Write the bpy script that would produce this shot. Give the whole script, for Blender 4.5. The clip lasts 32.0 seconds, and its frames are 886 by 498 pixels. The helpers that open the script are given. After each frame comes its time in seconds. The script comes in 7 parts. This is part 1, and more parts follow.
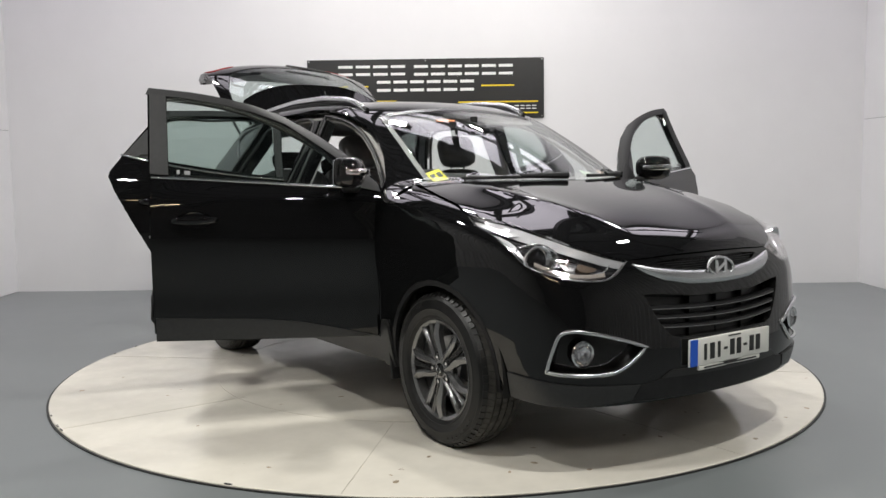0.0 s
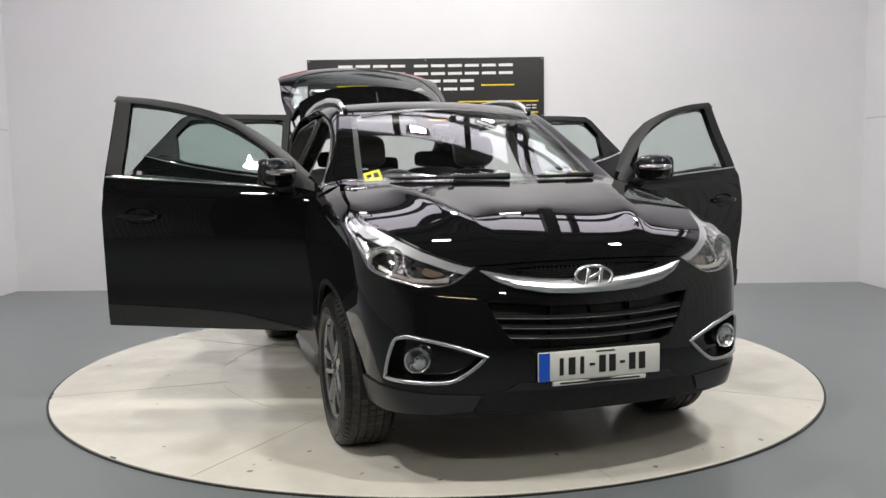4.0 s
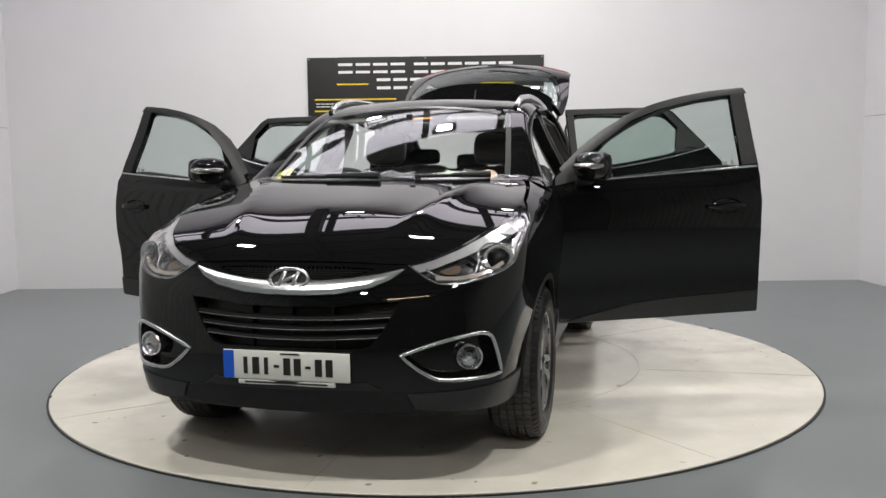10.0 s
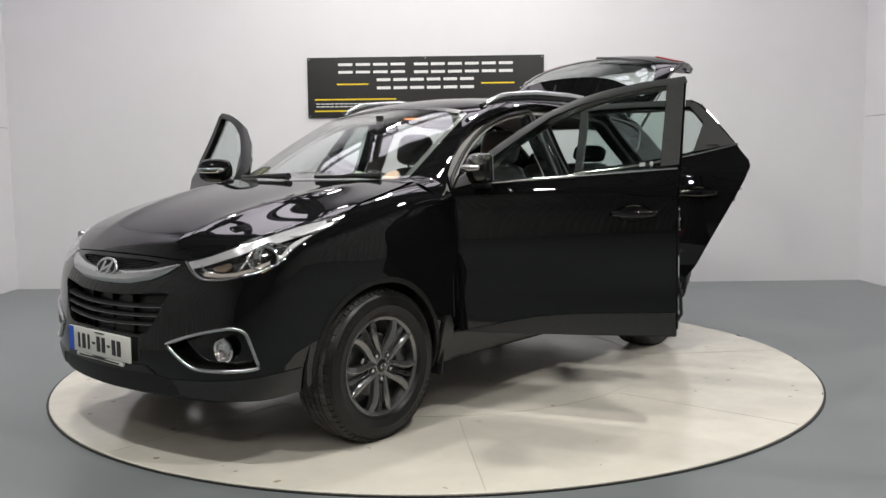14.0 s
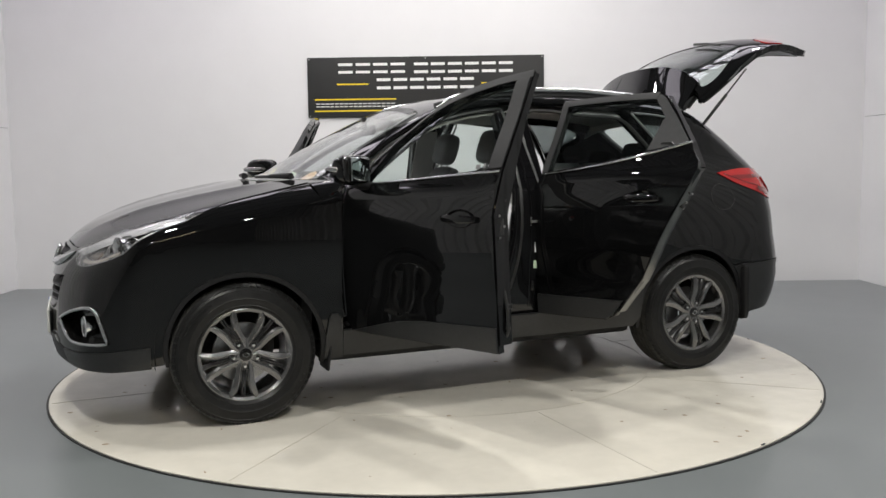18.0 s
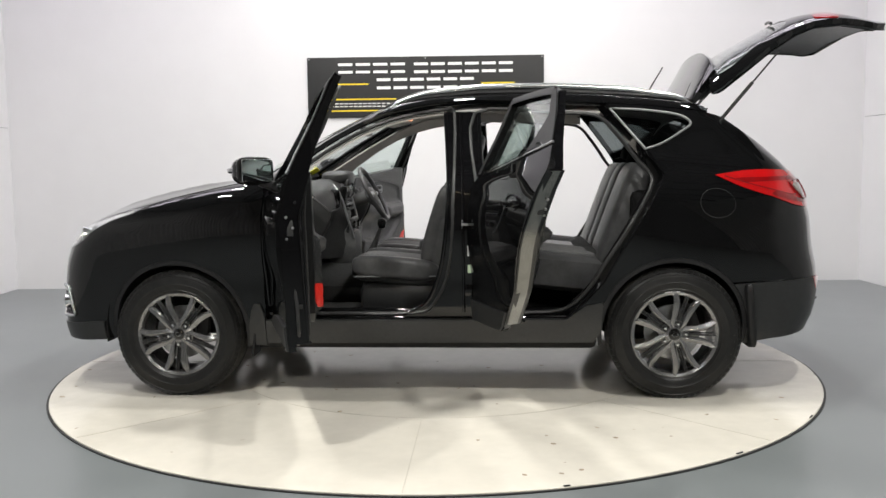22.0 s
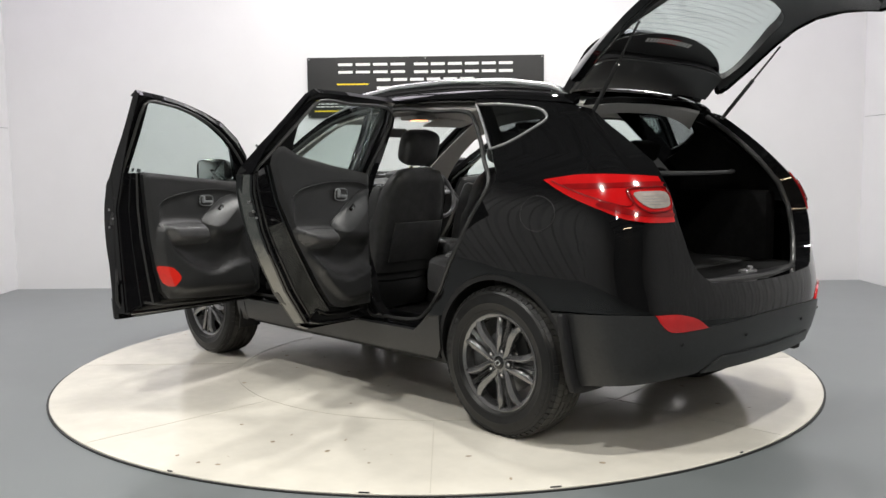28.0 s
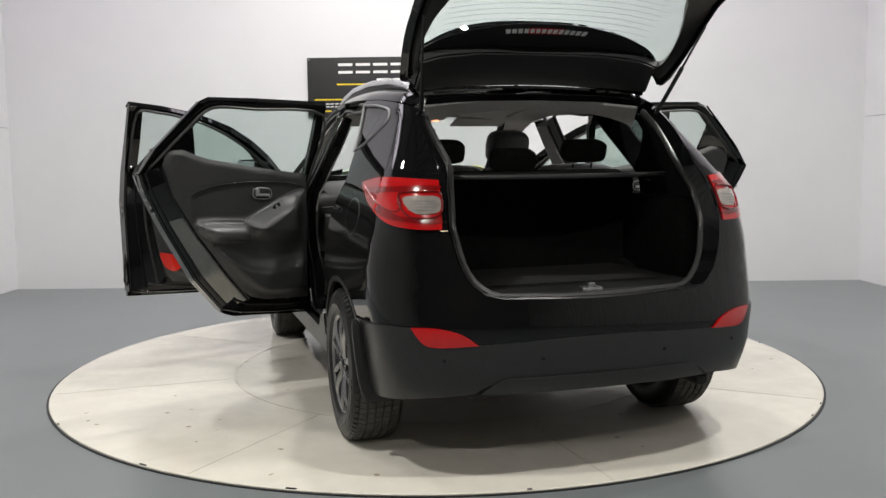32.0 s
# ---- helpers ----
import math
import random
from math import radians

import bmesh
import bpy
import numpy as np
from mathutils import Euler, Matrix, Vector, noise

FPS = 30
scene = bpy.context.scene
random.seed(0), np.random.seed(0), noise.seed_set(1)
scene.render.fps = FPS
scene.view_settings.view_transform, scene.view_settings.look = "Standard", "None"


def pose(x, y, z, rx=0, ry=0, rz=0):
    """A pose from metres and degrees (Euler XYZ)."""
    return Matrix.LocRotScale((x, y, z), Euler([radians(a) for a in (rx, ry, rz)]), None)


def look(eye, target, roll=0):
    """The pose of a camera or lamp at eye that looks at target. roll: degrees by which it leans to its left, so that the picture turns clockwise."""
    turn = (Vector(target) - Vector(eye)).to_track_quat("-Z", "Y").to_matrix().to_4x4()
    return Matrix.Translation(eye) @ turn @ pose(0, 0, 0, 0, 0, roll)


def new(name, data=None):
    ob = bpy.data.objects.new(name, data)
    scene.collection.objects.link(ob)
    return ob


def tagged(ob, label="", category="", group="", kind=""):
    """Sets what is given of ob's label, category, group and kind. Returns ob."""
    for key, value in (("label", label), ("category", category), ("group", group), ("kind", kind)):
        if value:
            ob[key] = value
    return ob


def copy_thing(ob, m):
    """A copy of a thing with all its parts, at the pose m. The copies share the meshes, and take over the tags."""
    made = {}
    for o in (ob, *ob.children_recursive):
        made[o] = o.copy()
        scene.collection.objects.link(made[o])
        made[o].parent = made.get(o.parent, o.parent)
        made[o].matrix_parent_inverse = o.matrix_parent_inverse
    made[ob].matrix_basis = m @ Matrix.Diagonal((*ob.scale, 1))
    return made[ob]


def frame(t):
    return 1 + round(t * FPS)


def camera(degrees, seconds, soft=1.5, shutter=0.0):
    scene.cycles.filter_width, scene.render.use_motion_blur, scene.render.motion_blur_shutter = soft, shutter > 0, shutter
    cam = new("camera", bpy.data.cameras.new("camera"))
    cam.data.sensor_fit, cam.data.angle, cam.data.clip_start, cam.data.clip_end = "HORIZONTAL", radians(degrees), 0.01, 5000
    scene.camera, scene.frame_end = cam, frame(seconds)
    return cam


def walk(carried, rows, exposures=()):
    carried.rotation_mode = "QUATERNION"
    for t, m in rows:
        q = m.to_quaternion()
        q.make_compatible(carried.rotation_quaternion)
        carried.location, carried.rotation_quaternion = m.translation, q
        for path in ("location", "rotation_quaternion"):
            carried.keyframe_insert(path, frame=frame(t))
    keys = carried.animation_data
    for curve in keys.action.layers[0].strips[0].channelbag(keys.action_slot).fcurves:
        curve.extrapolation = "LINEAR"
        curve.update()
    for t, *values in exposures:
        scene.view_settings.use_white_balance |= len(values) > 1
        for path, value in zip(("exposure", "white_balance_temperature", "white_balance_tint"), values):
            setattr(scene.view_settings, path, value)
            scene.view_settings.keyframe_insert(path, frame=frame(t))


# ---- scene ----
# ---- camera ----
cam = camera(53.56, 32.0, soft=1.5)
EYE = Vector((0.0, -5.431, 1.2444))


def aim(tilt):
    """The camera's pose at that tilt in degrees."""
    c, s, w = math.cos(radians(tilt)), math.sin(radians(tilt)), radians(0.4857)
    return look(EYE, EYE + Vector((math.sin(w) * c, math.cos(w) * c, s)), -0.7436)


walk(cam, [(0.0, aim(-5.37)), (3.5, aim(-5.36)), (5.2, aim(-5.53)), (32.0, aim(-5.53))],
     [(0.0, 0.03), (3.5, 0.03), (6.0, -0.05), (17.0, -0.03), (19.0, 0.04), (20.0, 0.18), (21.0, 0.32), (22.5, 0.38), (29.0, 0.36), (30.5, 0.15), (32.0, 0.13)])

# ---- world: a closed hall, hardly any light from outside ----
world = bpy.data.worlds.new("world")
scene.world = world
world.use_nodes = True
world.node_tree.nodes["Background"].inputs[0].default_value = (0.5, 0.52, 0.56, 1)
world.node_tree.nodes["Background"].inputs[1].default_value = 0.05


def flood(name, eye, target, sx, sy, watts, colour=(1.0, 0.985, 0.935), spread=170):
    """The light of one ceiling-hung LED floodlight."""
    d = bpy.data.lights.new(name, "AREA")
    d.shape, d.size, d.size_y, d.energy, d.color, d.spread = "RECTANGLE", sx, sy, watts, colour, radians(spread)
    ob = new(name, d)
    ob.matrix_world = look(eye, target)
    return ob


# hung in rows over the turntable, two of them close to the back wall
FLOODS = [((-1.05, 2.75, 4.1), (-1.05, 3.5, 2.2), 9.5), ((1.05, 2.75, 4.1), (1.05, 3.5, 2.2), 11.5),
          ((0.0, 1.7, 4.2), (0.0, 1.5, 0.0), 38), ((0.0, -0.1, 4.2), (0.0, -0.1, 0.0), 50),
          ((-2.5, 1.9, 4.2), (-2.0, 1.4, 0.0), 14), ((2.5, 1.9, 4.2), (2.0, 1.4, 0.0), 14),
          ((-2.5, -0.5, 4.2), (-1.8, -0.9, 0.0), 45), ((2.5, -0.5, 4.2), (1.8, -0.9, 0.0), 45),
          ((-1.7, -3.2, 4.2), (-1.2, -2.2, 0.0), 80), ((1.7, -3.2, 4.2), (1.2, -2.2, 0.0), 80),
          # unseen pair, added as fill to lighten the shade under the car
          ((-1.7, -6.8, 4.2), (-1.2, -5.2, 0.0), 55), ((1.7, -6.8, 4.2), (1.2, -5.2, 0.0), 55)]
for at, to, watts in FLOODS:
    flood("floodlight_beam", at, to, 0.20, 0.17, watts * 0.90)
# ---- materials ----
def node(nt, kind, **kw):
    n = nt.nodes.new(kind)
    for k, v in kw.items():
        n.inputs[k.replace("_", " ")].default_value = v
    return n


def mat(name, colour, rough=0.5, metal=0.0, vary=0.0, scale=8.0, bump=0.0, bump_scale=120.0, coat=0.0, coat_rough=0.03, rough_vary=0.0,
        emit=None, emit_strength=0.0, second=None, stain=0.0, stain_scale=1.6, spec=0.5):
    """A procedural surface: base colour with fine and broad variation, uneven gloss and fine relief."""
    m = bpy.data.materials.new(name)
    m.use_nodes = True
    nt = m.node_tree
    b = nt.nodes["Principled BSDF"]
    b.inputs["Base Color"].default_value = (*colour, 1)
    b.inputs["Roughness"].default_value = rough
    b.inputs["Metallic"].default_value = metal
    b.inputs["Coat Weight"].default_value = coat
    b.inputs["Coat Roughness"].default_value = coat_rough
    b.inputs["Specular IOR Level"].default_value = spec
    co = nt.nodes.new("ShaderNodeTexCoord")
    if vary or rough_vary or second:
        fine = node(nt, "ShaderNodeTexNoise", Scale=scale, Detail=6.0, Roughness=0.65)
        nt.links.new(co.outputs["Object"], fine.inputs["Vector"])
        if vary or second:
            lo = tuple(max(0.0, c * (1 - vary)) for c in colour)
            hi = second or tuple(min(1.0, c * (1 + vary)) for c in colour)
            ramp = nt.nodes.new("ShaderNodeValToRGB")
            ramp.color_ramp.elements[0].position, ramp.color_ramp.elements[1].position = 0.32, 0.72
            ramp.color_ramp.elements[0].color, ramp.color_ramp.elements[1].color = (*lo, 1), (*hi, 1)
            nt.links.new(fine.outputs["Fac"], ramp.inputs["Fac"])
            out = ramp.outputs["Color"]
            if stain:
                broad = node(nt, "ShaderNodeTexNoise", Scale=stain_scale, Detail=4.0, Roughness=0.6)
                nt.links.new(co.outputs["Object"], broad.inputs["Vector"])
                r2 = nt.nodes.new("ShaderNodeValToRGB")
                r2.color_ramp.elements[0].position, r2.color_ramp.elements[1].position = 0.35, 0.65
                r2.color_ramp.elements[0].color = (1 - stain, 1 - stain, 1 - stain, 1)
                r2.color_ramp.elements[1].color = (1, 1, 1, 1)
                nt.links.new(broad.outputs["Fac"], r2.inputs["Fac"])
                mix = nt.nodes.new("ShaderNodeMix")
                mix.data_type, mix.blend_type = "RGBA", "MULTIPLY"
                mix.inputs["Factor"].default_value = 1.0
                nt.links.new(out, mix.inputs["A"])
                nt.links.new(r2.outputs["Color"], mix.inputs["B"])
                out = mix.outputs["Result"]
            nt.links.new(out, b.inputs["Base Color"])
        if rough_vary:
            mr = node(nt, "ShaderNodeMapRange", From_Min=0.3, From_Max=0.7, To_Min=max(0.0, rough - rough_vary), To_Max=min(1.0, rough + rough_vary))
            nt.links.new(fine.outputs["Fac"], mr.inputs["Value"])
            nt.links.new(mr.outputs["Result"], b.inputs["Roughness"])
    if bump:
        grain = node(nt, "ShaderNodeTexNoise", Scale=bump_scale, Detail=3.0)
        nt.links.new(co.outputs["Object"], grain.inputs["Vector"])
        bp = node(nt, "ShaderNodeBump", Strength=bump, Distance=0.002)
        nt.links.new(grain.outputs["Fac"], bp.inputs["Height"])
        nt.links.new(bp.outputs["Normal"], b.inputs["Normal"])
    if emit:
        b.inputs["Emission Color"].default_value = (*emit, 1)
        b.inputs["Emission Strength"].default_value = emit_strength
    return m


def glass(name, tint, gloss=1.0):
    """Thin window glass: tinted see-through with a mirror gloss that grows at grazing angles."""
    m = bpy.data.materials.new(name)
    m.use_nodes = True
    nt = m.node_tree
    nt.nodes.remove(nt.nodes["Principled BSDF"])
    clear, shine, mix = (nt.nodes.new(k) for k in ("ShaderNodeBsdfTransparent", "ShaderNodeBsdfGlossy", "ShaderNodeMixShader"))
    clear.inputs[0].default_value = (*tint, 1)
    shine.inputs["Color"].default_value = (gloss, gloss, gloss, 1)
    shine.inputs["Roughness"].default_value = 0.0
    face = node(nt, "ShaderNodeLayerWeight", Blend=0.5)
    power, scale, add = (nt.nodes.new("ShaderNodeMath") for _ in range(3))
    power.operation, scale.operation, add.operation = "POWER", "MULTIPLY", "ADD"
    power.inputs[1].default_value, scale.inputs[1].default_value, add.inputs[1].default_value = 5.0, 0.92, 0.045
    nt.links.new(face.outputs["Facing"], power.inputs[0])
    nt.links.new(power.outputs[0], scale.inputs[0])
    nt.links.new(scale.outputs[0], add.inputs[0])
    nt.links.new(add.outputs[0], mix.inputs[0])
    nt.links.new(clear.outputs[0], mix.inputs[1])
    nt.links.new(shine.outputs[0], mix.inputs[2])
    nt.links.new(mix.outputs[0], nt.nodes["Material Output"].inputs["Surface"])
    return m


PAINT = mat("black_car_paint", (0.0042, 0.0043, 0.0046), 0.5, coat=1.0, coat_rough=0.008, spec=0.0)
CLADDING = mat("satin_black_plastic", (0.020, 0.0205, 0.021), 0.36, vary=0.2, scale=60, bump=0.15, bump_scale=600)
TRIM_BLACK = mat("matte_black_trim", (0.012, 0.012, 0.013), 0.5, spec=0.3, vary=0.2, scale=40, bump=0.1, bump_scale=500)
GLOSS_BLACK = mat("gloss_black_plastic", (0.006, 0.006, 0.006), 0.12)
RUBBER = mat("seal_rubber", (0.026, 0.026, 0.026), 0.42, vary=0.2, scale=50)
TYRE = mat("tyre_rubber", (0.012, 0.012, 0.012), 0.36, spec=0.30, vary=0.3, scale=30, bump=0.25, bump_scale=250, rough_vary=0.08)
TREAD = mat("dusty_tread_rubber", (0.045, 0.043, 0.039), 0.8, vary=0.5, scale=24, bump=0.3, bump_scale=200)
ALLOY = mat("dark_grey_alloy", (0.21, 0.21, 0.213), 0.24, metal=0.8, vary=0.08, scale=30, coat=0.3)
STEEL = mat("brushed_steel", (0.42, 0.42, 0.42), 0.35, metal=1.0, vary=0.25, scale=40)
LAMP_SILVER = mat("lamp_reflector_silver", (0.62, 0.62, 0.63), 0.14, metal=0.9, vary=0.2, scale=40)
LAMP_BOWL = mat("lamp_bowl_silver", (0.50, 0.50, 0.51), 0.11, metal=1.0, vary=0.15, scale=25)
GREY_TRIM = mat("satin_grey_trim", (0.20, 0.20, 0.205), 0.38, metal=0.4, vary=0.06, scale=60)
LAMP_WHITE = mat("bright_lamp_lining", (0.66, 0.66, 0.68), 0.25, metal=0.35, vary=0.06, scale=30)
CHROME = mat("chrome", (0.78, 0.79, 0.80), 0.07, metal=1.0, rough_vary=0.04, scale=12)
SATIN_ALU = mat("satin_aluminium", (0.62, 0.63, 0.64), 0.25, metal=1.0, vary=0.05, scale=50)
CLEAR = glass("window_glass", (0.84, 0.89, 0.875))
SCREEN = glass("windscreen_glass", (0.90, 0.93, 0.92))
DARK_GLASS = glass("privacy_glass", (0.45, 0.48, 0.48))
LENS = glass("lamp_lens", (0.97, 0.97, 0.975))
MIRROR = mat("mirror_glass", (0.80, 0.83, 0.84), 0.01, metal=1.0)
# a faint glow is added to the red, bumper reflectors included
RED_LENS = mat("red_lamp_lens", (0.42, 0.005, 0.006), 0.10, vary=0.12, scale=14, coat=1.0, emit=(1.0, 0.02, 0.02), emit_strength=0.02)
RED_DARK = mat("dark_red_lamp_lens", (0.20, 0.003, 0.004), 0.12, vary=0.12, scale=14, coat=1.0)
AMBER = mat("amber_lamp_lens", (0.12, 0.088, 0.066), 0.15, vary=0.3, scale=90, coat=1.0)
WHITE_LENS = mat("clear_ribbed_lens", (0.30, 0.27, 0.245), 0.10, vary=0.2, scale=18, coat=1.0)
BOOT_TRIM = mat("black_boot_trim", (0.011, 0.011, 0.0112), 0.85, spec=0.05, vary=0.25, scale=30, bump=0.3, bump_scale=400)
LEATHER = mat("black_leather", (0.058, 0.058, 0.060), 0.34, vary=0.25, scale=20, bump=0.35, bump_scale=320, rough_vary=0.06)
FABRIC = mat("grey_black_fabric", (0.105, 0.105, 0.106), 0.85, vary=0.3, scale=90, bump=0.4, bump_scale=700)
SOFT_PLASTIC = mat("grained_grey_plastic", (0.085, 0.086, 0.087), 0.55, vary=0.15, scale=50, bump=0.3, bump_scale=520)
DOOR_PLASTIC = mat("black_door_plastic", (0.022, 0.0225, 0.023), 0.33, vary=0.15, scale=50, bump=0.3, bump_scale=520)
DASH = mat("black_dash_plastic", (0.034, 0.0343, 0.0348), 0.40, vary=0.15, scale=50, bump=0.3, bump_scale=520)
GREY_PLASTIC = mat("grey_door_plastic", (0.050, 0.051, 0.053), 0.34, vary=0.12, scale=60, bump=0.25, bump_scale=520)
SILVER_PLASTIC = mat("silver_plastic", (0.30, 0.31, 0.32), 0.35, metal=0.6, vary=0.08, scale=60)
HEADLINING = mat("light_grey_headlining", (0.50, 0.488, 0.47), 0.9, vary=0.08, scale=80, bump=0.3, bump_scale=600)
CARPET = mat("black_carpet", (0.018, 0.018, 0.018), 0.95, vary=0.4, scale=120, bump=0.6, bump_scale=500)
JAMB = mat("black_door_shut_paint", (0.004, 0.004, 0.0045), 0.5, coat=1.0, coat_rough=0.03, spec=0.0)
# grey metal that paints a reflection onto the black door shut paint
SHUT_SHEEN = mat("painted_sheen_door_shut", (0.20, 0.20, 0.19), 0.16, metal=0.85, vary=0.15, scale=14, stain=0.05, stain_scale=8, bump=0.1, bump_scale=300, rough_vary=0.1)
UNDER = mat("underbody_black", (0.010, 0.010, 0.010), 0.8, vary=0.4, scale=12)
PLATE_WHITE = mat("number_plate_white", (0.72, 0.72, 0.68), 0.35, vary=0.03, scale=40)
PLATE_BLUE = mat("plate_band_blue", (0.01, 0.09, 0.55), 0.35)
INK = mat("black_ink", (0.012, 0.012, 0.012), 0.4)
WHITE_INK = mat("white_vinyl", (0.80, 0.80, 0.79), 0.5)
YELLOW_INK = mat("yellow_vinyl", (0.80, 0.60, 0.02), 0.5)
STICKER_YELLOW = mat("yellow_sticker", (0.85, 0.78, 0.03), 0.5)
STICKER_GREEN = mat("pale_green_sticker", (0.55, 0.68, 0.50), 0.5, vary=0.15, scale=60)
STICKER_PEACH = mat("peach_sticker", (0.70, 0.50, 0.36), 0.5, vary=0.2, scale=60)
RED_PLASTIC = mat("red_reflector", (0.62, 0.02, 0.012), 0.3, vary=0.1, scale=80)
DISPLAY = mat("radio_display", (0.12, 0.17, 0.20), 0.15, emit=(0.45, 0.65, 0.8), emit_strength=0.15)
WALL = mat("white_wall_panel", (0.77, 0.765, 0.775), 0.55, vary=0.012, scale=2.0, bump=0.05, bump_scale=90, stain=0.02, stain_scale=0.5)
FLOOR = mat("grey_floor_paint", (0.168, 0.184, 0.188), 0.30, vary=0.03, scale=2.2, rough_vary=0.015, stain=0.07, stain_scale=0.5)
DISC = mat("cream_turntable_paint", (0.745, 0.705, 0.625), 0.15, vary=0.04, scale=6, rough_vary=0.07, stain=0.09, stain_scale=1.1, bump=0.02, bump_scale=40)
DISC_EDGE = mat("black_rubber_rim", (0.015, 0.015, 0.015), 0.6)
SEAM = mat("dark_joint_filler", (0.46, 0.43, 0.37), 0.6)
SCUFF = mat("scuff_dirt", (0.30, 0.24, 0.17), 0.8, vary=0.5, scale=50)
SIGN = mat("black_sign_board", (0.012, 0.012, 0.013), 0.32, vary=0.1, scale=20)
CEILING = mat("dark_roof_sheet", (0.15, 0.15, 0.16), 0.6, vary=0.15, scale=2)
SHEET_WALL = mat("pale_sheet_wall", (0.46, 0.46, 0.465), 0.5, vary=0.08, scale=3, stain=0.1, stain_scale=0.6)
DARK_WALL = mat("dark_hall_wall", (0.10, 0.10, 0.105), 0.7, vary=0.2, scale=1.5)
ROOFLIGHT = mat("translucent_roof_light", (0.7, 0.7, 0.74), 0.5, vary=0.05, scale=3, emit=(0.97, 0.90, 1.0), emit_strength=2.5)
BEAM = mat("dark_steel_beam", (0.035, 0.035, 0.04), 0.6, vary=0.2, scale=10)
TUBE = mat("warm_tube_light", (0.9, 0.85, 0.7), 0.5, emit=(1.0, 0.80, 0.52), emit_strength=55.0)
LAMP_CASE = mat("floodlight_case", (0.05, 0.05, 0.055), 0.5)
# ---- mesh helpers ----
from mathutils.geometry import delaunay_2d_cdt


def finish(name, verts, faces, material, parent=None, label="", sharp=35.0, normals=None):
    """One mesh object; edges sharper than that many degrees stay crisp."""
    me = bpy.data.meshes.new(name)
    me.from_pydata([tuple(map(float, v)) for v in verts], [], [tuple(map(int, f)) for f in faces])
    me.materials.append(material)
    me.update()
    me.polygons.foreach_set("use_smooth", [True] * len(me.polygons))
    if normals is not None:
        me.normals_split_custom_set_from_vertices([tuple(map(float, n)) for n in normals])
    elif sharp < 180:
        me.set_sharp_from_angle(angle=radians(sharp))
    ob = new(name, me)
    if parent:
        ob.parent = parent
    if label:
        tagged(ob, label)
    return ob


def part(name, bm, material, parent, label="", sharp=35.0):
    """A bmesh as one mesh object under a thing or a part."""
    bmesh.ops.recalc_face_normals(bm, faces=bm.faces)
    bm.verts.index_update()
    v, f = [x.co[:] for x in bm.verts], [[x.index for x in g.verts] for g in bm.faces]
    bm.free()
    return finish(name, v, f, material, parent, label, sharp)


def box(bm, cx, cy, cz, sx, sy, sz, bevel=0.0, seg=2, m=None):
    """Adds a bevelled box to bm."""
    g = bmesh.ops.create_cube(bm, size=1.0)["verts"]
    mm = Matrix.Translation((cx, cy, cz)) @ (m or Matrix()) @ Matrix.Diagonal((sx, sy, sz, 1))
    bmesh.ops.transform(bm, matrix=mm, verts=g)
    if bevel:
        bmesh.ops.bevel(bm, geom=list({e for v in g for e in v.link_edges}), offset=bevel, segments=seg, affect="EDGES", profile=0.5)
    return bm


def boxes(*rows):
    bm = bmesh.new()
    for r in rows:
        box(bm, *r)
    return bm


def loft(rings, close=True, caps=True, loop=False):
    """A skin through rings of equal length. Returns vertices and faces."""
    n, v, f = len(rings[0]), [p for r in rings for p in r], []
    k = len(rings)
    for i in range(k if loop else k - 1):
        for j in range(n if close else n - 1):
            a, b = i * n + j, i * n + (j + 1) % n
            c, d = ((i + 1) % k) * n + (j + 1) % n, ((i + 1) % k) * n + j
            f.append((a, b, c, d))
    if caps and close and not loop:
        f += [tuple(range(n))[::-1], tuple(range((k - 1) * n, k * n))]
    return v, f


def tube(path, r, n=8, loop=False):
    """Rings of a round tube along a path; r may be a list."""
    path = [Vector(p) for p in path]
    rings, k = [], len(path)
    up = Vector((0.123, 0.2, 1)).normalized()
    for i, p in enumerate(path):
        t = (path[(i + 1) % k] - path[i - 1]) if loop else (path[min(i + 1, k - 1)] - path[max(i - 1, 0)])
        t.normalize()
        a = t.cross(up)
        if a.length < 1e-3:
            a = t.cross(Vector((1, 0, 0)))
        a.normalize()
        b = t.cross(a)
        rr = r[i] if isinstance(r, (list, tuple)) else r
        rings.append([tuple(p + rr * (math.cos(2 * math.pi * j / n) * a + math.sin(2 * math.pi * j / n) * b)) for j in range(n)])
    return loft(rings, loop=loop)


def skin(name, vf, material, parent, label="", sharp=40.0):
    bm = bmesh.new()
    vs = [bm.verts.new(p) for p in vf[0]]
    for f in vf[1]:
        bm.faces.new([vs[i] for i in f])
    return part(name, bm, material, parent, label, sharp)


def pillow(cx, cy, cz, sx, sy, sz, e=0.5, m=None, nu=20, nv=12):
    """A rounded cushion form. e: 1 is an ellipsoid, near 0 a box."""
    def pw(c):
        return math.copysign(abs(c) ** e, c)
    mm = Matrix.Translation((cx, cy, cz)) @ (m or Matrix())
    v, f = [], []
    for i in range(nv + 1):
        a = -math.pi / 2 + math.pi * i / nv
        for j in range(nu):
            b = 2 * math.pi * j / nu
            v.append(tuple(mm @ Vector((sx / 2 * pw(math.cos(a)) * pw(math.cos(b)), sy / 2 * pw(math.cos(a)) * pw(math.sin(b)), sz / 2 * pw(math.sin(a))))))
    for i in range(nv):
        for j in range(nu):
            f.append((i * nu + j, i * nu + (j + 1) % nu, (i + 1) * nu + (j + 1) % nu, (i + 1) * nu + j))
    bm = bmesh.new()
    vs = [bm.verts.new(p) for p in v]
    for q in f:
        bm.faces.new([vs[i] for i in q])
    bmesh.ops.remove_doubles(bm, verts=bm.verts, dist=1e-5)
    return bm


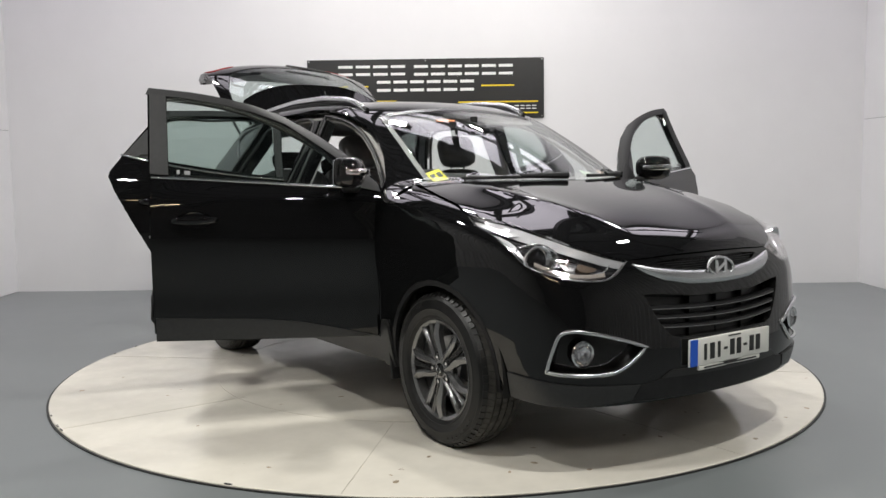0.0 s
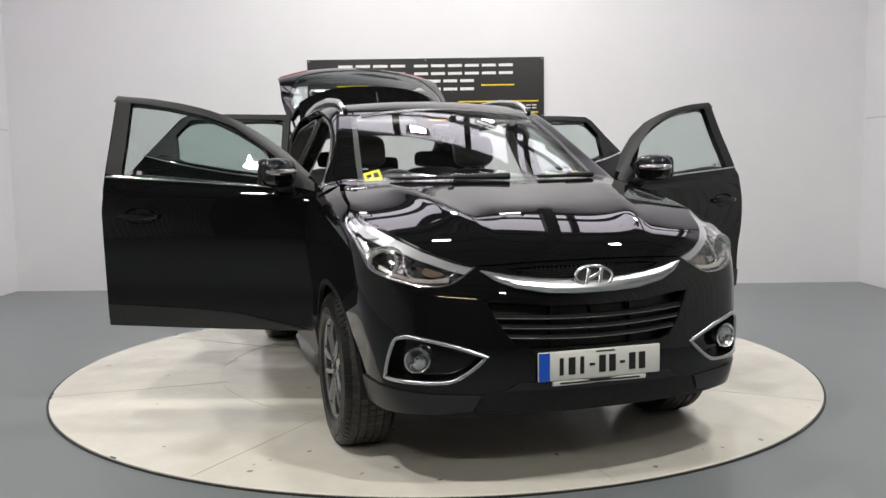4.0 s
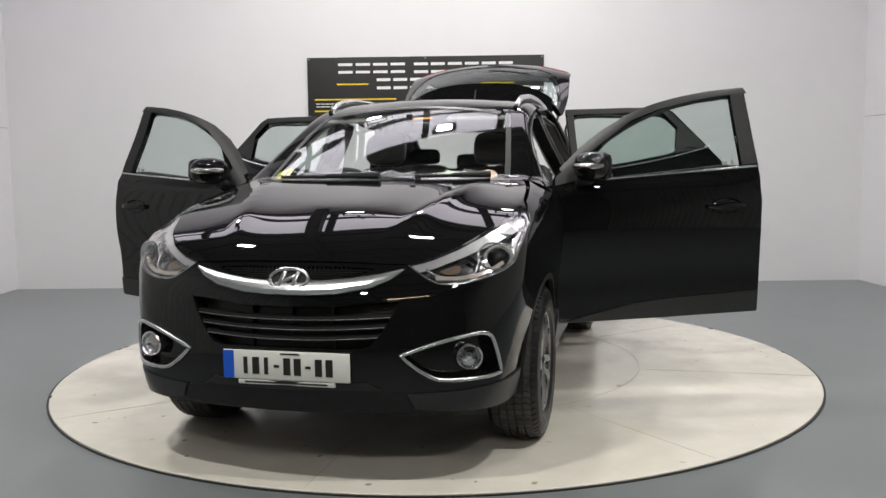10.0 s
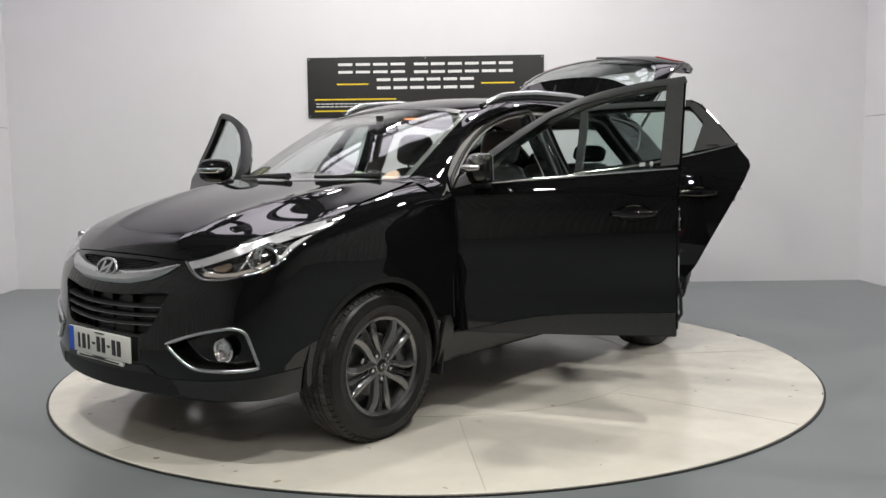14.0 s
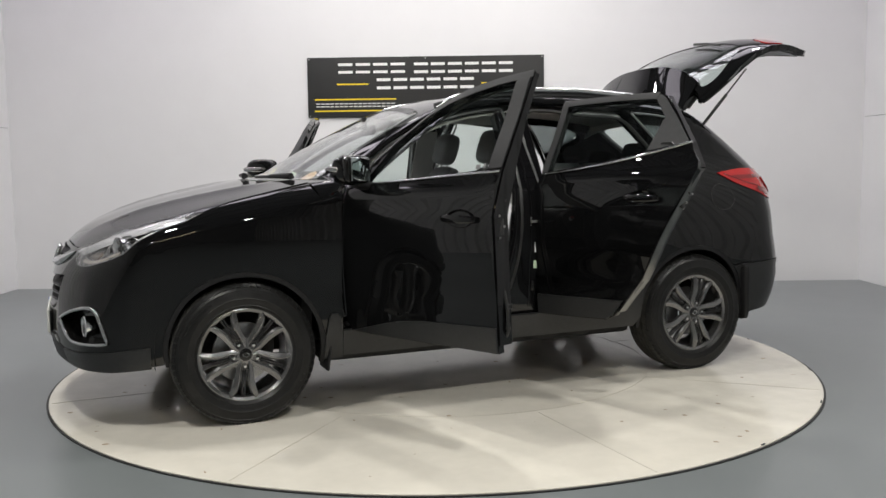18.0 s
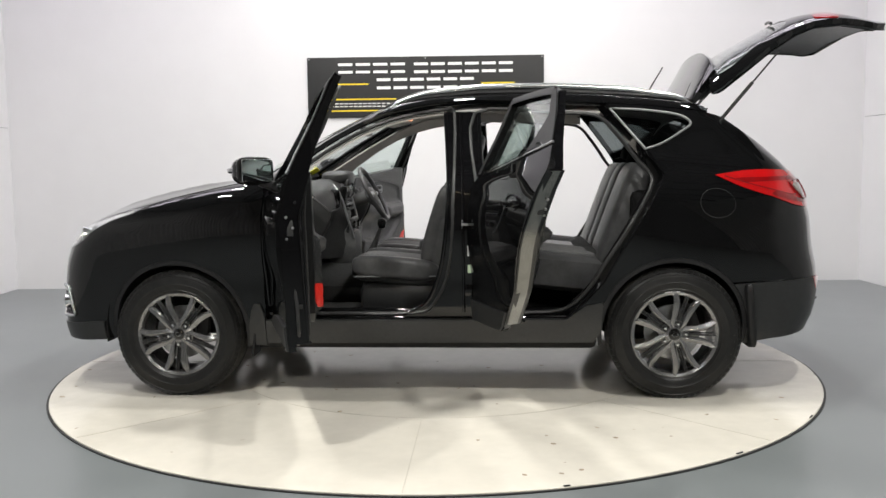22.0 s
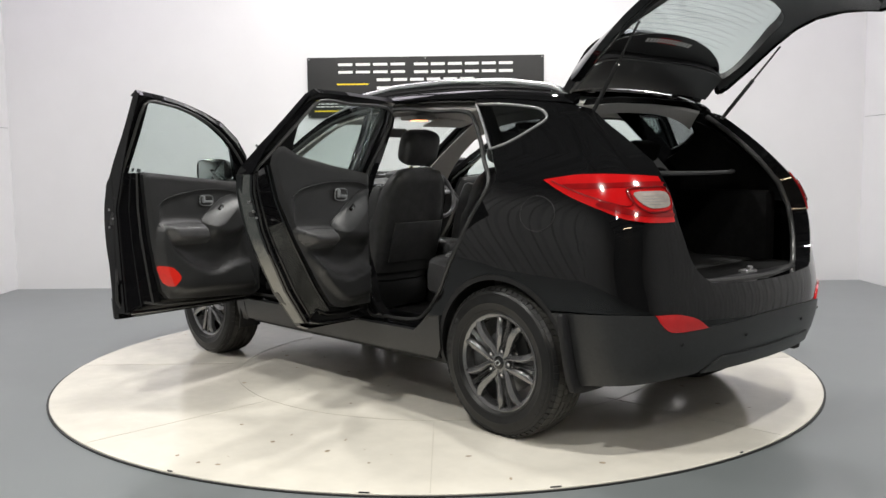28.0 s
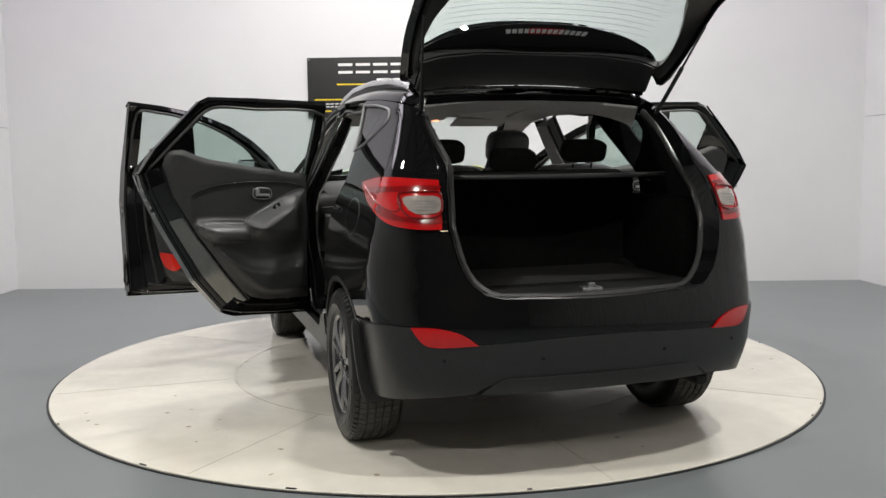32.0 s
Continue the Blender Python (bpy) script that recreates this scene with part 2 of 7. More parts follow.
def lathe(profile, n=48, centre=(0, 0, 0)):
    """Turns a closed (radius, y) profile round the y axis."""
    v, f, k = [], [], len(profile)
    for i in range(n):
        a = 2 * math.pi * i / n
        v += [(centre[0] + r * math.cos(a), centre[1] + y, centre[2] + r * math.sin(a)) for r, y in profile]
    for i in range(n):
        for j in range(k):
            f.append((i * k + j, i * k + (j + 1) % k, ((i + 1) % n) * k + (j + 1) % k, ((i + 1) % n) * k + j))
    return v, f


# ---- the hall ----
FLOOR_Z = -0.002


def slab(name, x0, y0, z0, x1, y1, z1, material, label, category):
    ob = part(name, boxes(((x0 + x1) / 2, (y0 + y1) / 2, (z0 + z1) / 2, x1 - x0, y1 - y0, z1 - z0)), material, None)
    return tagged(ob, label, category, kind="structure")


HALL_H = 4.6
floor = slab("floor", -4.6, -11, FLOOR_Z - 0.2, 4.6, 3.95, FLOOR_Z, FLOOR, "grey-blue painted concrete floor with dull sheen and stains", "floor")
bm = boxes((0, 0.1, HALL_H / 2, 9.3, 0.2, HALL_H + 0.4))
wall_north = tagged(part("wall_north", bm, WALL, None), "smooth white panelled wall behind the turntable", "wall", kind="structure")
wall_north.matrix_world = pose(-0.005, 3.6185, 0, 0, 0, -1.145)
# the side walls are made of boards with a shadow joint
for nm, x in (("wall_west", -4.375), ("wall_east", 4.375)):
    s = 1 if x > 0 else -1
    prof = [(x + s * 0.2, -11.2), (x + s * 0.2, 3.75), (x + s * 0.001, 3.75), (x + s * 0.001, 1.0)]
    for k in range(61):
        y = 0.9 - 0.2 * k
        prof += [(x, y), (x, y - 0.08), (x + s * 0.035, y - 0.11), (x + s * 0.035, y - 0.17)]
    prof.append((x, -11.2))
    w = tagged(skin(nm, loft([[(px, py, z) for px, py in prof] for z in (-0.2, HALL_H + 0.2)]), SHEET_WALL, None, "", 20), "pale ribbed side wall with white boards beside the turntable", "wall", kind="structure")
    for z0, z1 in ((0.0, 1.665), (1.671, HALL_H)):
        part("wall_panel", boxes((x - s * 0.004, 2.41, (z0 + z1) / 2, 0.008, 2.62, z1 - z0, 0.002, 1)), WALL, w)
tagged(part("wall_south", boxes((0, -11.1, HALL_H / 2, 9.4, 0.2, HALL_H + 0.4)), DARK_WALL, None), "plain dark end wall of the hall", "wall", kind="structure")
prof = []
for k in range(76):
    y = -11.2 + 0.2 * k
    prof += [(y, HALL_H), (y + 0.10, HALL_H), (y + 0.13, HALL_H + 0.05), (y + 0.17, HALL_H + 0.05)]
prof += [(4.0, HALL_H), (4.0, HALL_H + 0.2), (-11.2, HALL_H + 0.2)]
ceiling = tagged(skin("ceiling", loft([[(x, y, z) for y, z in prof] for x in (-4.7, 4.7)]), CEILING, None, "", 20), "dark ribbed roof sheeting over the hall", "ceiling", kind="structure")
for k in range(10):
    beam = part("roof_beam", boxes((0, 2.7 - 1.45 * k, HALL_H - 0.07, 9.0, 0.10, 0.14)), BEAM, None)
    tagged(beam, "dark steel roof purlin under the sheeting", "beam", "roof purlins", "structure")
rooflight = tagged(part("roof_light", boxes((0, 2.45, HALL_H - 0.02, 8.6, 1.5, 0.03)), ROOFLIGHT, None), "strip of translucent roof lights above the back wall", "roof light", kind="structure")
for x in (-3.6, -2.5, -1.4, -0.3, 0.8, 1.9, 3.0, 4.1):
    tagged(part("glazing_bar", boxes((x, 2.45, HALL_H - 0.06, 0.10, 1.6, 0.06)), BEAM, None), "dark glazing bar under the roof light", "beam", "glazing bars", "structure")
for x in (-1.55, 1.55):
    tagged(part("roof_beam", boxes((x, -3.7, HALL_H - 0.22, 0.16, 14.6, 0.16)), BEAM, None), "dark steel roof beam along the hall", "beam", "roof beams", "structure")
for at, to, watts in FLOODS:
    m = look(at, to)
    root = new("floodlight")
    root.matrix_world = m
    part("lamp_case", boxes((0, 0, 0.055, 0.30, 0.26, 0.07, 0.012)), LAMP_CASE, root)
    part("bracket", boxes((-0.16, 0, 0.12, 0.02, 0.05, 0.2), (0.16, 0, 0.12, 0.02, 0.05, 0.2), (0, 0, 0.22, 0.34, 0.05, 0.02)), LAMP_CASE, root)
    part("hanger", boxes((0, 0, (HALL_H - at[2]) / 2 + 0.12, 0.03, 0.03, HALL_H - at[2] - 0.2)), LAMP_CASE, root)
    tagged(root, "black LED floodlight hung from the roof beams", "light", "floodlights")

batten = new("strip_light")
part("batten", boxes((0, 0, 0.05, 2.10, 0.09, 0.06, 0.01)), LAMP_CASE, batten)
part("tube", boxes((0, 0, 0.0, 2.0, 0.05, 0.03, 0.01)), TUBE, batten, "warm glowing tube")
for x in (-0.8, 0.8):
    part("hanger", boxes((x, 0, 0.265, 0.02, 0.02, 0.38)), LAMP_CASE, batten)
batten.matrix_world = pose(-0.1, -9.1, 4.15)
tagged(batten, "long warm strip light hung under the dark roof", "light")

# ---- sign board on the wall; its lettering is kept as plain bars ----
sign = new("sign_board")
sign.matrix_world = pose(-0.078, 3.6185, 0, 0, 0, -1.145)
part("board", boxes((0, -0.011, 2.030, 2.40, 0.018, 0.605, 0.003, 1)), SIGN, sign)


def bars(x0, x1, z0, z1, n, material, gap=0.18, skip=()):
    """A word as n plain letter-wide pairs of bars."""
    w = (x1 - x0) / n
    for i in range(n):
        if i not in skip:
            for z in (z0 + 0.13 * (z1 - z0), z1 - 0.13 * (z1 - z0)):
                part("letter_bar", boxes((x0 + w * (i + 0.5), -0.0222, z, w * (1 - gap), 0.003, 0.26 * (z1 - z0))), material, sign)


bars(-0.90, -0.19, 2.170, 2.272, 4, WHITE_INK)
bars(-0.13, 0.90, 2.165, 2.270, 6, WHITE_INK)
bars(-0.51, 0.505, 2.008, 2.118, 6, WHITE_INK)
for x0, x1, z in ((-0.90, -0.58, 2.062), (0.565, 0.90, 2.058), (-1.13, -0.30, 1.910), (0.33, 1.14, 1.893), (-1.13, -0.30, 1.795), (0.33, 1.14, 1.780)):
    part("yellow_line", boxes(((x0 + x1) / 2, -0.0222, z, x1 - x0, 0.003, 0.014)), YELLOW_INK, sign)
bars(-1.12, -0.31, 1.834, 1.872, 17, WHITE_INK, 0.25)
bars(0.42, 1.13, 1.818, 1.856, 12, WHITE_INK, 0.25, (3, 7))
for x, z in ((-1.18, 2.315), (0, 2.315), (1.18, 2.315), (-1.18, 1.745), (1.18, 1.745)):
    part("screw", boxes((x, -0.022, z, 0.014, 0.005, 0.014, 0.003, 1)), STEEL, sign)
tagged(sign, "black wall sign with white lettering bars and yellow lines", "sign")

# ---- turntable ----
turntable = new("turntable")
R_DISC = 2.240
DECK_Z = 0.010
ring = [(R_DISC - 0.006, -0.05), (R_DISC - 0.006, DECK_Z - 0.003), (R_DISC - 0.010, DECK_Z), (1.4, DECK_Z), (0.01, DECK_Z), (0.01, -0.05)]
v, f = lathe(ring, 160)
skin("deck", ([(x, z, y) for x, y, z in v], f), DISC, turntable, "cream painted round deck", 30)
v, f = lathe([(R_DISC + 0.005, -0.05), (R_DISC + 0.005, 0.004), (R_DISC - 0.005, 0.004), (R_DISC - 0.005, -0.05)], 160)
skin("rim_seal", ([(x, z, y) for x, y, z in v], f), DISC_EDGE, turntable, "thin black rim joint")


def deck_line(x0, y0, x1, y1, w=0.004):
    d = math.hypot(x1 - x0, y1 - y0)
    part("deck_joint", boxes(((x0 + x1) / 2, (y0 + y1) / 2, DECK_Z + 0.0006, d, w, 0.0012, 0, 1, Matrix.Rotation(math.atan2(y1 - y0, x1 - x0), 4, "Z"))), SEAM, turntable)


for k in range(8):
    a = radians(45 * k + 1)
    deck_line(1.28 * math.cos(a), 1.28 * math.sin(a), 2.22 * math.cos(a), 2.22 * math.sin(a), 0.0035)
v, f = lathe([(1.283, DECK_Z), (1.283, DECK_Z + 0.0012), (1.277, DECK_Z + 0.0012), (1.277, DECK_Z)], 120)
skin("deck_joint", ([(x - 0.05, z - 0.04, y) for x, y, z in v], f), SEAM, turntable, "thin round deck joint")
rng = random.Random(4)
for k in range(90):
    a, r = rng.uniform(0, 2 * math.pi), 2.2 * math.sqrt(rng.random())
    w = rng.uniform(0.004, 0.018)
    bm = bmesh.new()
    bmesh.ops.create_circle(bm, cap_ends=True, segments=7, radius=w, matrix=Matrix.Translation((r * math.cos(a), r * math.sin(a), DECK_Z + 0.0009)) @ Matrix.Rotation(rng.uniform(0, 3), 4, "Z") @ Matrix.Diagonal((1.0, rng.uniform(0.3, 0.9), 1, 1)))
    part("scuff", bm, SCUFF, turntable)
for k in range(10):
    a = rng.uniform(0, 2 * math.pi)
    part("rim_chip", box(bmesh.new(), 2.228 * math.cos(a), 2.228 * math.sin(a), DECK_Z + 0.001, 0.007, rng.uniform(0.015, 0.045), 0.004, 0, 1, Matrix.Rotation(a, 4, "Z")), DISC_EDGE, turntable)
tagged(turntable, "round cream-painted car turntable flush with the floor", "turntable")
# ---- car body surface: one smooth shell, in car space (x forward, y to the car's left, z up) ----
def spline(xs, ys):
    """Natural cubic spline through the points, straight beyond its ends."""
    xs, ys = np.array(xs, float), np.array(ys, float)
    o = np.argsort(xs)
    xs, ys = xs[o], ys[o]
    n, h = len(xs), np.diff(xs)
    a, r = np.eye(n), np.zeros(n)
    for i in range(1, n - 1):
        a[i, i - 1], a[i, i], a[i, i + 1] = h[i - 1], 2 * (h[i - 1] + h[i]), h[i]
        r[i] = 6 * ((ys[i + 1] - ys[i]) / h[i] - (ys[i] - ys[i - 1]) / h[i - 1])
    m = np.linalg.solve(a, r)
    d0 = (ys[1] - ys[0]) / h[0] - h[0] * m[1] / 6
    d1 = (ys[-1] - ys[-2]) / h[-1] + h[-1] * m[-2] / 6

    def f(x):
        x = np.asarray(x, float)
        k = np.clip(np.searchsorted(xs, x) - 1, 0, n - 2)
        u, v, w = xs[k + 1] - x, x - xs[k], h[k]
        y = (m[k] * u ** 3 + m[k + 1] * v ** 3) / (6 * w) + (ys[k] / w - m[k] * w / 6) * u + (ys[k + 1] / w - m[k + 1] * w / 6) * v
        y = np.where(x < xs[0], ys[0] + d0 * (x - xs[0]), y)
        return np.where(x > xs[-1], ys[-1] + d1 * (x - xs[-1]), y)
    return f


HALF_WIDTH = spline((0.15, 0.25, 0.34, 0.45, 0.60, 0.75, 0.88, 0.98, 1.06, 1.14, 1.22, 1.35, 1.48, 1.57, 1.70),
                    (0.76, 0.825, 0.858, 0.875, 0.890, 0.903, 0.910, 0.906, 0.889, 0.8535, 0.8150, 0.7510, 0.6940, 0.657, 0.60))
HOOD = spline((0.80, 1.00, 1.13, 1.456, 1.70, 1.90, 2.02, 2.10, 2.16, 2.22), (1.216, 1.195, 1.174, 1.110, 1.049, 0.981, 0.926, 0.873, 0.818, 0.74))
CABIN = spline((1.30, 1.08, 0.90, 0.70, 0.50, 0.30, 0.12, -0.10, -0.40, -0.90, -1.30, -1.60, -2.0), (1.05, 1.165, 1.268, 1.378, 1.476, 1.563, 1.618, 1.644, 1.656, 1.647, 1.614, 1.571, 1.49))
NOSE = spline((0.15, 0.25, 0.36, 0.48, 0.62, 0.75, 0.82, 0.90, 1.0, 1.1), (2.06, 2.14, 2.182, 2.190, 2.180, 2.163, 2.148, 2.125, 2.065, 1.95))
TAIL = spline((0.2, 0.32, 0.42, 0.55, 0.68, 0.78, 0.90, 1.00, 1.10, 1.18, 1.30, 1.42, 1.54, 1.66), (2.05, 2.13, 2.18, 2.205, 2.20, 2.178, 2.165, 2.145, 2.105, 2.05, 1.925, 1.785, 1.635, 1.47))
BELT = spline((2.2, 1.5, 0.8, 0.0, -0.8, -1.5, -2.2), (-0.02, -0.01, 0.0, 0.02, 0.045, 0.075, 0.09))


def smax(a, b, k):
    h = np.maximum(k - np.abs(a - b), 0) / k
    return np.maximum(a, b) + h * h * k / 4


def shell(x, y, z):
    """Below zero inside the body."""
    y = np.abs(y)
    rise = np.clip((z - 0.70) / 0.65, 0, 1)
    taper = 0.085 * np.maximum(x - 1.05, 0) ** 2 + (0.022 + 0.048 * rise * rise * (3 - 2 * rise)) * (np.sqrt((x + 0.95) ** 2 + 0.01) - x - 0.95)
    side = y - HALF_WIDTH(z - BELT(x) * np.clip((z - 0.7) / 0.5, 0, 1) * (1 - 0.6 * np.clip((z - 1.25) / 0.3, 0, 1))) + taper
    crest = 1.075 + 0.098 * np.clip((0.9 - x) / 2.3, -0.2, 1.0)
    side = side - (0.010 * np.exp(-((z - crest) / 0.028) ** 2) - 0.011 * np.exp(-((z - 0.66) / 0.10) ** 2)) * np.clip((1.35 - np.abs(x)) / 0.5, 0, 1)
    front = x - NOSE(z) + 0.30 * y ** 2 + 0.10 * y ** 6
    rear = -x - TAIL(z) + 0.17 * y ** 2 + 0.19 * y ** 4
    hood = z - HOOD(x + 0.16 * y ** 2) + 0.05 * y ** 2
    cabin = z - CABIN(x + 0.24 * y ** 2 * np.clip(x + 0.3, 0, 1)) + 0.09 * y ** 2
    body = np.minimum(smax(side, hood, 0.10), smax(side, cabin, 0.075))
    return smax(smax(body, front, 0.14), rear, 0.13)


def normals_at(p):
    e = 0.004
    g = np.stack([shell(p[:, 0] + e, p[:, 1], p[:, 2]) - shell(p[:, 0] - e, p[:, 1], p[:, 2]),
                  shell(p[:, 0], p[:, 1] + e, p[:, 2]) - shell(p[:, 0], p[:, 1] - e, p[:, 2]),
                  shell(p[:, 0], p[:, 1], p[:, 2] + e) - shell(p[:, 0], p[:, 1], p[:, 2] - e)], 1)
    return g / np.maximum(np.linalg.norm(g, axis=1, keepdims=True), 1e-9)


END, ARC = 1.2, 0.8  # where the girth chart bends round the nose and the tail


def girth(x, y):
    """The girth coordinate of a place on the left half."""
    if abs(x) <= END:
        return x
    return math.copysign(END + ARC * math.atan2(abs(x) - END, y), x)


def on_shell(uv, view, out=0.0):
    """Points and normals on the shell. view 'side': (girth, z), 'top': (x, y)."""
    u, v = np.array([p[0] for p in uv], float), np.array([p[1] for p in uv], float)
    if view == "side":
        a = np.maximum(np.abs(u) - END, 0) / ARC
        dx, dy = np.sign(u) * np.sin(a), np.cos(a)
        eye = np.stack([np.clip(u, -END, END), 0 * u, v], 1)
        way = np.stack([dx, dy, 0 * u], 1)
        lo, hi = np.zeros(len(u)), np.full(len(u), 1.6)
    else:
        eye, way = np.stack([u, v, 0 * u + 0.5], 1), np.stack([0 * u, 0 * u, 0 * u + 1.0], 1)
        lo, hi = np.zeros(len(u)), np.full(len(u), 1.5)
    for _ in range(40):
        mid = (lo + hi) / 2
        q = eye + way * mid[:, None]
        inside = shell(q[:, 0], q[:, 1], q[:, 2]) < 0
        lo, hi = np.where(inside, mid, lo), np.where(inside, hi, mid)
    q = eye + way * lo[:, None]
    n = normals_at(q)
    return q + n * out, n
# ---- body panels cut from the shell ----
MID = END + ARC * math.pi / 2  # the girth coordinate of the centre line


def curve(points, k=6, closed=True):
    """A smooth outline through points; a point with a third item is a sharp corner."""
    n, out = len(points), []
    for i in range(n if closed else n - 1):
        p0, p1, p2, p3 = (points[(i + d) % n] if closed else points[min(max(i + d, 0), n - 1)] for d in (-1, 0, 1, 2))
        a, b, c, d = (np.array(p[:2], float) for p in (p0, p1, p2, p3))
        ta = (c - a) / 2 if len(p1) == 2 else (c - b)
        tb = (d - b) / 2 if len(p2) == 2 else (c - b)
        ta, tb = ta * 0.9, tb * 0.9
        for j in range(k):
            u = j / k
            out.append(tuple((2 * u ** 3 - 3 * u ** 2 + 1) * b + (u ** 3 - 2 * u ** 2 + u) * ta + (3 * u ** 2 - 2 * u ** 3) * c + (u ** 3 - u ** 2) * tb))
    if not closed:
        out.append(tuple(points[-1][:2]))
    return out


def across(half):
    """A plan outline with its mirror image at -y."""
    return list(half) + [(p[0], -p[1], *p[2:]) for p in reversed(half)]


def dense(loop, gap):
    out = []
    for i, a in enumerate(loop):
        b = loop[(i + 1) % len(loop)]
        n = max(1, int(math.hypot(b[0] - a[0], b[1] - a[1]) / gap))
        out += [(a[0] + (b[0] - a[0]) * j / n, a[1] + (b[1] - a[1]) * j / n) for j in range(n)]
    return out


def within(pts, loop):
    x, y = pts[:, 0], pts[:, 1]
    r = np.zeros(len(pts), bool)
    for i, a in enumerate(loop):
        b = loop[i - 1]
        if a[1] != b[1]:
            r ^= ((a[1] > y) != (b[1] > y)) & (x < (b[0] - a[0]) * (y - a[1]) / (b[1] - a[1]) + a[0])
    return r


def fill(loops, step, gap):
    """Triangles over an outline with holes."""
    loops = [dense(l, gap) for l in loops]
    edge, seg = [], []
    for l in loops:
        k = len(edge)
        edge += l
        seg += [(k + i, k + (i + 1) % len(l)) for i in range(len(l))]
    e = np.array(edge)
    gx, gy = np.meshgrid(np.arange(e[:, 0].min(), e[:, 0].max(), step), np.arange(e[:, 1].min(), e[:, 1].max(), step))
    gx = gx + (np.arange(gx.shape[0]) % 2)[:, None] * step / 2
    p = np.stack([gx.ravel(), gy.ravel()], 1)
    ok = within(p, loops[0])
    for l in loops[1:]:
        ok &= ~within(p, l)
    p = p[ok]
    if len(p):
        d = np.min(np.hypot(p[:, None, 0] - e[None, :, 0], p[:, None, 1] - e[None, :, 1]), axis=1)
        p = p[d > step * 0.45]
    vs = [Vector(q) for q in edge] + [Vector(q) for q in p]
    r = delaunay_2d_cdt(vs, seg, [], 0, 1e-7)
    p = np.array([tuple(q) for q in r[0]])
    tri = np.array([tuple(f) for f in r[2]])
    c = p[tri].mean(1)
    ok = within(c, loops[0])
    for l in loops[1:]:
        ok &= ~within(c, l)
    return [tuple(q) for q in p], [tuple(f) for f in tri[ok]]


def shell_mesh(name, q, n, tris, material, parent, label, th, out, flip, relief=None):
    """A panel of thickness th whose outer face lies on the points q with the normals n."""
    q, n = np.array(q), np.array(n)
    if flip:
        q, n = q * (1, -1, 1), n * (1, -1, 1)
    tris = np.array(tris)
    c = np.cross(q[tris[:, 1]] - q[tris[:, 0]], q[tris[:, 2]] - q[tris[:, 0]])
    wrong = np.einsum("ij,ij->i", c, n[tris[:, 0]]) < 0
    tris[wrong] = tris[wrong][:, ::-1]
    lift = out if relief is None else out + relief
    a = q + n * (lift if np.isscalar(lift) else lift[:, None])
    b = q + n * (out - th)
    if relief is not None:
        nn = np.zeros_like(a)
        c = np.cross(a[tris[:, 1]] - a[tris[:, 0]], a[tris[:, 2]] - a[tris[:, 0]])
        for i in range(3):
            np.add.at(nn, tris[:, i], c)
        n = nn / np.maximum(np.linalg.norm(nn, axis=1, keepdims=True), 1e-12)
    count = {}
    for t in tris:
        for i in range(3):
            e = (t[i], t[(i + 1) % 3])
            count[e] = count.get(e, 0) + 1
    rim = [e for e in count if (e[1], e[0]) not in count]
    k = len(q)
    verts, norms = [*a, *b], [*n, *(-n)]
    faces = [tuple(t) for t in tris] + [tuple(k + i for i in t[::-1]) for t in tris]
    for i, j in rim:
        d = a[j] - a[i]
        r = np.cross(d, n[i])
        r = r / max(np.linalg.norm(r), 1e-9)
        s = len(verts)
        verts += [a[i], a[j], b[j], b[i]]
        norms += [r, r, r, r]
        faces.append((s + 1, s, s + 3, s + 2))
    return finish(name, verts, faces, material, parent, label, 180, norms)


def panel(name, loops, view, material, parent, label="", th=0.02, step=0.06, out=0.0, flip=False, gap=0.02, relief=None):
    v, f = fill(loops, step, gap)
    q, n = on_shell(v, view)
    return shell_mesh(name, q, n, f, material, parent, label, th, out, flip, relief(q) if relief else None)


def snap(p):
    p = np.array(p, float)
    for _ in range(12):
        e = 0.003
        g = np.stack([(shell(*(p + np.eye(3)[i] * e).T) - shell(*(p - np.eye(3)[i] * e).T)) / (2 * e) for i in range(3)], 1)
        p = p - g * (shell(*p.T) / np.maximum((g * g).sum(1), 0.05))[:, None]
    return p


def resample(p, n):
    p = np.array(p, float)
    d = np.concatenate([[0], np.cumsum(np.linalg.norm(np.diff(p, axis=0), axis=1))])
    return np.stack([np.interp(np.linspace(0, d[-1], n), d, p[:, i]) for i in range(3)], 1)


def strip(name, low, high, material, parent, label="", th=0.02, n=60, m=5, out=0.0, flip=False, fit=True):
    """A panel between two edges given in space."""
    a, b = resample(low, n), resample(high, n)
    g = np.concatenate([a + (b - a) * i / m for i in range(m + 1)])
    tris = []
    for i in range(m):
        for j in range(n - 1):
            k = i * n + j
            tris += [(k, k + 1, k + n), (k + 1, k + n + 1, k + n)]
    if fit:
        g = snap(g)
        nn = normals_at(g)
    else:
        nn = np.zeros_like(g)
        for t in tris:
            c = np.cross(g[t[1]] - g[t[0]], g[t[2]] - g[t[0]])
            for i in t:
                nn[i] += c
        nn /= np.maximum(np.linalg.norm(nn, axis=1, keepdims=True), 1e-9)
    return shell_mesh(name, g, nn, tris, material, parent, label, th, out, flip)


def edge_tube(name, uv, view, r, material, parent, label="", out=0.0, flip=False, loop=False, n=8):
    q, _ = on_shell(uv, view, out)
    if flip:
        q = q * (1, -1, 1)
    return skin(name, tube([tuple(p) for p in q], r, n, loop), material, parent, label, 60)


def side_points(uv):
    return on_shell(uv, "side")[0]


def top_points(uv):
    return on_shell(uv, "top")[0]


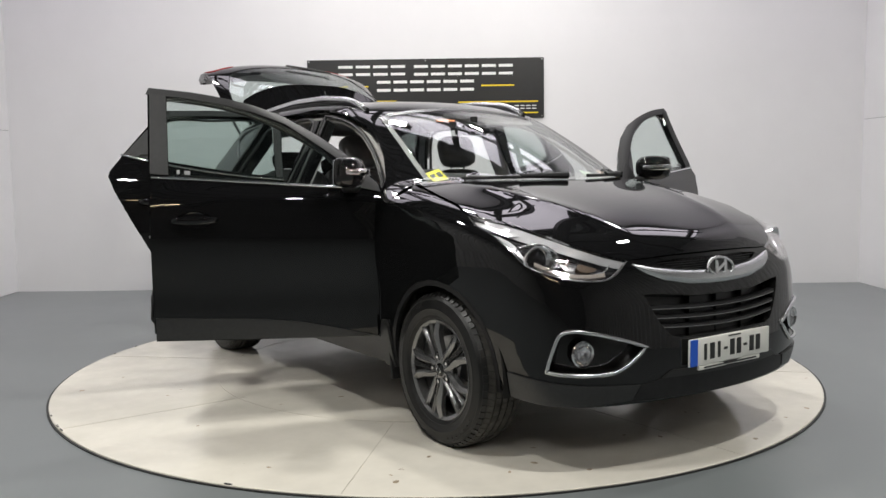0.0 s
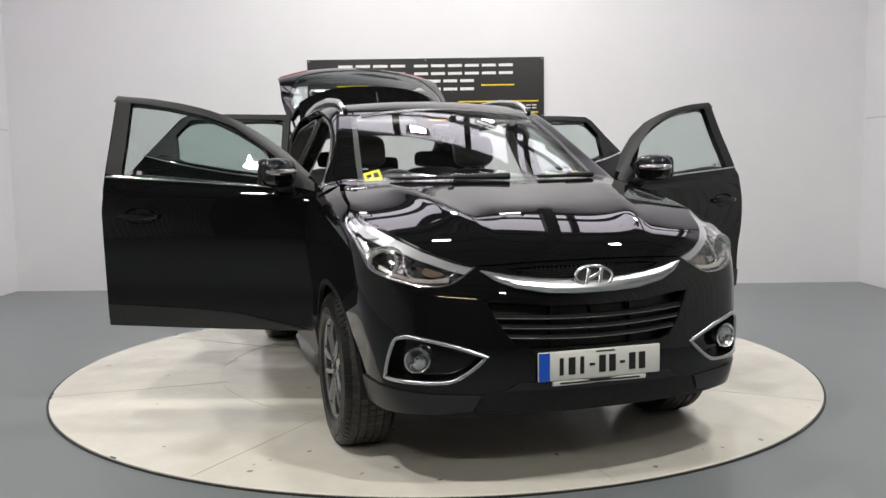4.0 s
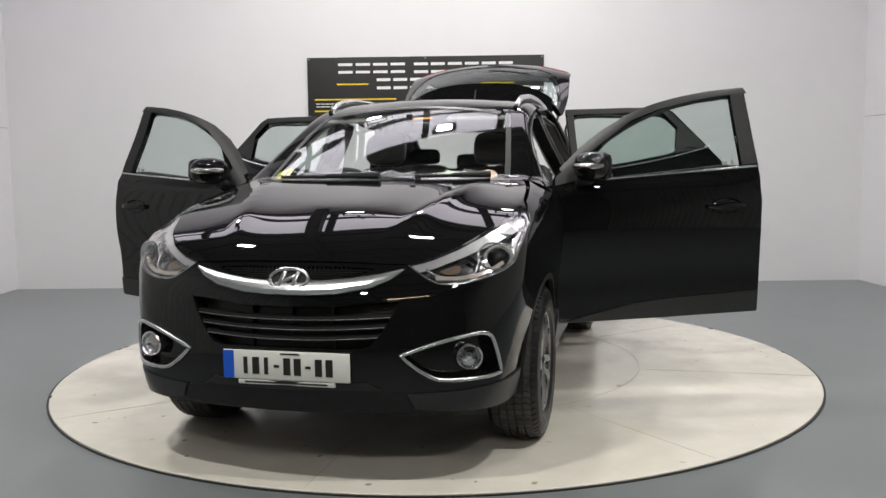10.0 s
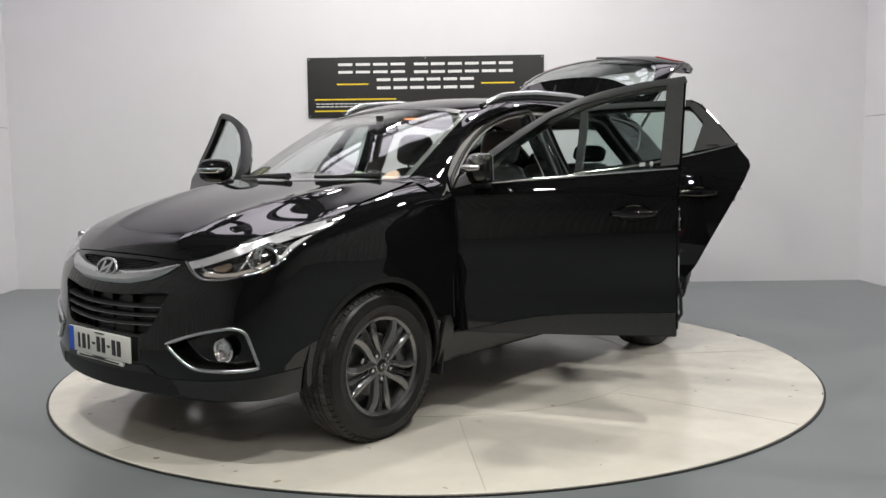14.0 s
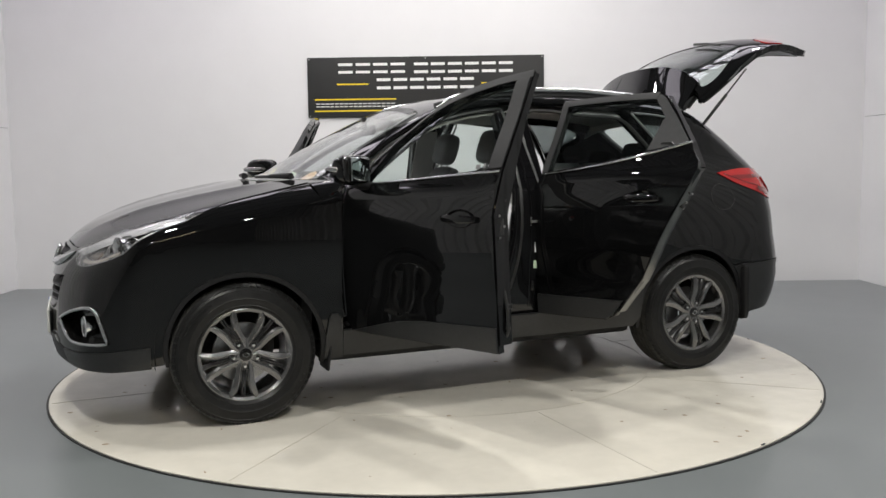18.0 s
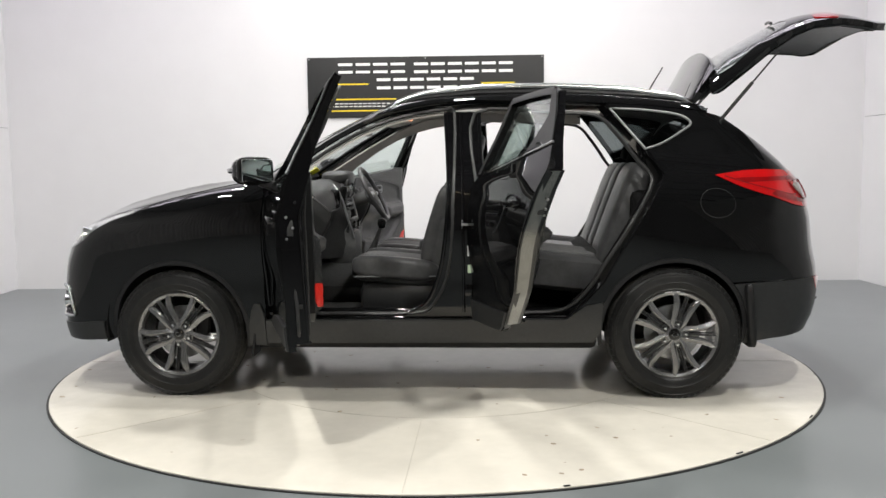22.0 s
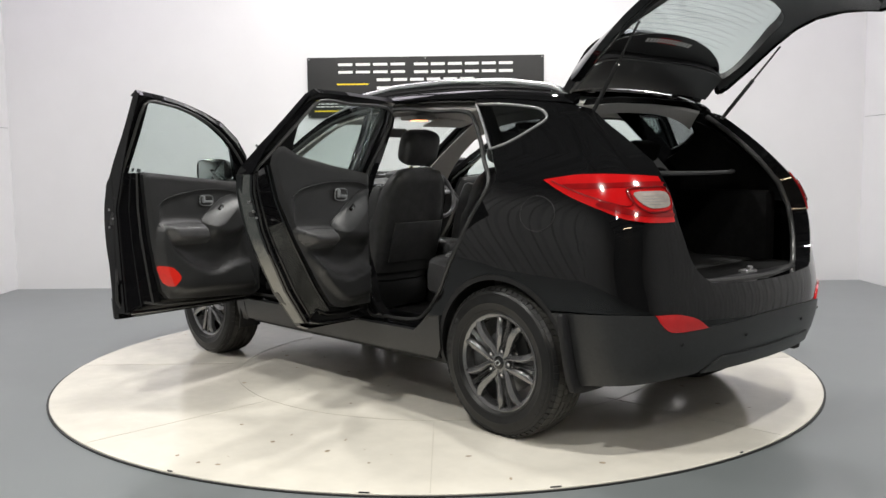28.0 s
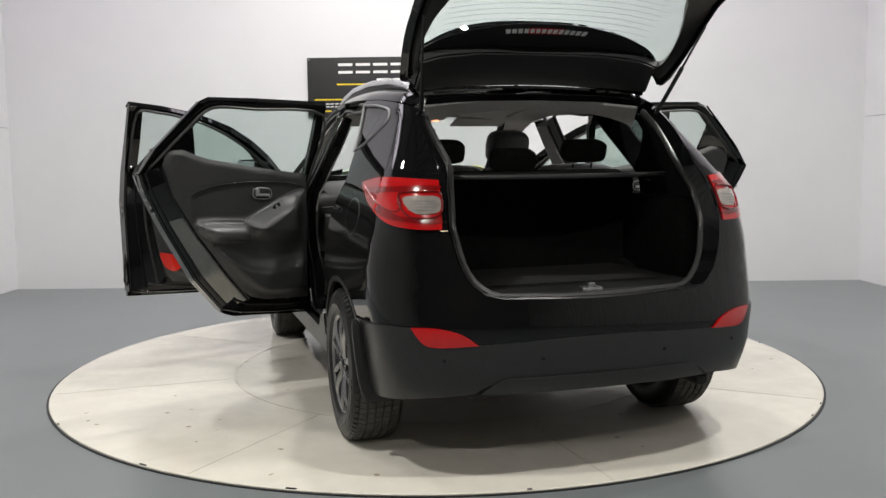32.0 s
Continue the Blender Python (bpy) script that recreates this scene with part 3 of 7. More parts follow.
def arch(x0, a0, a1, r=0.40, n=14, z0=0.35):
    """Part of a wheel arch's edge, as girth coordinates; degrees from straight ahead."""
    out = []
    for i in range(n + 1):
        a = radians(a0 + (a1 - a0) * i / n)
        out.append((girth(x0 + r * math.cos(a), 0.87), z0 + r * math.sin(a)))
    return out
# ---- the car ----
car = new("car")
SIDES = (("left", False), ("right", True))

HEADLIGHT = [(2.059, 0.862, 1), (2.004, 0.808), (1.96, 0.793), (1.894, 0.797), (1.811, 0.821), (1.739, 0.855), (1.685, 0.913), (1.607, 0.967),
             (1.535, 0.996, 1), (1.47, 1.034, 1), (1.619, 1.012), (1.765, 0.968), (1.881, 0.923), (1.977, 0.885)]
HL = curve(HEADLIGHT)
HL_TOP = [(1.47, 1.034), (1.545, 1.026), (1.619, 1.012), (1.69, 0.993), (1.765, 0.968), (1.825, 0.947), (1.881, 0.923), (1.93, 0.904), (1.977, 0.885), (2.02, 0.872), (2.059, 0.862)]
HL_LOW = [(1.47, 1.034), (1.535, 0.996), (1.607, 0.967), (1.685, 0.913), (1.739, 0.855), (1.811, 0.821), (1.894, 0.797), (1.96, 0.793), (2.004, 0.808), (2.059, 0.862)]

# hood
hl_xy = [tuple(p[:2]) for p in side_points(HL_TOP)]
COWL = [(1.165, 0.0), (1.155, 0.15), (1.125, 0.30), (1.07, 0.45), (0.985, 0.58), (0.92, 0.66)]
HOOD_EDGE = [(0.96, 0.725), (1.05, 0.752), (1.2, 0.775), (1.35, 0.787)]
nose_xy = [tuple(p[:2]) for p in side_points([(2.14, 0.866), (2.25, 0.872), (2.36, 0.874), (MID, 0.875)])]
half_hood = COWL[1:] + HOOD_EDGE + hl_xy + nose_xy[:-1]
hood_loop = [COWL[0]] + half_hood + [nose_xy[-1]] + [(x, -y) for x, y in reversed(half_hood)]


def hood_relief(q):
    """Two raised creases that run from the screen corners to the badge."""
    y0 = 0.30 + 0.26 * (2.1 - q[:, 0])
    d = np.abs(q[:, 1]) - y0
    return 0.020 * np.exp(-np.abs(d) / 0.10) * np.clip((2.05 - q[:, 0]) / 0.3, 0, 1) * np.clip((q[:, 0] - 0.95) / 0.3, 0, 1)


panel("hood", [hood_loop], "top", PAINT, car, "glossy black hood with two soft creases", 0.012, 0.03, 0.0, gap=0.025, relief=hood_relief)

# front wings
for nm, flip in SIDES:
    seam = [(x, y) for x, y in [(0.93, 0.71)] + HOOD_EDGE]
    seam_sz = [(girth(p[0], p[1]), p[2] - 0.004) for p in top_points(seam)]
    loop = [(0.832, 0.30), (0.838, 0.55), (0.842, 0.85), (0.839, 1.0), (0.826, 1.10), (0.838, 1.120), (0.89, 1.094)] + seam_sz + HL_LOW[:5] + [(1.70, 0.79), (1.60, 0.73)] + arch(1.32, 58, 188)
    panel("front_wing", [loop], "side", PAINT, car, "", 0.015, 0.05, 0.0, flip)
    low = side_points(arch(1.32, -6, 192, 0.375, 30))
    strip("wheel_arch_trim", low, side_points(arch(1.32, -6, 192, 0.398, 30)), TRIM_BLACK, car, "matte black arch trim", 0.02, 50, 2, 0.002, flip)

# front bumper with its openings
FOG = curve([(2.105, 0.526, 1), (2.014, 0.565), (1.93, 0.592), (1.875, 0.602), (1.838, 0.585), (1.818, 0.52), (1.800, 0.438, 1), (1.839, 0.432), (1.93, 0.428), (2.0, 0.434), (2.05, 0.468)], 5)
half = arch(1.32, 58, -4) + [(1.80, 0.298), (2.0, 0.293), (2.2, 0.298), (MID, 0.300)]
top = [(1.60, 0.73), (1.70, 0.79), (1.739, 0.853), (1.811, 0.819), (1.894, 0.795), (1.96, 0.791), (2.004, 0.806), (2.061, 0.860), (2.14, 0.862), (2.25, 0.868), (MID, 0.870)]
outer = half + [(2 * MID - p[0], p[1]) for p in reversed(half[:-1])] + [(2 * MID - p[0], p[1]) for p in top[:-1]] + list(reversed(top))
GRILLE_HALF = [(MID, 0.712), (2.30, 0.715), (2.14, 0.735), (2.095, 0.735), (2.12, 0.68), (2.155, 0.61), (2.19, 0.560), (2.23, 0.546), (MID, 0.545)]
GRILLE = GRILLE_HALF + [(2 * MID - p[0], p[1]) for p in reversed(GRILLE_HALF[1:-1])]
UPPER_HALF = [(MID, 0.855), (2.27, 0.855), (2.20, 0.850), (2.17, 0.846), (2.22, 0.828), (2.30, 0.815), (MID, 0.808)]
UPPER = UPPER_HALF + [(2 * MID - p[0], p[1]) for p in reversed(UPPER_HALF[1:-1])]
fog2 = [(2 * MID - p[0], p[1]) for p in FOG]
front_bumper = panel("front_bumper", [outer, GRILLE, UPPER, FOG, fog2], "side", PAINT, car, "glossy black front bumper", 0.018, 0.05)
for nm, flip in SIDES:
    panel("front_lip", [[(1.675, 0.31), (1.672, 0.36), (1.668, 0.412), (1.72, 0.408), (1.80, 0.397), (1.95, 0.384), (2.085, 0.377), (2.07, 0.345), (2.06, 0.318), (1.95, 0.305), (1.80, 0.300)]], "side", CLADDING, car, "satin grey lower bumper corner", 0.03, 0.04, 0.008, flip)
panel("front_chin", [[(2.09, 0.375), (2.2, 0.40), (MID, 0.405), (2 * MID - 2.2, 0.40), (2 * MID - 2.09, 0.375), (2 * MID - 2.06, 0.31), (MID, 0.305), (2.06, 0.31)]], "side", TRIM_BLACK, car, "matte black bumper chin", 0.03, 0.05, 0.004)
# flat panel whose black stands in for the shade inside the intake
panel("lower_intake", [[(2.16, 0.395), (2.20, 0.424), (MID, 0.426), (2 * MID - 2.20, 0.424), (2 * MID - 2.16, 0.395), (MID, 0.392)]], "side", INK, car, "flat black panel painting the dark opening under the number plate", 0.02, 0.05, 0.0075)
panel("grille_back", [GRILLE], "side", INK, car, "black grille depth", 0.01, 0.08, -0.07)
strip("grille_surround", side_points(GRILLE + GRILLE[:1]), on_shell(GRILLE + GRILLE[:1], "side", -0.075)[0], GLOSS_BLACK, car, "", 0.004, 120, 2, 0, False, False)
for z, w in ((0.664, 0.338), (0.626, 0.320), (0.588, 0.294)):
    e = [(MID + w * 1.0 * (i / 24 * 2 - 1), z + 0.012 * (i / 12 - 1) ** 2) for i in range(25)]
    q = on_shell(e, "side", -0.012)[0]
    rings = [[tuple(np.array(p) + d) for d in ((0, 0, -0.009), (0.004, 0, -0.006), (0.003, 0, 0.006), (-0.03, 0, 0.009), (-0.03, 0, -0.004))] for p in q]
    skin("grille_slat", loft(rings), TRIM_BLACK, front_bumper, "", 30)
    skin("slat_edge", tube([tuple(p + np.array((0.005, 0, -0.004))) for p in q], 0.0016, 6), GREY_TRIM, front_bumper, "thin bright slat edge", 60)
for y in (-0.17, 0.0, 0.17):
    part("grille_rib", boxes((2.105, y, 0.628, 0.03, 0.007, 0.165)), INK, front_bumper)
panel("upper_grille_back", [UPPER], "side", INK, car, "", 0.01, 0.05, -0.04)
for z in (0.814, 0.823, 0.832, 0.841, 0.850):
    w = 0.14 + 0.14 * (z - 0.808) / 0.045
    e = [(MID + w * (i / 12 - 1), z) for i in range(25)]
    q = on_shell(e, "side", -0.014)[0]
    strip("mesh_bar", q + (0, 0, -0.002), q + (0, 0, 0.002), TRIM_BLACK, front_bumper, "", 0.012, 26, 1, 0, False, False)
for i in range(-13, 14):
    y = i * 0.018
    zt = 0.853
    zb = 0.808 + 0.036 * (abs(y) / 0.26) ** 1.6
    q = on_shell([(girth(2.1, abs(y)) if y >= 0 else 2 * MID - girth(2.1, -y), (zt + zb) / 2)], "side", -0.018)[0][0]
    part("mesh_bar", boxes((q[0], q[1], (zt + zb) / 2, 0.010, 0.004, zt - zb)), TRIM_BLACK, front_bumper)
CH_TOP = [(2.080, 0.845), (2.096, 0.842), (2.166, 0.827), (2.258, 0.813), (2.35, 0.805), (MID, 0.803)]
CH_LOW = [(2.078, 0.841), (2.125, 0.806), (2.189, 0.778), (2.296, 0.757), (2.38, 0.752), (MID, 0.751)]
CH_TOP, CH_LOW = (c + [(2 * MID - p[0], p[1]) for p in reversed(c[:-1])] for c in (CH_TOP, CH_LOW))
c_low, c_top = resample(on_shell(CH_LOW, "side", 0.003)[0], 81), resample(on_shell(CH_TOP, "side", 0.004)[0], 81)
rings = []
for k in range(81):
    a, b = Vector(c_low[k]), Vector(c_top[k])
    h = b - a
    o = Vector((1.0, 0.0, 0.55)).normalized() * min(0.018, h.length * 0.36)
    rings.append([tuple(a), tuple(a + h * 0.10 + o * 0.75), tuple(a + h * 0.22 + o), tuple(a + h * 0.45 + o * 0.90), tuple(a + h * 0.72 + o * 0.55), tuple(b), tuple(b + Vector((-0.02, 0, 0))), tuple(a + Vector((-0.02, 0, 0)))])
skin("grille_bar", loft(rings), SATIN_ALU, car, "curved bright chrome bar across the nose", 35)
# oval badge
nose = on_shell([(MID, 0.818)], "side")[0][0]
badge = pose(nose[0] + 0.020, 0, 0.812, 0, -22, 0)
v, f = tube([(0, 0.078 * math.cos(a), 0.041 * math.sin(a)) for a in np.linspace(0, 2 * math.pi, 41)[:-1]], 0.0075, 8, True)
skin("badge_ring", ([tuple(badge @ Vector(p)) for p in v], f), SATIN_ALU, car, "chrome oval badge ring", 60)
v, f = loft([[(x, 0.072 * math.cos(a), 0.036 * math.sin(a)) for a in np.linspace(0, 2 * math.pi, 33)[:-1]] for x in (-0.016, -0.004)])
skin("badge_field", ([tuple(badge @ Vector(p)) for p in v], f), INK, car, "", 40)
for y, zz, w, hgt, lean in ((-0.028, 0, 0.018, 0.064, -20), (0.028, 0, 0.018, 0.064, -20), (0, 0, 0.060, 0.015, 24)):
    part("badge_bar", box(bmesh.new(), 0, 0, 0, 0.014, w, hgt, 0.004, 2, Matrix()), SATIN_ALU, car, "", 40).matrix_basis = badge @ pose(0, y, zz, lean, 0, 0)

# lamps at the front
for nm, flip in SIDES:
    s = -1 if flip else 1
    lamp = panel("headlight", [HL], "side", LENS, car, "clear headlight with projector and chrome insides", 0.004, 0.05, 0.001, flip)
    lamp.visible_shadow = False
    panel("lamp_bowl", [curve([(2.03, 0.858), (1.98, 0.815), (1.9, 0.808), (1.81, 0.833), (1.75, 0.865), (1.69, 0.925), (1.61, 0.978), (1.50, 1.024), (1.62, 1.002), (1.765, 0.958), (1.881, 0.913)])], "side", LAMP_BOWL, lamp, "silver lamp bowl", 0.004, 0.05, -0.055, flip)
    strip("lamp_wall", side_points(HL + HL[:1]) , on_shell(HL + HL[:1], "side", -0.058)[0], LAMP_SILVER, lamp, "bright lamp side wall", 0.003, 120, 2, -0.002, flip, False)
    topline = HL_TOP[1:]
    low = [(p[0], p[1] - 0.023) for p in topline]
    strip("chrome_brow", on_shell([(p[0], p[1] - 0.004) for p in topline], "side", -0.010)[0], on_shell(low, "side", -0.030)[0], LAMP_WHITE, lamp, "bright brow", 0.003, 40, 2, 0, flip, False)
    panel("lamp_wing", [curve([(1.492, 1.024), (1.55, 1.019), (1.62, 1.003), (1.70, 0.981), (1.655, 0.974), (1.60, 0.990), (1.545, 1.003)])], "side", LAMP_WHITE, lamp, "bright swept tail of the lamp", 0.003, 0.03, -0.020, flip)
    panel("lamp_wing", [curve([(1.60, 0.976), (1.655, 0.945), (1.700, 0.902), (1.735, 0.868), (1.728, 0.888), (1.690, 0.940), (1.64, 0.968)])], "side", LAMP_WHITE, lamp, "", 0.003, 0.03, -0.022, flip)
    panel("lamp_mask", [curve([(1.850, 0.905), (1.838, 0.868), (1.850, 0.836), (1.862, 0.834), (1.852, 0.868), (1.868, 0.902)])], "side", GLOSS_BLACK, lamp, "dark gap between the lamp bowls", 0.003, 0.03, -0.036, flip)
    panel("side_mask", [curve([(1.66, 0.948), (1.688, 0.920), (1.705, 0.945), (1.68, 0.968), (1.61, 0.990)])], "side", GLOSS_BLACK, lamp, "", 0.003, 0.03, -0.044, flip)
    panel("lower_mask", [curve([(2.0, 0.842), (1.93, 0.823), (1.87, 0.826), (1.80, 0.846), (1.745, 0.876), (1.75, 0.866), (1.80, 0.838), (1.87, 0.817), (1.94, 0.815)])], "side", GLOSS_BLACK, lamp, "", 0.003, 0.03, -0.030, flip)
    edge_tube("lamp_outline", [(p[0], p[1]) for p in curve(HL_LOW, 3, False)], "side", 0.004, LAMP_SILVER, lamp, "thin bright lamp outline", -0.010, flip)
    q, n = on_shell([(1.765, 0.893)], "side", -0.040)
    c, d = Vector(q[0] * (1, s, 1)), Vector((0.93, 0.30 * s, 0.0)).normalized()
    turn = d.to_track_quat("Y", "Z").to_matrix().to_4x4()
    for nm2, prof, mt, lb in (("projector_ring", [(0.046, -0.02), (0.062, 0.024), (0.059, 0.029), (0.050, 0.026), (0.033, 0.004)], CHROME, "chrome projector ring"),
                              ("projector_lens", [(0.001, 0.024), (0.014, 0.022), (0.026, 0.015), (0.033, 0.002), (0.001, 0.0)], GLOSS_BLACK, "dark glass projector lens")):
        v, f = lathe(prof, 28)
        m = Matrix.Translation(c) @ turn
        skin(nm2, ([tuple(m @ Vector(p)) for p in v], f), mt, lamp, lb, 50)
    edge_tube("projector_frame", curve([(1.70, 0.925), (1.715, 0.868), (1.76, 0.842), (1.815, 0.845), (1.835, 0.885), (1.815, 0.925), (1.76, 0.948)], 5), "side", 0.004, LAMP_SILVER, lamp, "", -0.022, flip, True)
    panel("indicator", [curve([(1.965, 0.853), (1.945, 0.840), (1.915, 0.842), (1.898, 0.860), (1.905, 0.876), (1.93, 0.868)])], "side", AMBER, lamp, "pale amber indicator bowl", 0.01, 0.03, -0.040, flip)
    edge_tube("light_guide", curve([(2.01, 0.865), (1.985, 0.835), (1.93, 0.822), (1.87, 0.832), (1.845, 0.87), (1.83, 0.905)], 5, False), "side", 0.0035, SATIN_ALU, lamp, "", -0.028, flip)
    drl = [(1.985, 0.812), (1.93, 0.807), (1.87, 0.812), (1.81, 0.832), (1.76, 0.858)]
    strip("drl_strip", on_shell(drl, "side", -0.018)[0], on_shell([(p[0], p[1] + 0.016) for p in drl], "side", -0.022)[0], WHITE_LENS, lamp, "ribbed daylight strip", 0.01, 30, 1, 0, flip, False)
    panel("fog_recess", [FOG], "side", GLOSS_BLACK, car, "", 0.006, 0.05, -0.055, flip)
    strip("fog_wall", side_points(FOG + FOG[:1]), on_shell(FOG + FOG[:1], "side", -0.058)[0], GLOSS_BLACK, car, "", 0.004, 90, 2, 0, flip, False)
    edge_tube("fog_trim", FOG, "side", 0.0085, SATIN_ALU, car, "satin chrome fog lamp surround", 0.003, flip, True)
    q, n = on_shell([(1.903, 0.512)], "side", -0.02)
    c = Vector(q[0] * (1, s, 1))
    m = Matrix.Translation(c) @ Vector((0.96, 0.18 * s, 0.0)).normalized().to_track_quat("Y", "Z").to_matrix().to_4x4()
    for nm2, prof, mt, lb in (("fog_lamp_bezel", [(0.046, -0.03), (0.052, 0.012), (0.047, 0.016), (0.041, 0.010), (0.041, -0.03)], CHROME, "chrome fog lamp ring"),
                              ("fog_lamp_bowl", [(0.001, -0.026), (0.030, -0.016), (0.041, 0.0), (0.041, -0.03), (0.001, -0.032)], CHROME, "bright fog lamp bowl"),
                              ("fog_lamp_bulb", [(0.001, 0.004), (0.010, 0.002), (0.013, -0.006), (0.013, -0.02), (0.001, -0.02)], CHROME, ""),
                              ("fog_lamp_lens", [(0.001, 0.013), (0.02, 0.012), (0.042, 0.008), (0.042, 0.006), (0.001, 0.010)], LENS, "")):
        v, f = lathe(prof, 28)
        skin(nm2, ([tuple(m @ Vector(p)) for p in v], f), mt, car, lb, 50)

# number plate: lettering kept as bars
plate = part("number_plate", boxes((2.192, 0, 0.484, 0.012, 0.52, 0.112, 0.004, 2)), PLATE_WHITE, car, "white number plate with dark bars and blue band")
part("plate_band", boxes((2.1990, -0.236, 0.484, 0.0025, 0.044, 0.108)), PLATE_BLUE, plate)
for i in range(9):
    if i not in (3, 6):
        part("plate_bar", boxes((2.199, -0.165 + 0.043 * i, 0.482, 0.0025, 0.028 if i not in (0, 2) else 0.016, 0.066)), INK, plate)
    else:
        part("plate_bar", boxes((2.199, -0.165 + 0.043 * i, 0.482, 0.0025, 0.022, 0.010)), INK, plate)
part("plate_bar", boxes((2.199, 0.02, 0.531, 0.0025, 0.08, 0.005)), INK, plate)
part("plate_holder", boxes((2.190, 0.0, 0.417, 0.012, 0.40, 0.020, 0.004, 2)), PLATE_WHITE, plate, "white holder strip")
part("holder_bar", boxes((2.197, 0.0, 0.417, 0.003, 0.34, 0.006)), INK, plate)
part("plate_mount", boxes((2.160, 0, 0.480, 0.06, 0.40, 0.10)), INK, car)

# windscreen, roof, pillars
WS_SIDE = [(0.915, 0.655), (0.78, 0.635), (0.62, 0.610), (0.46, 0.583), (0.305, 0.553)]
ws_half = [(COWL[0][0] + 0.0, 0.0)] + [(x - 0.0, y) for x, y in COWL[1:-1]] + WS_SIDE + [(0.275, 0.40), (0.262, 0.2), (0.258, 0.0)]
ws_loop = ws_half + [(x, -y) for x, y in reversed(ws_half[1:-1])]
windscreen = panel("windscreen", [ws_loop], "top", SCREEN, car, "clear windscreen with stickers", 0.005, 0.06, 0.004)
windscreen.visible_shadow = False
roof_half = [(0.250, 0.0), (0.254, 0.2), (0.267, 0.40), (0.295, 0.552), (0.1, 0.560), (-0.4, 0.562), (-1.0, 0.556), (-1.41, 0.540), (-1.425, 0.3), (-1.43, 0.0)]
roof_loop = roof_half + [(x, -y) for x, y in reversed(roof_half[1:-1])]
panel("roof", [roof_loop], "top", PAINT, car, "glossy black roof", 0.012, 0.08)
panel("headlining", [[(0.20, 0.52), (-1.30, 0.545), (-1.52, 0.53), (-1.54, 0.0), (-1.52, -0.53), (-1.30, -0.545), (0.20, -0.52)]], "top", HEADLINING, car, "light grey headlining", 0.01, 0.10, -0.045)
REAR_EDGE = [(-0.77, 0.435), (-0.875, 0.53), (-0.958, 0.62), (-1.043, 0.77), (-1.132, 0.915), (-1.235, 1.095), (-1.268, 1.165), (-1.262, 1.20), (-1.19, 1.306), (-1.08, 1.445), (-0.985, 1.555)]
DOOR_TOP = [(0.835, 1.128), (0.75, 1.205), (0.63, 1.303), (0.5, 1.390), (0.35, 1.470), (0.2, 1.522), (0.05, 1.555), (-0.1, 1.576), (-0.288, 1.588)]
REAR_TOP = [(-0.45, 1.580), (-0.7, 1.573), (-0.94, 1.560)]
for nm, flip in SIDES:
    low = side_points([(0.93, 1.075), (0.86, 1.115)] + DOOR_TOP + REAR_TOP + [(-1.2, 1.545), (-1.45, 1.523), (-1.60, 1.505)])
    high = top_points([(0.965, 0.715)] + WS_SIDE + [(0.1, 0.560), (-0.4, 0.562), (-1.0, 0.556), (-1.52, 0.535)])
    strip("roof_side", low, high, PAINT, car, "black pillar and roof edge", 0.03, 90, 6, 0.0, flip)
    inner_low = on_shell([(p[0] - 0.02, p[1] - 0.03) for p in DOOR_TOP + REAR_TOP], "side", -0.05)[0]
    inner_high = on_shell(WS_SIDE[1:] + [(0.1, 0.50), (-0.4, 0.50), (-0.95, 0.50)], "top", -0.05)[0]
    strip("pillar_lining", inner_low, inner_high, HEADLINING, car, "light grey pillar lining", 0.01, 60, 2, 0.0, flip, False)
    # seals round the door openings
    for pts in ([(0.785, 0.47), (0.805, 0.8), (0.79, 1.05), (0.765, 1.12)] + [(p[0] - 0.012, p[1] - 0.020) for p in DOOR_TOP[1:-1]] + [(-0.175, 1.525), (-0.175, 1.1), (-0.15, 0.7), (-0.06, 0.50), (0.05, 0.455), (0.5, 0.45), (0.8, 0.45)],
                [(-0.285, 1.527), (-0.70, 1.524), (-0.93, 1.508), (-1.03, 1.42), (-1.14, 1.27), (-1.21, 1.15), (-1.10, 0.93), (-0.98, 0.74), (-0.86, 0.56), (-0.74, 0.47), (-0.5, 0.455), (-0.36, 0.47), (-0.33, 0.7), (-0.30, 1.1)]):
        edge_tube("door_seal", curve(pts, 4), "side", 0.011, RUBBER, car, "black rubber door seal", -0.035, flip, True, 6)
    for pts in ([(0.815, 0.50), (0.835, 0.8), (0.825, 1.02), (0.80, 1.125)] + [(p[0] + 0.004, p[1] + 0.004) for p in DOOR_TOP[1:-1]], REAR_EDGE):
        edge_tube("opening_edge", curve(pts, 4, False), "side", 0.009, JAMB, car, "rounded glossy edge of the door opening", -0.012, flip, False, 8)
    strip("windscreen_trim", on_shell(WS_SIDE, "top", 0.004)[0], on_shell([(x, y - 0.028) for x, y in WS_SIDE], "top", 0.005)[0], RUBBER, car, "", 0.006, 30, 1, 0.002, flip)
panel("screen_header", [across([(0.262, 0.0001), (0.282, 0.50), (0.325, 0.50), (0.305, 0.0001)])], "top", INK, car, "", 0.003, 0.05, 0.0055)
panel("cowl", [[(x + 0.012, y) for x, y in COWL] + [(x - 0.060, y * 0.96) for x, y in reversed(COWL)] + [(x - 0.060, -y * 0.96) for x, y in COWL[1:]] + [(x + 0.012, -y) for x, y in reversed(COWL[1:])]], "top", TRIM_BLACK, car, "black cowl under the windscreen", 0.02, 0.06, -0.012)
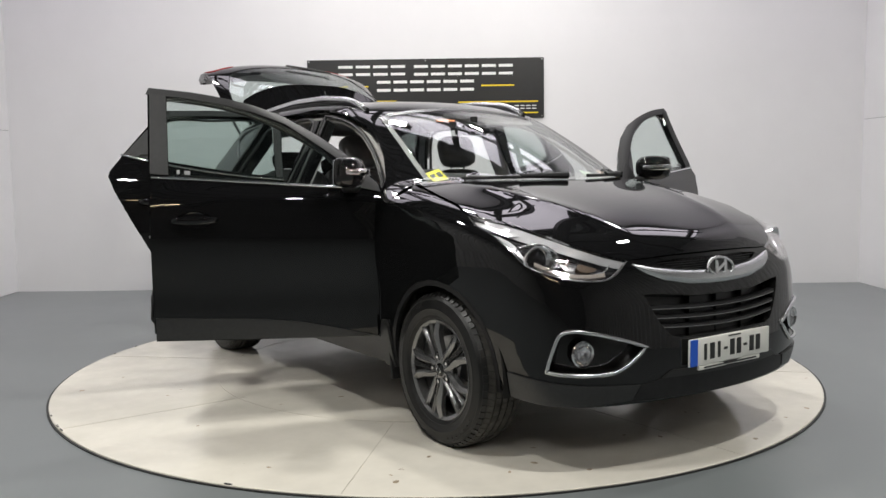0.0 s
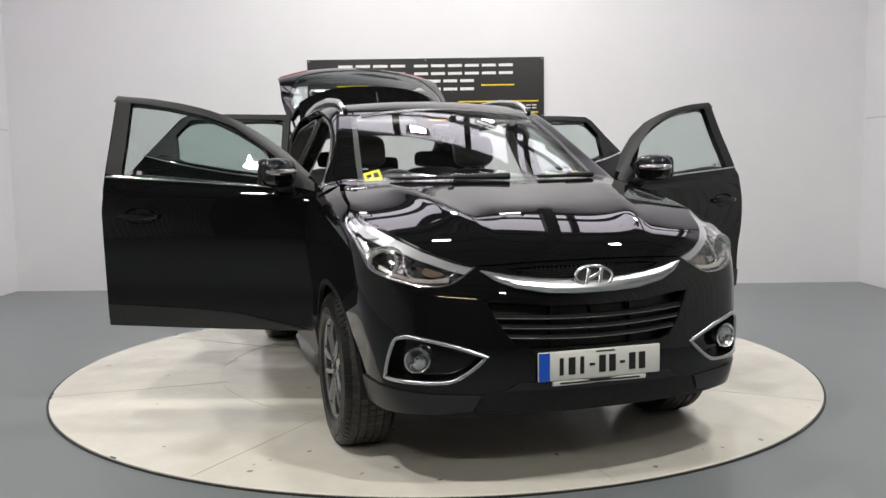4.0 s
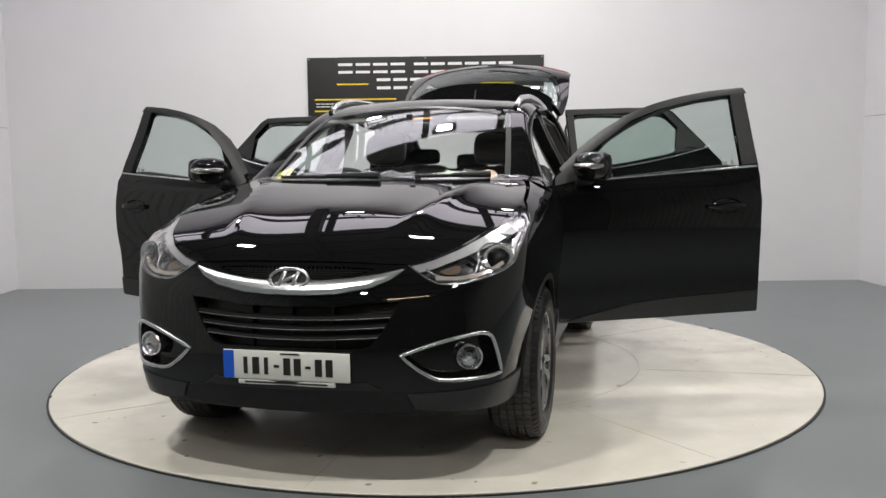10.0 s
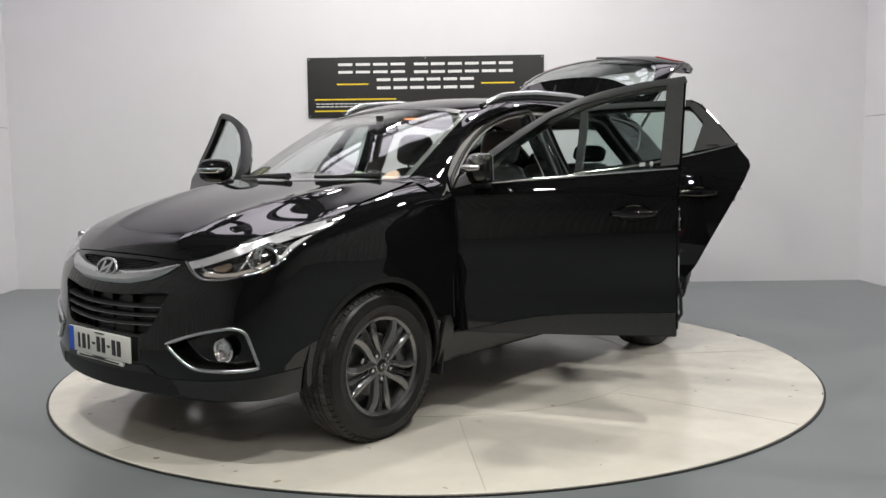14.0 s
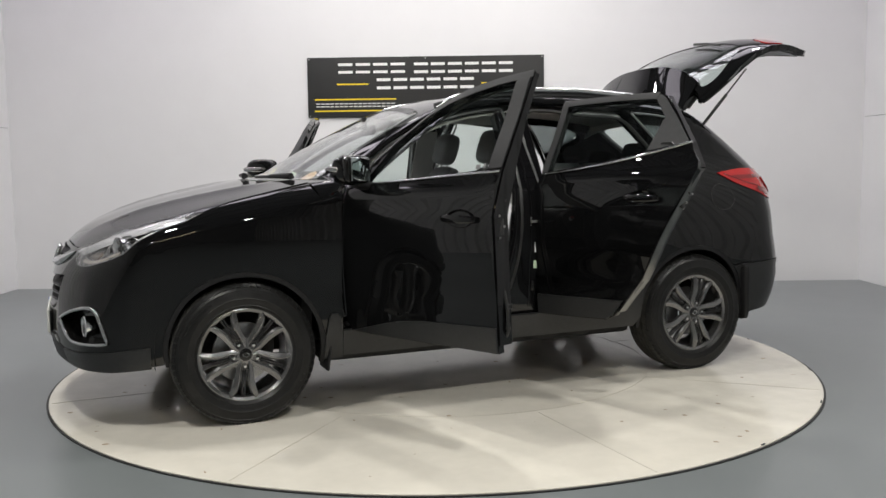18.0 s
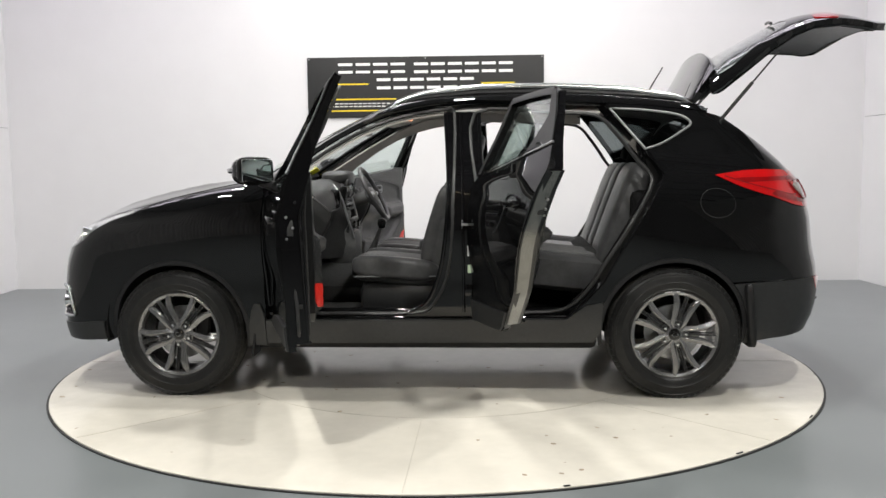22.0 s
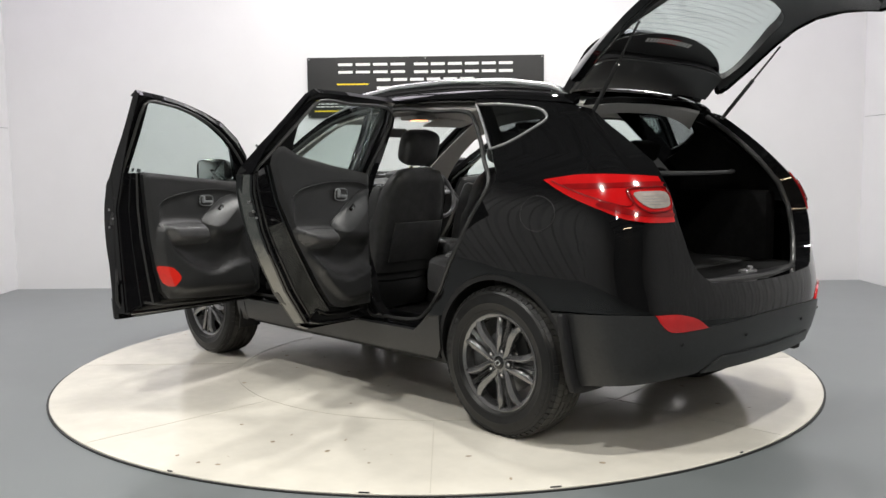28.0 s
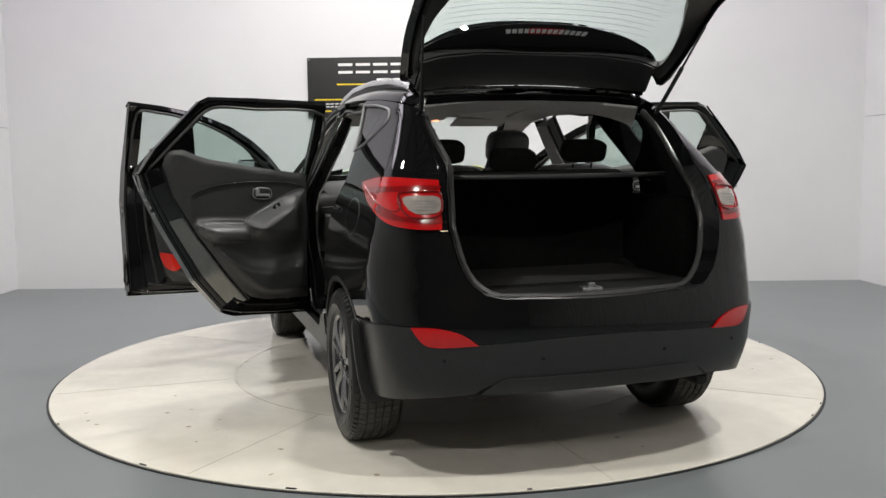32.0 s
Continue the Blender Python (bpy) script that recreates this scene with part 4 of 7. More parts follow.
# wipers
for y0, y1 in ((-0.52, 0.05), (0.22, 0.57)):
    path = []
    for i in range(13):
        u = i / 12
        y = y0 + (y1 - y0) * u
        path.append((1.140 - 0.45 * y * y, y))
    q = on_shell(path, "top", 0.016)[0]
    w = skin("wiper", tube([tuple(p) for p in q], 0.009, 6), INK, car, "black wiper blade", 60)
    q2 = on_shell([(1.150 - 0.45 * y1 * y1, y1), (1.148 - 0.45 * ((y0 + y1) / 2) ** 2, (y0 + y1) / 2)], "top", 0.022)[0]
    skin("wiper_arm", tube([tuple(p) for p in q2], [0.018, 0.010], 8), TRIM_BLACK, w)
# stickers inside the windscreen
def sticker(name, x, y, w, h, material, label, rounded=False):
    pts = [(x + h * dx, y + w * dy) for dx, dy in ((-0.5, -0.5), (0.5, -0.5), (0.5, 0.5), (-0.5, 0.5))]
    if rounded:
        pts = [(x + h / 2 * math.cos(a), y + w / 2 * math.sin(a)) for a in np.linspace(0, 2 * math.pi, 19)[:-1]]
    return panel(name, [pts], "top", material, car, label, 0.0015, 0.05, -0.004)


sticker("sticker", 0.885, -0.575, 0.085, 0.085, STICKER_YELLOW, "yellow sticker in the windscreen corner")
sticker("sticker", 0.985, 0.375, 0.085, 0.085, STICKER_GREEN, "pale green tax disc")
sticker("sticker", 0.950, 0.465, 0.09, 0.085, INK, "")
sticker("sticker", 0.912, 0.552, 0.080, 0.085, STICKER_PEACH, "round peach disc", True)
for dy in (-0.018, 0.018):
    sticker("sticker_bar", 0.885, -0.575 + dy, 0.024, 0.035, INK, "").location.z += 0.003
# roof rails and aerial
for nm, flip in SIDES:
    rail = [(0.20, 0.565), (0.12, 0.566), (0.0, 0.567), (-0.3, 0.568), (-0.7, 0.566), (-1.1, 0.560), (-1.38, 0.548), (-1.47, 0.545)]
    lift = [-0.008, 0.012, 0.026, 0.034, 0.034, 0.030, 0.014, -0.008]
    q = [on_shell([p], "top", l)[0][0] * (1, -1 if flip else 1, 1) for p, l in zip(rail, lift)]
    q = resample(q, 30)
    rings = []
    for p in q:
        rings.append([(p[0], p[1] + 0.016 * math.cos(a), p[2] + 0.017 * math.sin(a)) for a in np.linspace(0, 2 * math.pi, 13)[:-1]])
    r = skin("roof_rail", loft(rings), SATIN_ALU, car, "satin aluminium roof rail", 50)
    base = on_shell([(x, y) for x, y in rail], "top", 0.006)[0] * (1, -1 if flip else 1, 1)
    skin("rail_base", tube([tuple(p) for p in resample(base, 24)], 0.014, 6), TRIM_BLACK, r)
p = on_shell([(-1.28, 0.0)], "top")[0][0]
skin("aerial", tube([tuple(p), (p[0] - 0.02, 0, p[2] + 0.03), (p[0] - 0.115, 0, p[2] + 0.19)], [0.012, 0.006, 0.0035], 8), INK, car, "short black roof aerial")
# ---- car: sills, pillars, rear quarters ----
QWIN = curve([(-1.003, 1.527, 1), (-1.167, 1.519), (-1.386, 1.493), (-1.455, 1.465), (-1.462, 1.435), (-1.389, 1.395), (-1.272, 1.338), (-1.178, 1.310, 1)], 5)
BOOT = [(-1.70, 1.478), (-1.775, 1.407), (-1.842, 1.345), (-1.931, 1.24), (-1.958, 1.13), (-1.973, 1.0), (-2.005, 0.87), (-2.03, 0.804), (-2.081, 0.747), (-2.126, 0.733), (-2.336, 0.726), (-MID, 0.724)]
TAILLAMP = curve([(-1.51, 1.170, 1), (-1.654, 1.191), (-1.774, 1.192), (-1.925, 1.180, 1), (-1.942, 1.12), (-1.952, 1.06), (-1.958, 0.997, 1), (-1.89, 0.997), (-1.805, 1.012), (-1.723, 1.053), (-1.612, 1.108)], 5)


def rear_arch(a0, a1, r=0.40, n=14):
    return [(-p[0], p[1]) for p in arch(1.32, a0, a1, r, n)]


for nm, flip in SIDES:
    s = -1 if flip else 1
    loop = REAR_EDGE + [(-1.2, 1.542), (-1.45, 1.519), (-1.60, 1.500)] + BOOT[:6] + [(-1.965, 0.975), (-1.93, 0.80), (-1.80, 0.634)] + rear_arch(42, 158)
    panel("rear_quarter", [loop, QWIN], "side", PAINT, car, "glossy black rear quarter panel", 0.02, 0.05, 0.0, flip)
    pane = panel("quarter_window", [QWIN], "side", DARK_GLASS, car, "dark quarter window in a satin frame", 0.004, 0.06, -0.004, flip)
    pane.visible_shadow = False
    edge_tube("window_trim", QWIN, "side", 0.0068, GREY_TRIM, pane, "satin metal window trim", 0.0, flip, True)
    low = side_points(rear_arch(-8, 190, 0.375, 30))
    strip("wheel_arch_trim", low, side_points(rear_arch(-8, 190, 0.398, 30)), TRIM_BLACK, car, "matte black arch trim", 0.02, 50, 2, 0.002, flip)
    # shut faces of the rear opening
    q = on_shell(curve(REAR_EDGE + [(-0.99, 1.54)], 4, False), "side")[0]
    strip("door_shut", q + (0.0, -0.012, 0), q * (1, 1, 1) + (-0.0, -0.14, -0.0) + (0.05, 0, -0.0), JAMB, car, "glossy black door shut", 0.006, 60, 3, 0, flip, False)
    # fuel flap outline and flap
    ring = [(-1.497 + 0.075 * math.cos(a), 1.027 + 0.075 * math.sin(a)) for a in np.linspace(0, 2 * math.pi, 37)[:-1]]
    if not flip:
        panel("fuel_flap", [ring], "side", PAINT, car, "round fuel flap", 0.006, 0.05, 0.003)
        edge_tube("flap_gap", ring, "side", 0.0014, RUBBER, car, "", 0.002, False, True, 6)
    # sill
    sill = [(0.836, 0.300), (0.836, 0.425), (0.2, 0.425), (-0.60, 0.428), (-0.76, 0.428), (-0.86, 0.50), (-0.95, 0.52), (-0.94, 0.36), (-0.90, 0.305)]
    panel("sill_cladding", [sill], "side", CLADDING, car, "satin grey sill cladding", 0.03, 0.06, 0.012, flip)
    part("sill_step", boxes((0.08, s * 0.755, 0.405, 1.72, 0.17, 0.07, 0.015), (0.08, s * 0.69, 0.435, 1.70, 0.05, 0.05, 0.015)), JAMB, car, "glossy black door sill")
    part("scuff_plate", boxes((0.36, s * 0.765, 0.444, 0.62, 0.05, 0.006, 0.002, 1)), TRIM_BLACK, car)
    # lower corner of the front wing
    panel("wing_cladding", [[(0.932, 0.29), (0.925, 0.40), (0.908, 0.49), (0.895, 0.515), (0.862, 0.515), (0.842, 0.46), (0.839, 0.40), (0.838, 0.29)]], "side", CLADDING, car, "satin grey corner behind the front wheel", 0.03, 0.04, 0.014, flip)
    # centre pillar
    pil = [(-0.12, 1.535), (-0.31, 1.535), (-0.325, 1.1), (-0.345, 0.75), (-0.40, 0.52), (-0.50, 0.43), (0.10, 0.43), (-0.02, 0.50), (-0.11, 0.70), (-0.15, 1.1)]
    bpil = panel("centre_pillar", [pil], "side", JAMB, car, "glossy black centre pillar", 0.06, 0.06, -0.030, flip)
    for edge in ([(-0.128, 1.53), (-0.150, 1.1), (-0.112, 0.72), (-0.03, 0.515), (0.08, 0.452)], [(-0.305, 1.53), (-0.322, 1.1), (-0.342, 0.75), (-0.395, 0.53), (-0.48, 0.455)]):
        edge_tube("pillar_edge", curve(edge, 6, False), "side", 0.013, JAMB, bpil, "", -0.038, flip, False, 10)
    edge_tube("pillar_bead", curve([(-0.205, 1.53), (-0.225, 1.1), (-0.225, 0.75), (-0.225, 0.46)], 6, False), "side", 0.008, JAMB, bpil, "", -0.030, flip, False, 8)
    panel("pillar_trim", [[(-0.15, 1.50), (-0.29, 1.50), (-0.31, 1.0), (-0.14, 1.0)]], "side", HEADLINING, car, "pale upper pillar trim", 0.01, 0.08, -0.092, flip)
    panel("pillar_trim", [[(-0.14, 0.99), (-0.31, 0.99), (-0.36, 0.45), (-0.05, 0.45)]], "side", SOFT_PLASTIC, car, "", 0.01, 0.08, -0.092, flip)
    for x, z in ((-0.235, 0.93), (-1.19, 0.98)):
        p = side_points([(x, z)])[0]
        part("door_striker", boxes((p[0], s * (p[1] - 0.025), z, 0.035, 0.03, 0.012, 0.004), (p[0] + 0.012, s * (p[1] - 0.03), z, 0.008, 0.012, 0.05, 0.002)), STEEL, car, "bright door striker")
    for z in (0.70, 0.79):
        p = side_points([(-0.27, z)])[0]
        part("pillar_label", boxes((-0.265, s * (p[1] - 0.0285), z, 0.035, 0.002, 0.055)), WHITE_INK if z > 0.75 else STICKER_GREEN, bpil)
    part("hinge_post", boxes((0.868, s * 0.775, 0.74, 0.06, 0.13, 0.66, 0.02)), JAMB, car, "black front hinge post")
    for z in (0.58, 0.92):
        part("door_hinge", boxes((0.828, s * 0.838, z, 0.05, 0.03, 0.06, 0.008)), JAMB, car)
        part("door_hinge", boxes((-0.255, s * 0.845, z, 0.05, 0.03, 0.06, 0.008)), JAMB, car)
    # mud flaps
    part("mud_flap", box(bmesh.new(), 0.905, s * 0.80, 0.31, 0.014, 0.15, 0.17, 0.005, 2, Matrix.Rotation(radians(-8), 4, "Y")), TRIM_BLACK, car, "black front mud flap")
    flap = curve([(0.897, 0.60), (0.892, 0.47), (0.880, 0.36), (0.865, 0.300), (0.83, 0.272), (0.66, 0.268), (0.645, 0.285), (0.73, 0.325), (0.80, 0.40), (0.845, 0.50), (0.868, 0.60)], 4)
    rings = []
    for dx, k in ((-0.020, 0.93), (-0.014, 1.0), (0.010, 1.0), (0.016, 0.93)):
        rings.append([(-1.705 - 0.10 * (0.45 - z) + dx, s * (0.80 + (y - 0.80) * k), 0.42 + (z - 0.42) * k) for y, z in flap])
    skin("mud_flap", loft(rings), TRIM_BLACK, car, "black rear mud flap", 50)
    part("jacking_tab", boxes((-0.52 if not flip else -0.5, s * 0.70, 0.285, 0.012, 0.02, 0.09)), UNDER, car)
    # tail lamp
    tail = panel("tail_lamp", [TAILLAMP], "side", RED_LENS, car, "red wraparound tail lamp with clear centre", 0.03, 0.04, 0.006, flip)
    panel("clear_lens", [curve([(-1.832, 1.114), (-1.88, 1.120), (-1.938, 1.114), (-1.944, 1.062), (-1.885, 1.054), (-1.848, 1.080)])], "side", WHITE_LENS, tail, "clear reversing lens", 0.006, 0.03, 0.010, flip)
    panel("red_band", [curve([(-1.60, 1.150), (-1.75, 1.155), (-1.92, 1.158), (-1.92, 1.143), (-1.75, 1.135), (-1.63, 1.13)])], "side", RED_DARK, tail, "", 0.004, 0.03, 0.0085, flip)
    panel("red_band", [curve([(-1.72, 1.065), (-1.81, 1.03), (-1.945, 1.018), (-1.945, 1.036), (-1.84, 1.043), (-1.75, 1.082)])], "side", RED_DARK, tail, "", 0.004, 0.03, 0.0085, flip)
    ring = curve([(-1.815, 1.128), (-1.88, 1.136), (-1.938, 1.130), (-1.948, 1.050), (-1.872, 1.040), (-1.828, 1.082)], 5)
    edge_tube("lens_ring", ring, "side", 0.0045, RED_DARK, tail, "", 0.0105, flip, True, 6)
    for z in (1.068, 1.079, 1.090, 1.101):
        edge_tube("lens_line", [(-1.856 - 0.082 * k / 6, z) for k in range(7)], "side", 0.0012, GREY_TRIM, tail, "", 0.0102, flip, False, 4)
    edge_tube("lens_rib", curve([(-1.55, 1.163), (-1.70, 1.10), (-1.81, 1.062), (-1.83, 1.09), (-1.81, 1.13)], 4, False), "side", 0.003, RED_DARK, tail, "", 0.0075, flip)
    # reflector
    panel("rear_reflector", [curve([(-1.883, 0.631, 1), (-1.915, 0.572), (-1.955, 0.556), (-2.066, 0.563, 1), (-2.019, 0.606), (-1.954, 0.629)])], "side", RED_LENS, car, "red rear bumper reflector", 0.01, 0.04, 0.008, flip)

half = [(-1.80, 0.634), (-1.93, 0.80), (-1.967, 0.985)] + BOOT[5:]
low = [(-MID, 0.585), (-2.328, 0.583), (-2.066, 0.566), (-1.955, 0.555), (-1.915, 0.571), (-1.883, 0.632)]


def mirror_loop(top, bottom):
    """top runs from one side to the centre, bottom back; adds the other half."""
    m = [(-2 * MID - p[0], p[1]) for p in reversed(top[:-1])]
    n = [(-2 * MID - p[0], p[1]) for p in reversed(bottom[1:])]
    return list(top) + m + n + list(bottom)


panel("rear_bumper", [mirror_loop(half, low)], "side", PAINT, car, "glossy black rear bumper", 0.02, 0.06)
half = rear_arch(-8, 40, 0.40, 8) + [(-1.80, 0.632), (-1.883, 0.630), (-1.915, 0.569), (-1.955, 0.553), (-2.066, 0.564), (-2.328, 0.581), (-MID, 0.583)]
low = [(-MID, 0.405), (-2.2, 0.404), (-2.094, 0.405), (-2.042, 0.368), (-1.871, 0.345), (-1.72, 0.32)]
panel("rear_bumper_cladding", [mirror_loop(half, low)], "side", CLADDING, car, "satin black lower rear bumper", 0.03, 0.06, 0.006)
half = [(-2.10, 0.405), (-2.14, 0.43), (-2.3, 0.432), (-MID, 0.432)]
low = [(-MID, 0.37), (-2.2, 0.37), (-2.06, 0.368)]
panel("rear_skid", [mirror_loop(half, low)], "side", CLADDING, car, "", 0.03, 0.06, 0.012)
for s0 in (-1.97, -2.25, -2 * MID + 2.25, -2 * MID + 1.97):
    q, n = on_shell([(s0, 0.505)], "side", 0.007)
    v, f = lathe([(0.001, 0.004), (0.007, 0.003), (0.0085, 0.0), (0.001, 0.0)], 16)
    m = Matrix.Translation(q[0]) @ Vector(n[0]).to_track_quat("Y", "Z").to_matrix().to_4x4()
    skin("parking_sensor", ([tuple(m @ Vector(p)) for p in v], f), TRIM_BLACK, car)
# sill of the boot and its slam panel
boot_pts = side_points([(p[0], p[1]) for p in mirror_loop(BOOT, [(-MID, 0.7)])[:-1]])
strip("boot_frame", boot_pts, boot_pts * (1, 0.93, 1) + (0.07, 0, 0.0), JAMB, car, "glossy black boot opening frame", 0.006, 90, 3, 0, False, False)
inner = boot_pts * (1, 0.93, 1) + (0.07, 0, 0.0)
skin("boot_seal", tube([tuple(p) for p in resample(inner, 70)], 0.013, 8), mat("grey_boot_seal", (0.035, 0.035, 0.035), 0.35, vary=0.2, scale=30), car, "dark grey rubber boot seal")
top = top_points([(-1.545, 0.52), (-1.56, 0.3), (-1.575, 0.0), (-1.56, -0.3), (-1.545, -0.52)])
strip("boot_header", top + (0, 0, -0.002), top + (0.02, 0, -0.028), JAMB, car, "", 0.006, 30, 2, 0, False, False)
ys = np.linspace(0.535, -0.535, 25)
lip_top = top_points([(-1.525 + 0.03 * (y / 0.5) ** 2, y) for y in ys]) + (0, 0, -0.040)
lip_low = lip_top + np.stack([0.06 + 0 * ys, 0 * ys, -0.045 - 0.05 * (np.abs(ys) / 0.535) ** 3], 1)
strip("headlining_lip", lip_top, lip_low, HEADLINING, car, "pale rear edge of the headlining", 0.006, 40, 3, 0, False, False)
part("boot_latch", boxes((-2.06, 0, 0.735, 0.05, 0.09, 0.03, 0.006), (-2.07, 0, 0.757, 0.02, 0.03, 0.02, 0.004)), STEEL, car, "steel boot latch loop")
part("exhaust_pipe", boxes((-1.99, -0.52, 0.325, 0.16, 0.06, 0.045, 0.015)), UNDER, car, "dull steel exhaust tip")

# ---- doors: built closed, then swung on their hinges ----
def swing(x, y, degrees, lean_x, lean_y, flip):
    """The pose of a door opened on a hinge whose axis leans a little, so that the door rises."""
    s = -1 if flip else 1
    h = Matrix.Translation((x, s * y, 0.75))
    return h @ Matrix.Rotation(radians(-s * degrees), 4, Vector((lean_x, s * lean_y, 1.0))) @ h.inverted()


FRONT_DOOR = [(0.818, 0.47), (0.828, 0.62), (0.832, 0.85), (0.829, 1.0), (0.815, 1.10), (0.79, 1.160)] + DOOR_TOP[1:] + [(-0.277, 1.2), (-0.269, 1.0), (-0.258, 0.7), (-0.248, 0.425), (0.2, 0.422), (0.6, 0.422), (0.785, 0.425)]
FRONT_PANE = curve([(0.660, 1.152, 1), (0.25, 1.163), (-0.193, 1.180, 1), (-0.207, 1.549, 1), (-0.05, 1.541), (0.08, 1.517), (0.2, 1.484), (0.35, 1.425), (0.5, 1.338)], 5)
REAR_DOOR = [(-0.301, 1.585), (-0.45, 1.580), (-0.7, 1.573), (-0.94, 1.560), (-0.985, 1.535), (-1.08, 1.42), (-1.18, 1.29), (-1.245, 1.20), (-1.252, 1.165), (-1.22, 1.095), (-1.118, 0.915), (-1.03, 0.77), (-0.945, 0.62), (-0.86, 0.53), (-0.78, 0.445), (-0.72, 0.425), (-0.4, 0.424), (-0.260, 0.425), (-0.270, 0.7), (-0.281, 1.0), (-0.289, 1.2)]
REAR_PANE = curve([(-0.330, 1.192, 1), (-0.6, 1.215), (-0.955, 1.260, 1), (-1.005, 1.425, 1), (-0.93, 1.522, 1), (-0.6, 1.541), (-0.345, 1.545, 1)], 5)


def handle(door, x, z, flip):
    s = -1 if flip else 1
    y = side_points([(x, z)])[0][1]
    path = [(x + 0.105 * math.cos(a), s * (y + 0.032 * math.sin(a) ** 0.6 if math.sin(a) > 0 else y), z + 0.004 * math.cos(a)) for a in np.linspace(0, math.pi, 13)]
    rings = []
    for i, p in enumerate(path):
        w = 0.009 + 0.009 * math.sin(math.pi * i / 12)
        rings.append([(p[0], p[1] + s * 0.007 * math.cos(b), p[2] + w * math.sin(b)) for b in np.linspace(0, 2 * math.pi, 11)[:-1]])
    h = skin("handle", loft(rings), PAINT, door, "glossy black door handle", 60)
    v, f = lathe([(0.001, -0.012), (0.03, -0.01), (0.046, 0.0022), (0.049, 0.0030), (0.049, -0.02), (0.001, -0.02)], 28)
    m = Matrix.Translation((x, s * y, z)) @ Matrix.Rotation(math.pi if flip else 0, 4, "Z") @ Matrix.Diagonal((1.7, 1, 0.80, 1))
    skin("handle_cup", ([tuple(m @ Vector(p)) for p in v], f), PAINT, door, "", 50)


def inside_depth(p, poly, soft):
    """0 on and outside an outline, rising smoothly to 1 at a depth of soft inside it."""
    a = np.array(dense(poly, 0.02))
    b = np.roll(a, -1, 0)
    ab = b - a
    t = np.clip(((p[:, None] - a) * ab).sum(2) / np.maximum((ab * ab).sum(1), 1e-12), 0, 1)
    d = np.min(np.linalg.norm(p[:, None] - a - ab * t[:, :, None], axis=2), axis=1) * within(p, poly)
    d = np.clip(d / soft, 0, 1)
    return d * d * (3 - 2 * d)


FRONT_LINING = dict(
    loop=[(-0.140, 1.188), (-0.156, 1.175), (-0.140, 1.03), (-0.120, 0.845), (-0.085, 0.68), (-0.050, 0.56), (0.0, 0.515), (0.25, 0.495), (0.69, 0.472), (0.745, 0.50), (0.765, 0.8), (0.75, 1.05), (0.70, 1.138), (0.2, 1.168)],
    arc=[(-0.060, 1.017), (0.0, 1.053), (0.178, 1.090), (0.33, 1.102), (0.50, 1.094), (0.64, 1.06)],
    arm=[(-0.062, 0.922), (0.09, 0.929), (0.25, 0.922), (0.285, 0.87), (0.300, 0.806), (0.15, 0.797), (0.015, 0.805), (-0.035, 0.86)],
    bulge=[(0.25, 0.922), (0.365, 0.997), (0.47, 1.052), (0.60, 1.05), (0.66, 0.95), (0.60, 0.83), (0.45, 0.79), (0.29, 0.806)],
    grip=[(0.250, 0.926), (0.32, 0.985), (0.42, 1.050), (0.52, 1.078), (0.60, 1.065), (0.53, 1.020), (0.45, 0.955), (0.38, 0.905), (0.31, 0.897)],
    lip=[(-0.045, 0.914), (-0.01, 0.85), (0.05, 0.775), (0.195, 0.680), (0.35, 0.648), (0.50, 0.682), (0.64, 0.702)],
    foot=[(0.70, 0.52), (0.30, 0.53), (0.05, 0.545), (-0.035, 0.60), (-0.085, 0.80), (-0.075, 0.90)],
    release=(0.295, 1.040), switch=(0.405, 0.996),
    reflector=[(-0.082, 0.694), (-0.010, 0.684), (0.03, 0.655), (0.052, 0.622), (0.0, 0.583), (-0.047, 0.602), (-0.072, 0.650)])
REAR_LINING = dict(
    loop=[(-0.335, 0.530), (-0.345, 0.9), (-0.352, 1.197), (-0.664, 1.226), (-0.925, 1.260), (-1.037, 1.298), (-1.085, 1.298), (-1.118, 1.270), (-1.133, 1.214), (-1.078, 1.06), (-0.949, 0.864), (-0.781, 0.653), (-0.70, 0.567), (-0.652, 0.540), (-0.585, 0.527)],
    arc=[(-0.994, 1.070), (-0.909, 1.112), (-0.726, 1.143), (-0.494, 1.153), (-0.37, 1.130)],
    arm=[(-0.975, 0.930), (-0.847, 0.937), (-0.70, 0.934), (-0.672, 0.89), (-0.660, 0.840), (-0.77, 0.830), (-0.876, 0.833), (-0.94, 0.875)],
    bulge=[(-0.70, 0.934), (-0.598, 1.012), (-0.48, 1.080), (-0.375, 1.085), (-0.362, 0.95), (-0.367, 0.836), (-0.50, 0.815), (-0.66, 0.840)],
    grip=[(-0.700, 0.938), (-0.635, 0.992), (-0.53, 1.058), (-0.43, 1.108), (-0.365, 1.115), (-0.43, 1.040), (-0.51, 0.965), (-0.58, 0.916), (-0.65, 0.908)],
    lip=[(-0.916, 0.893), (-0.88, 0.84), (-0.825, 0.789), (-0.698, 0.717), (-0.565, 0.695), (-0.45, 0.715), (-0.365, 0.746)],
    foot=[(-0.36, 0.57), (-0.60, 0.565), (-0.76, 0.67), (-0.90, 0.84)],
    release=(-0.612, 1.088), switch=(-0.535, 1.022), reflector=None)


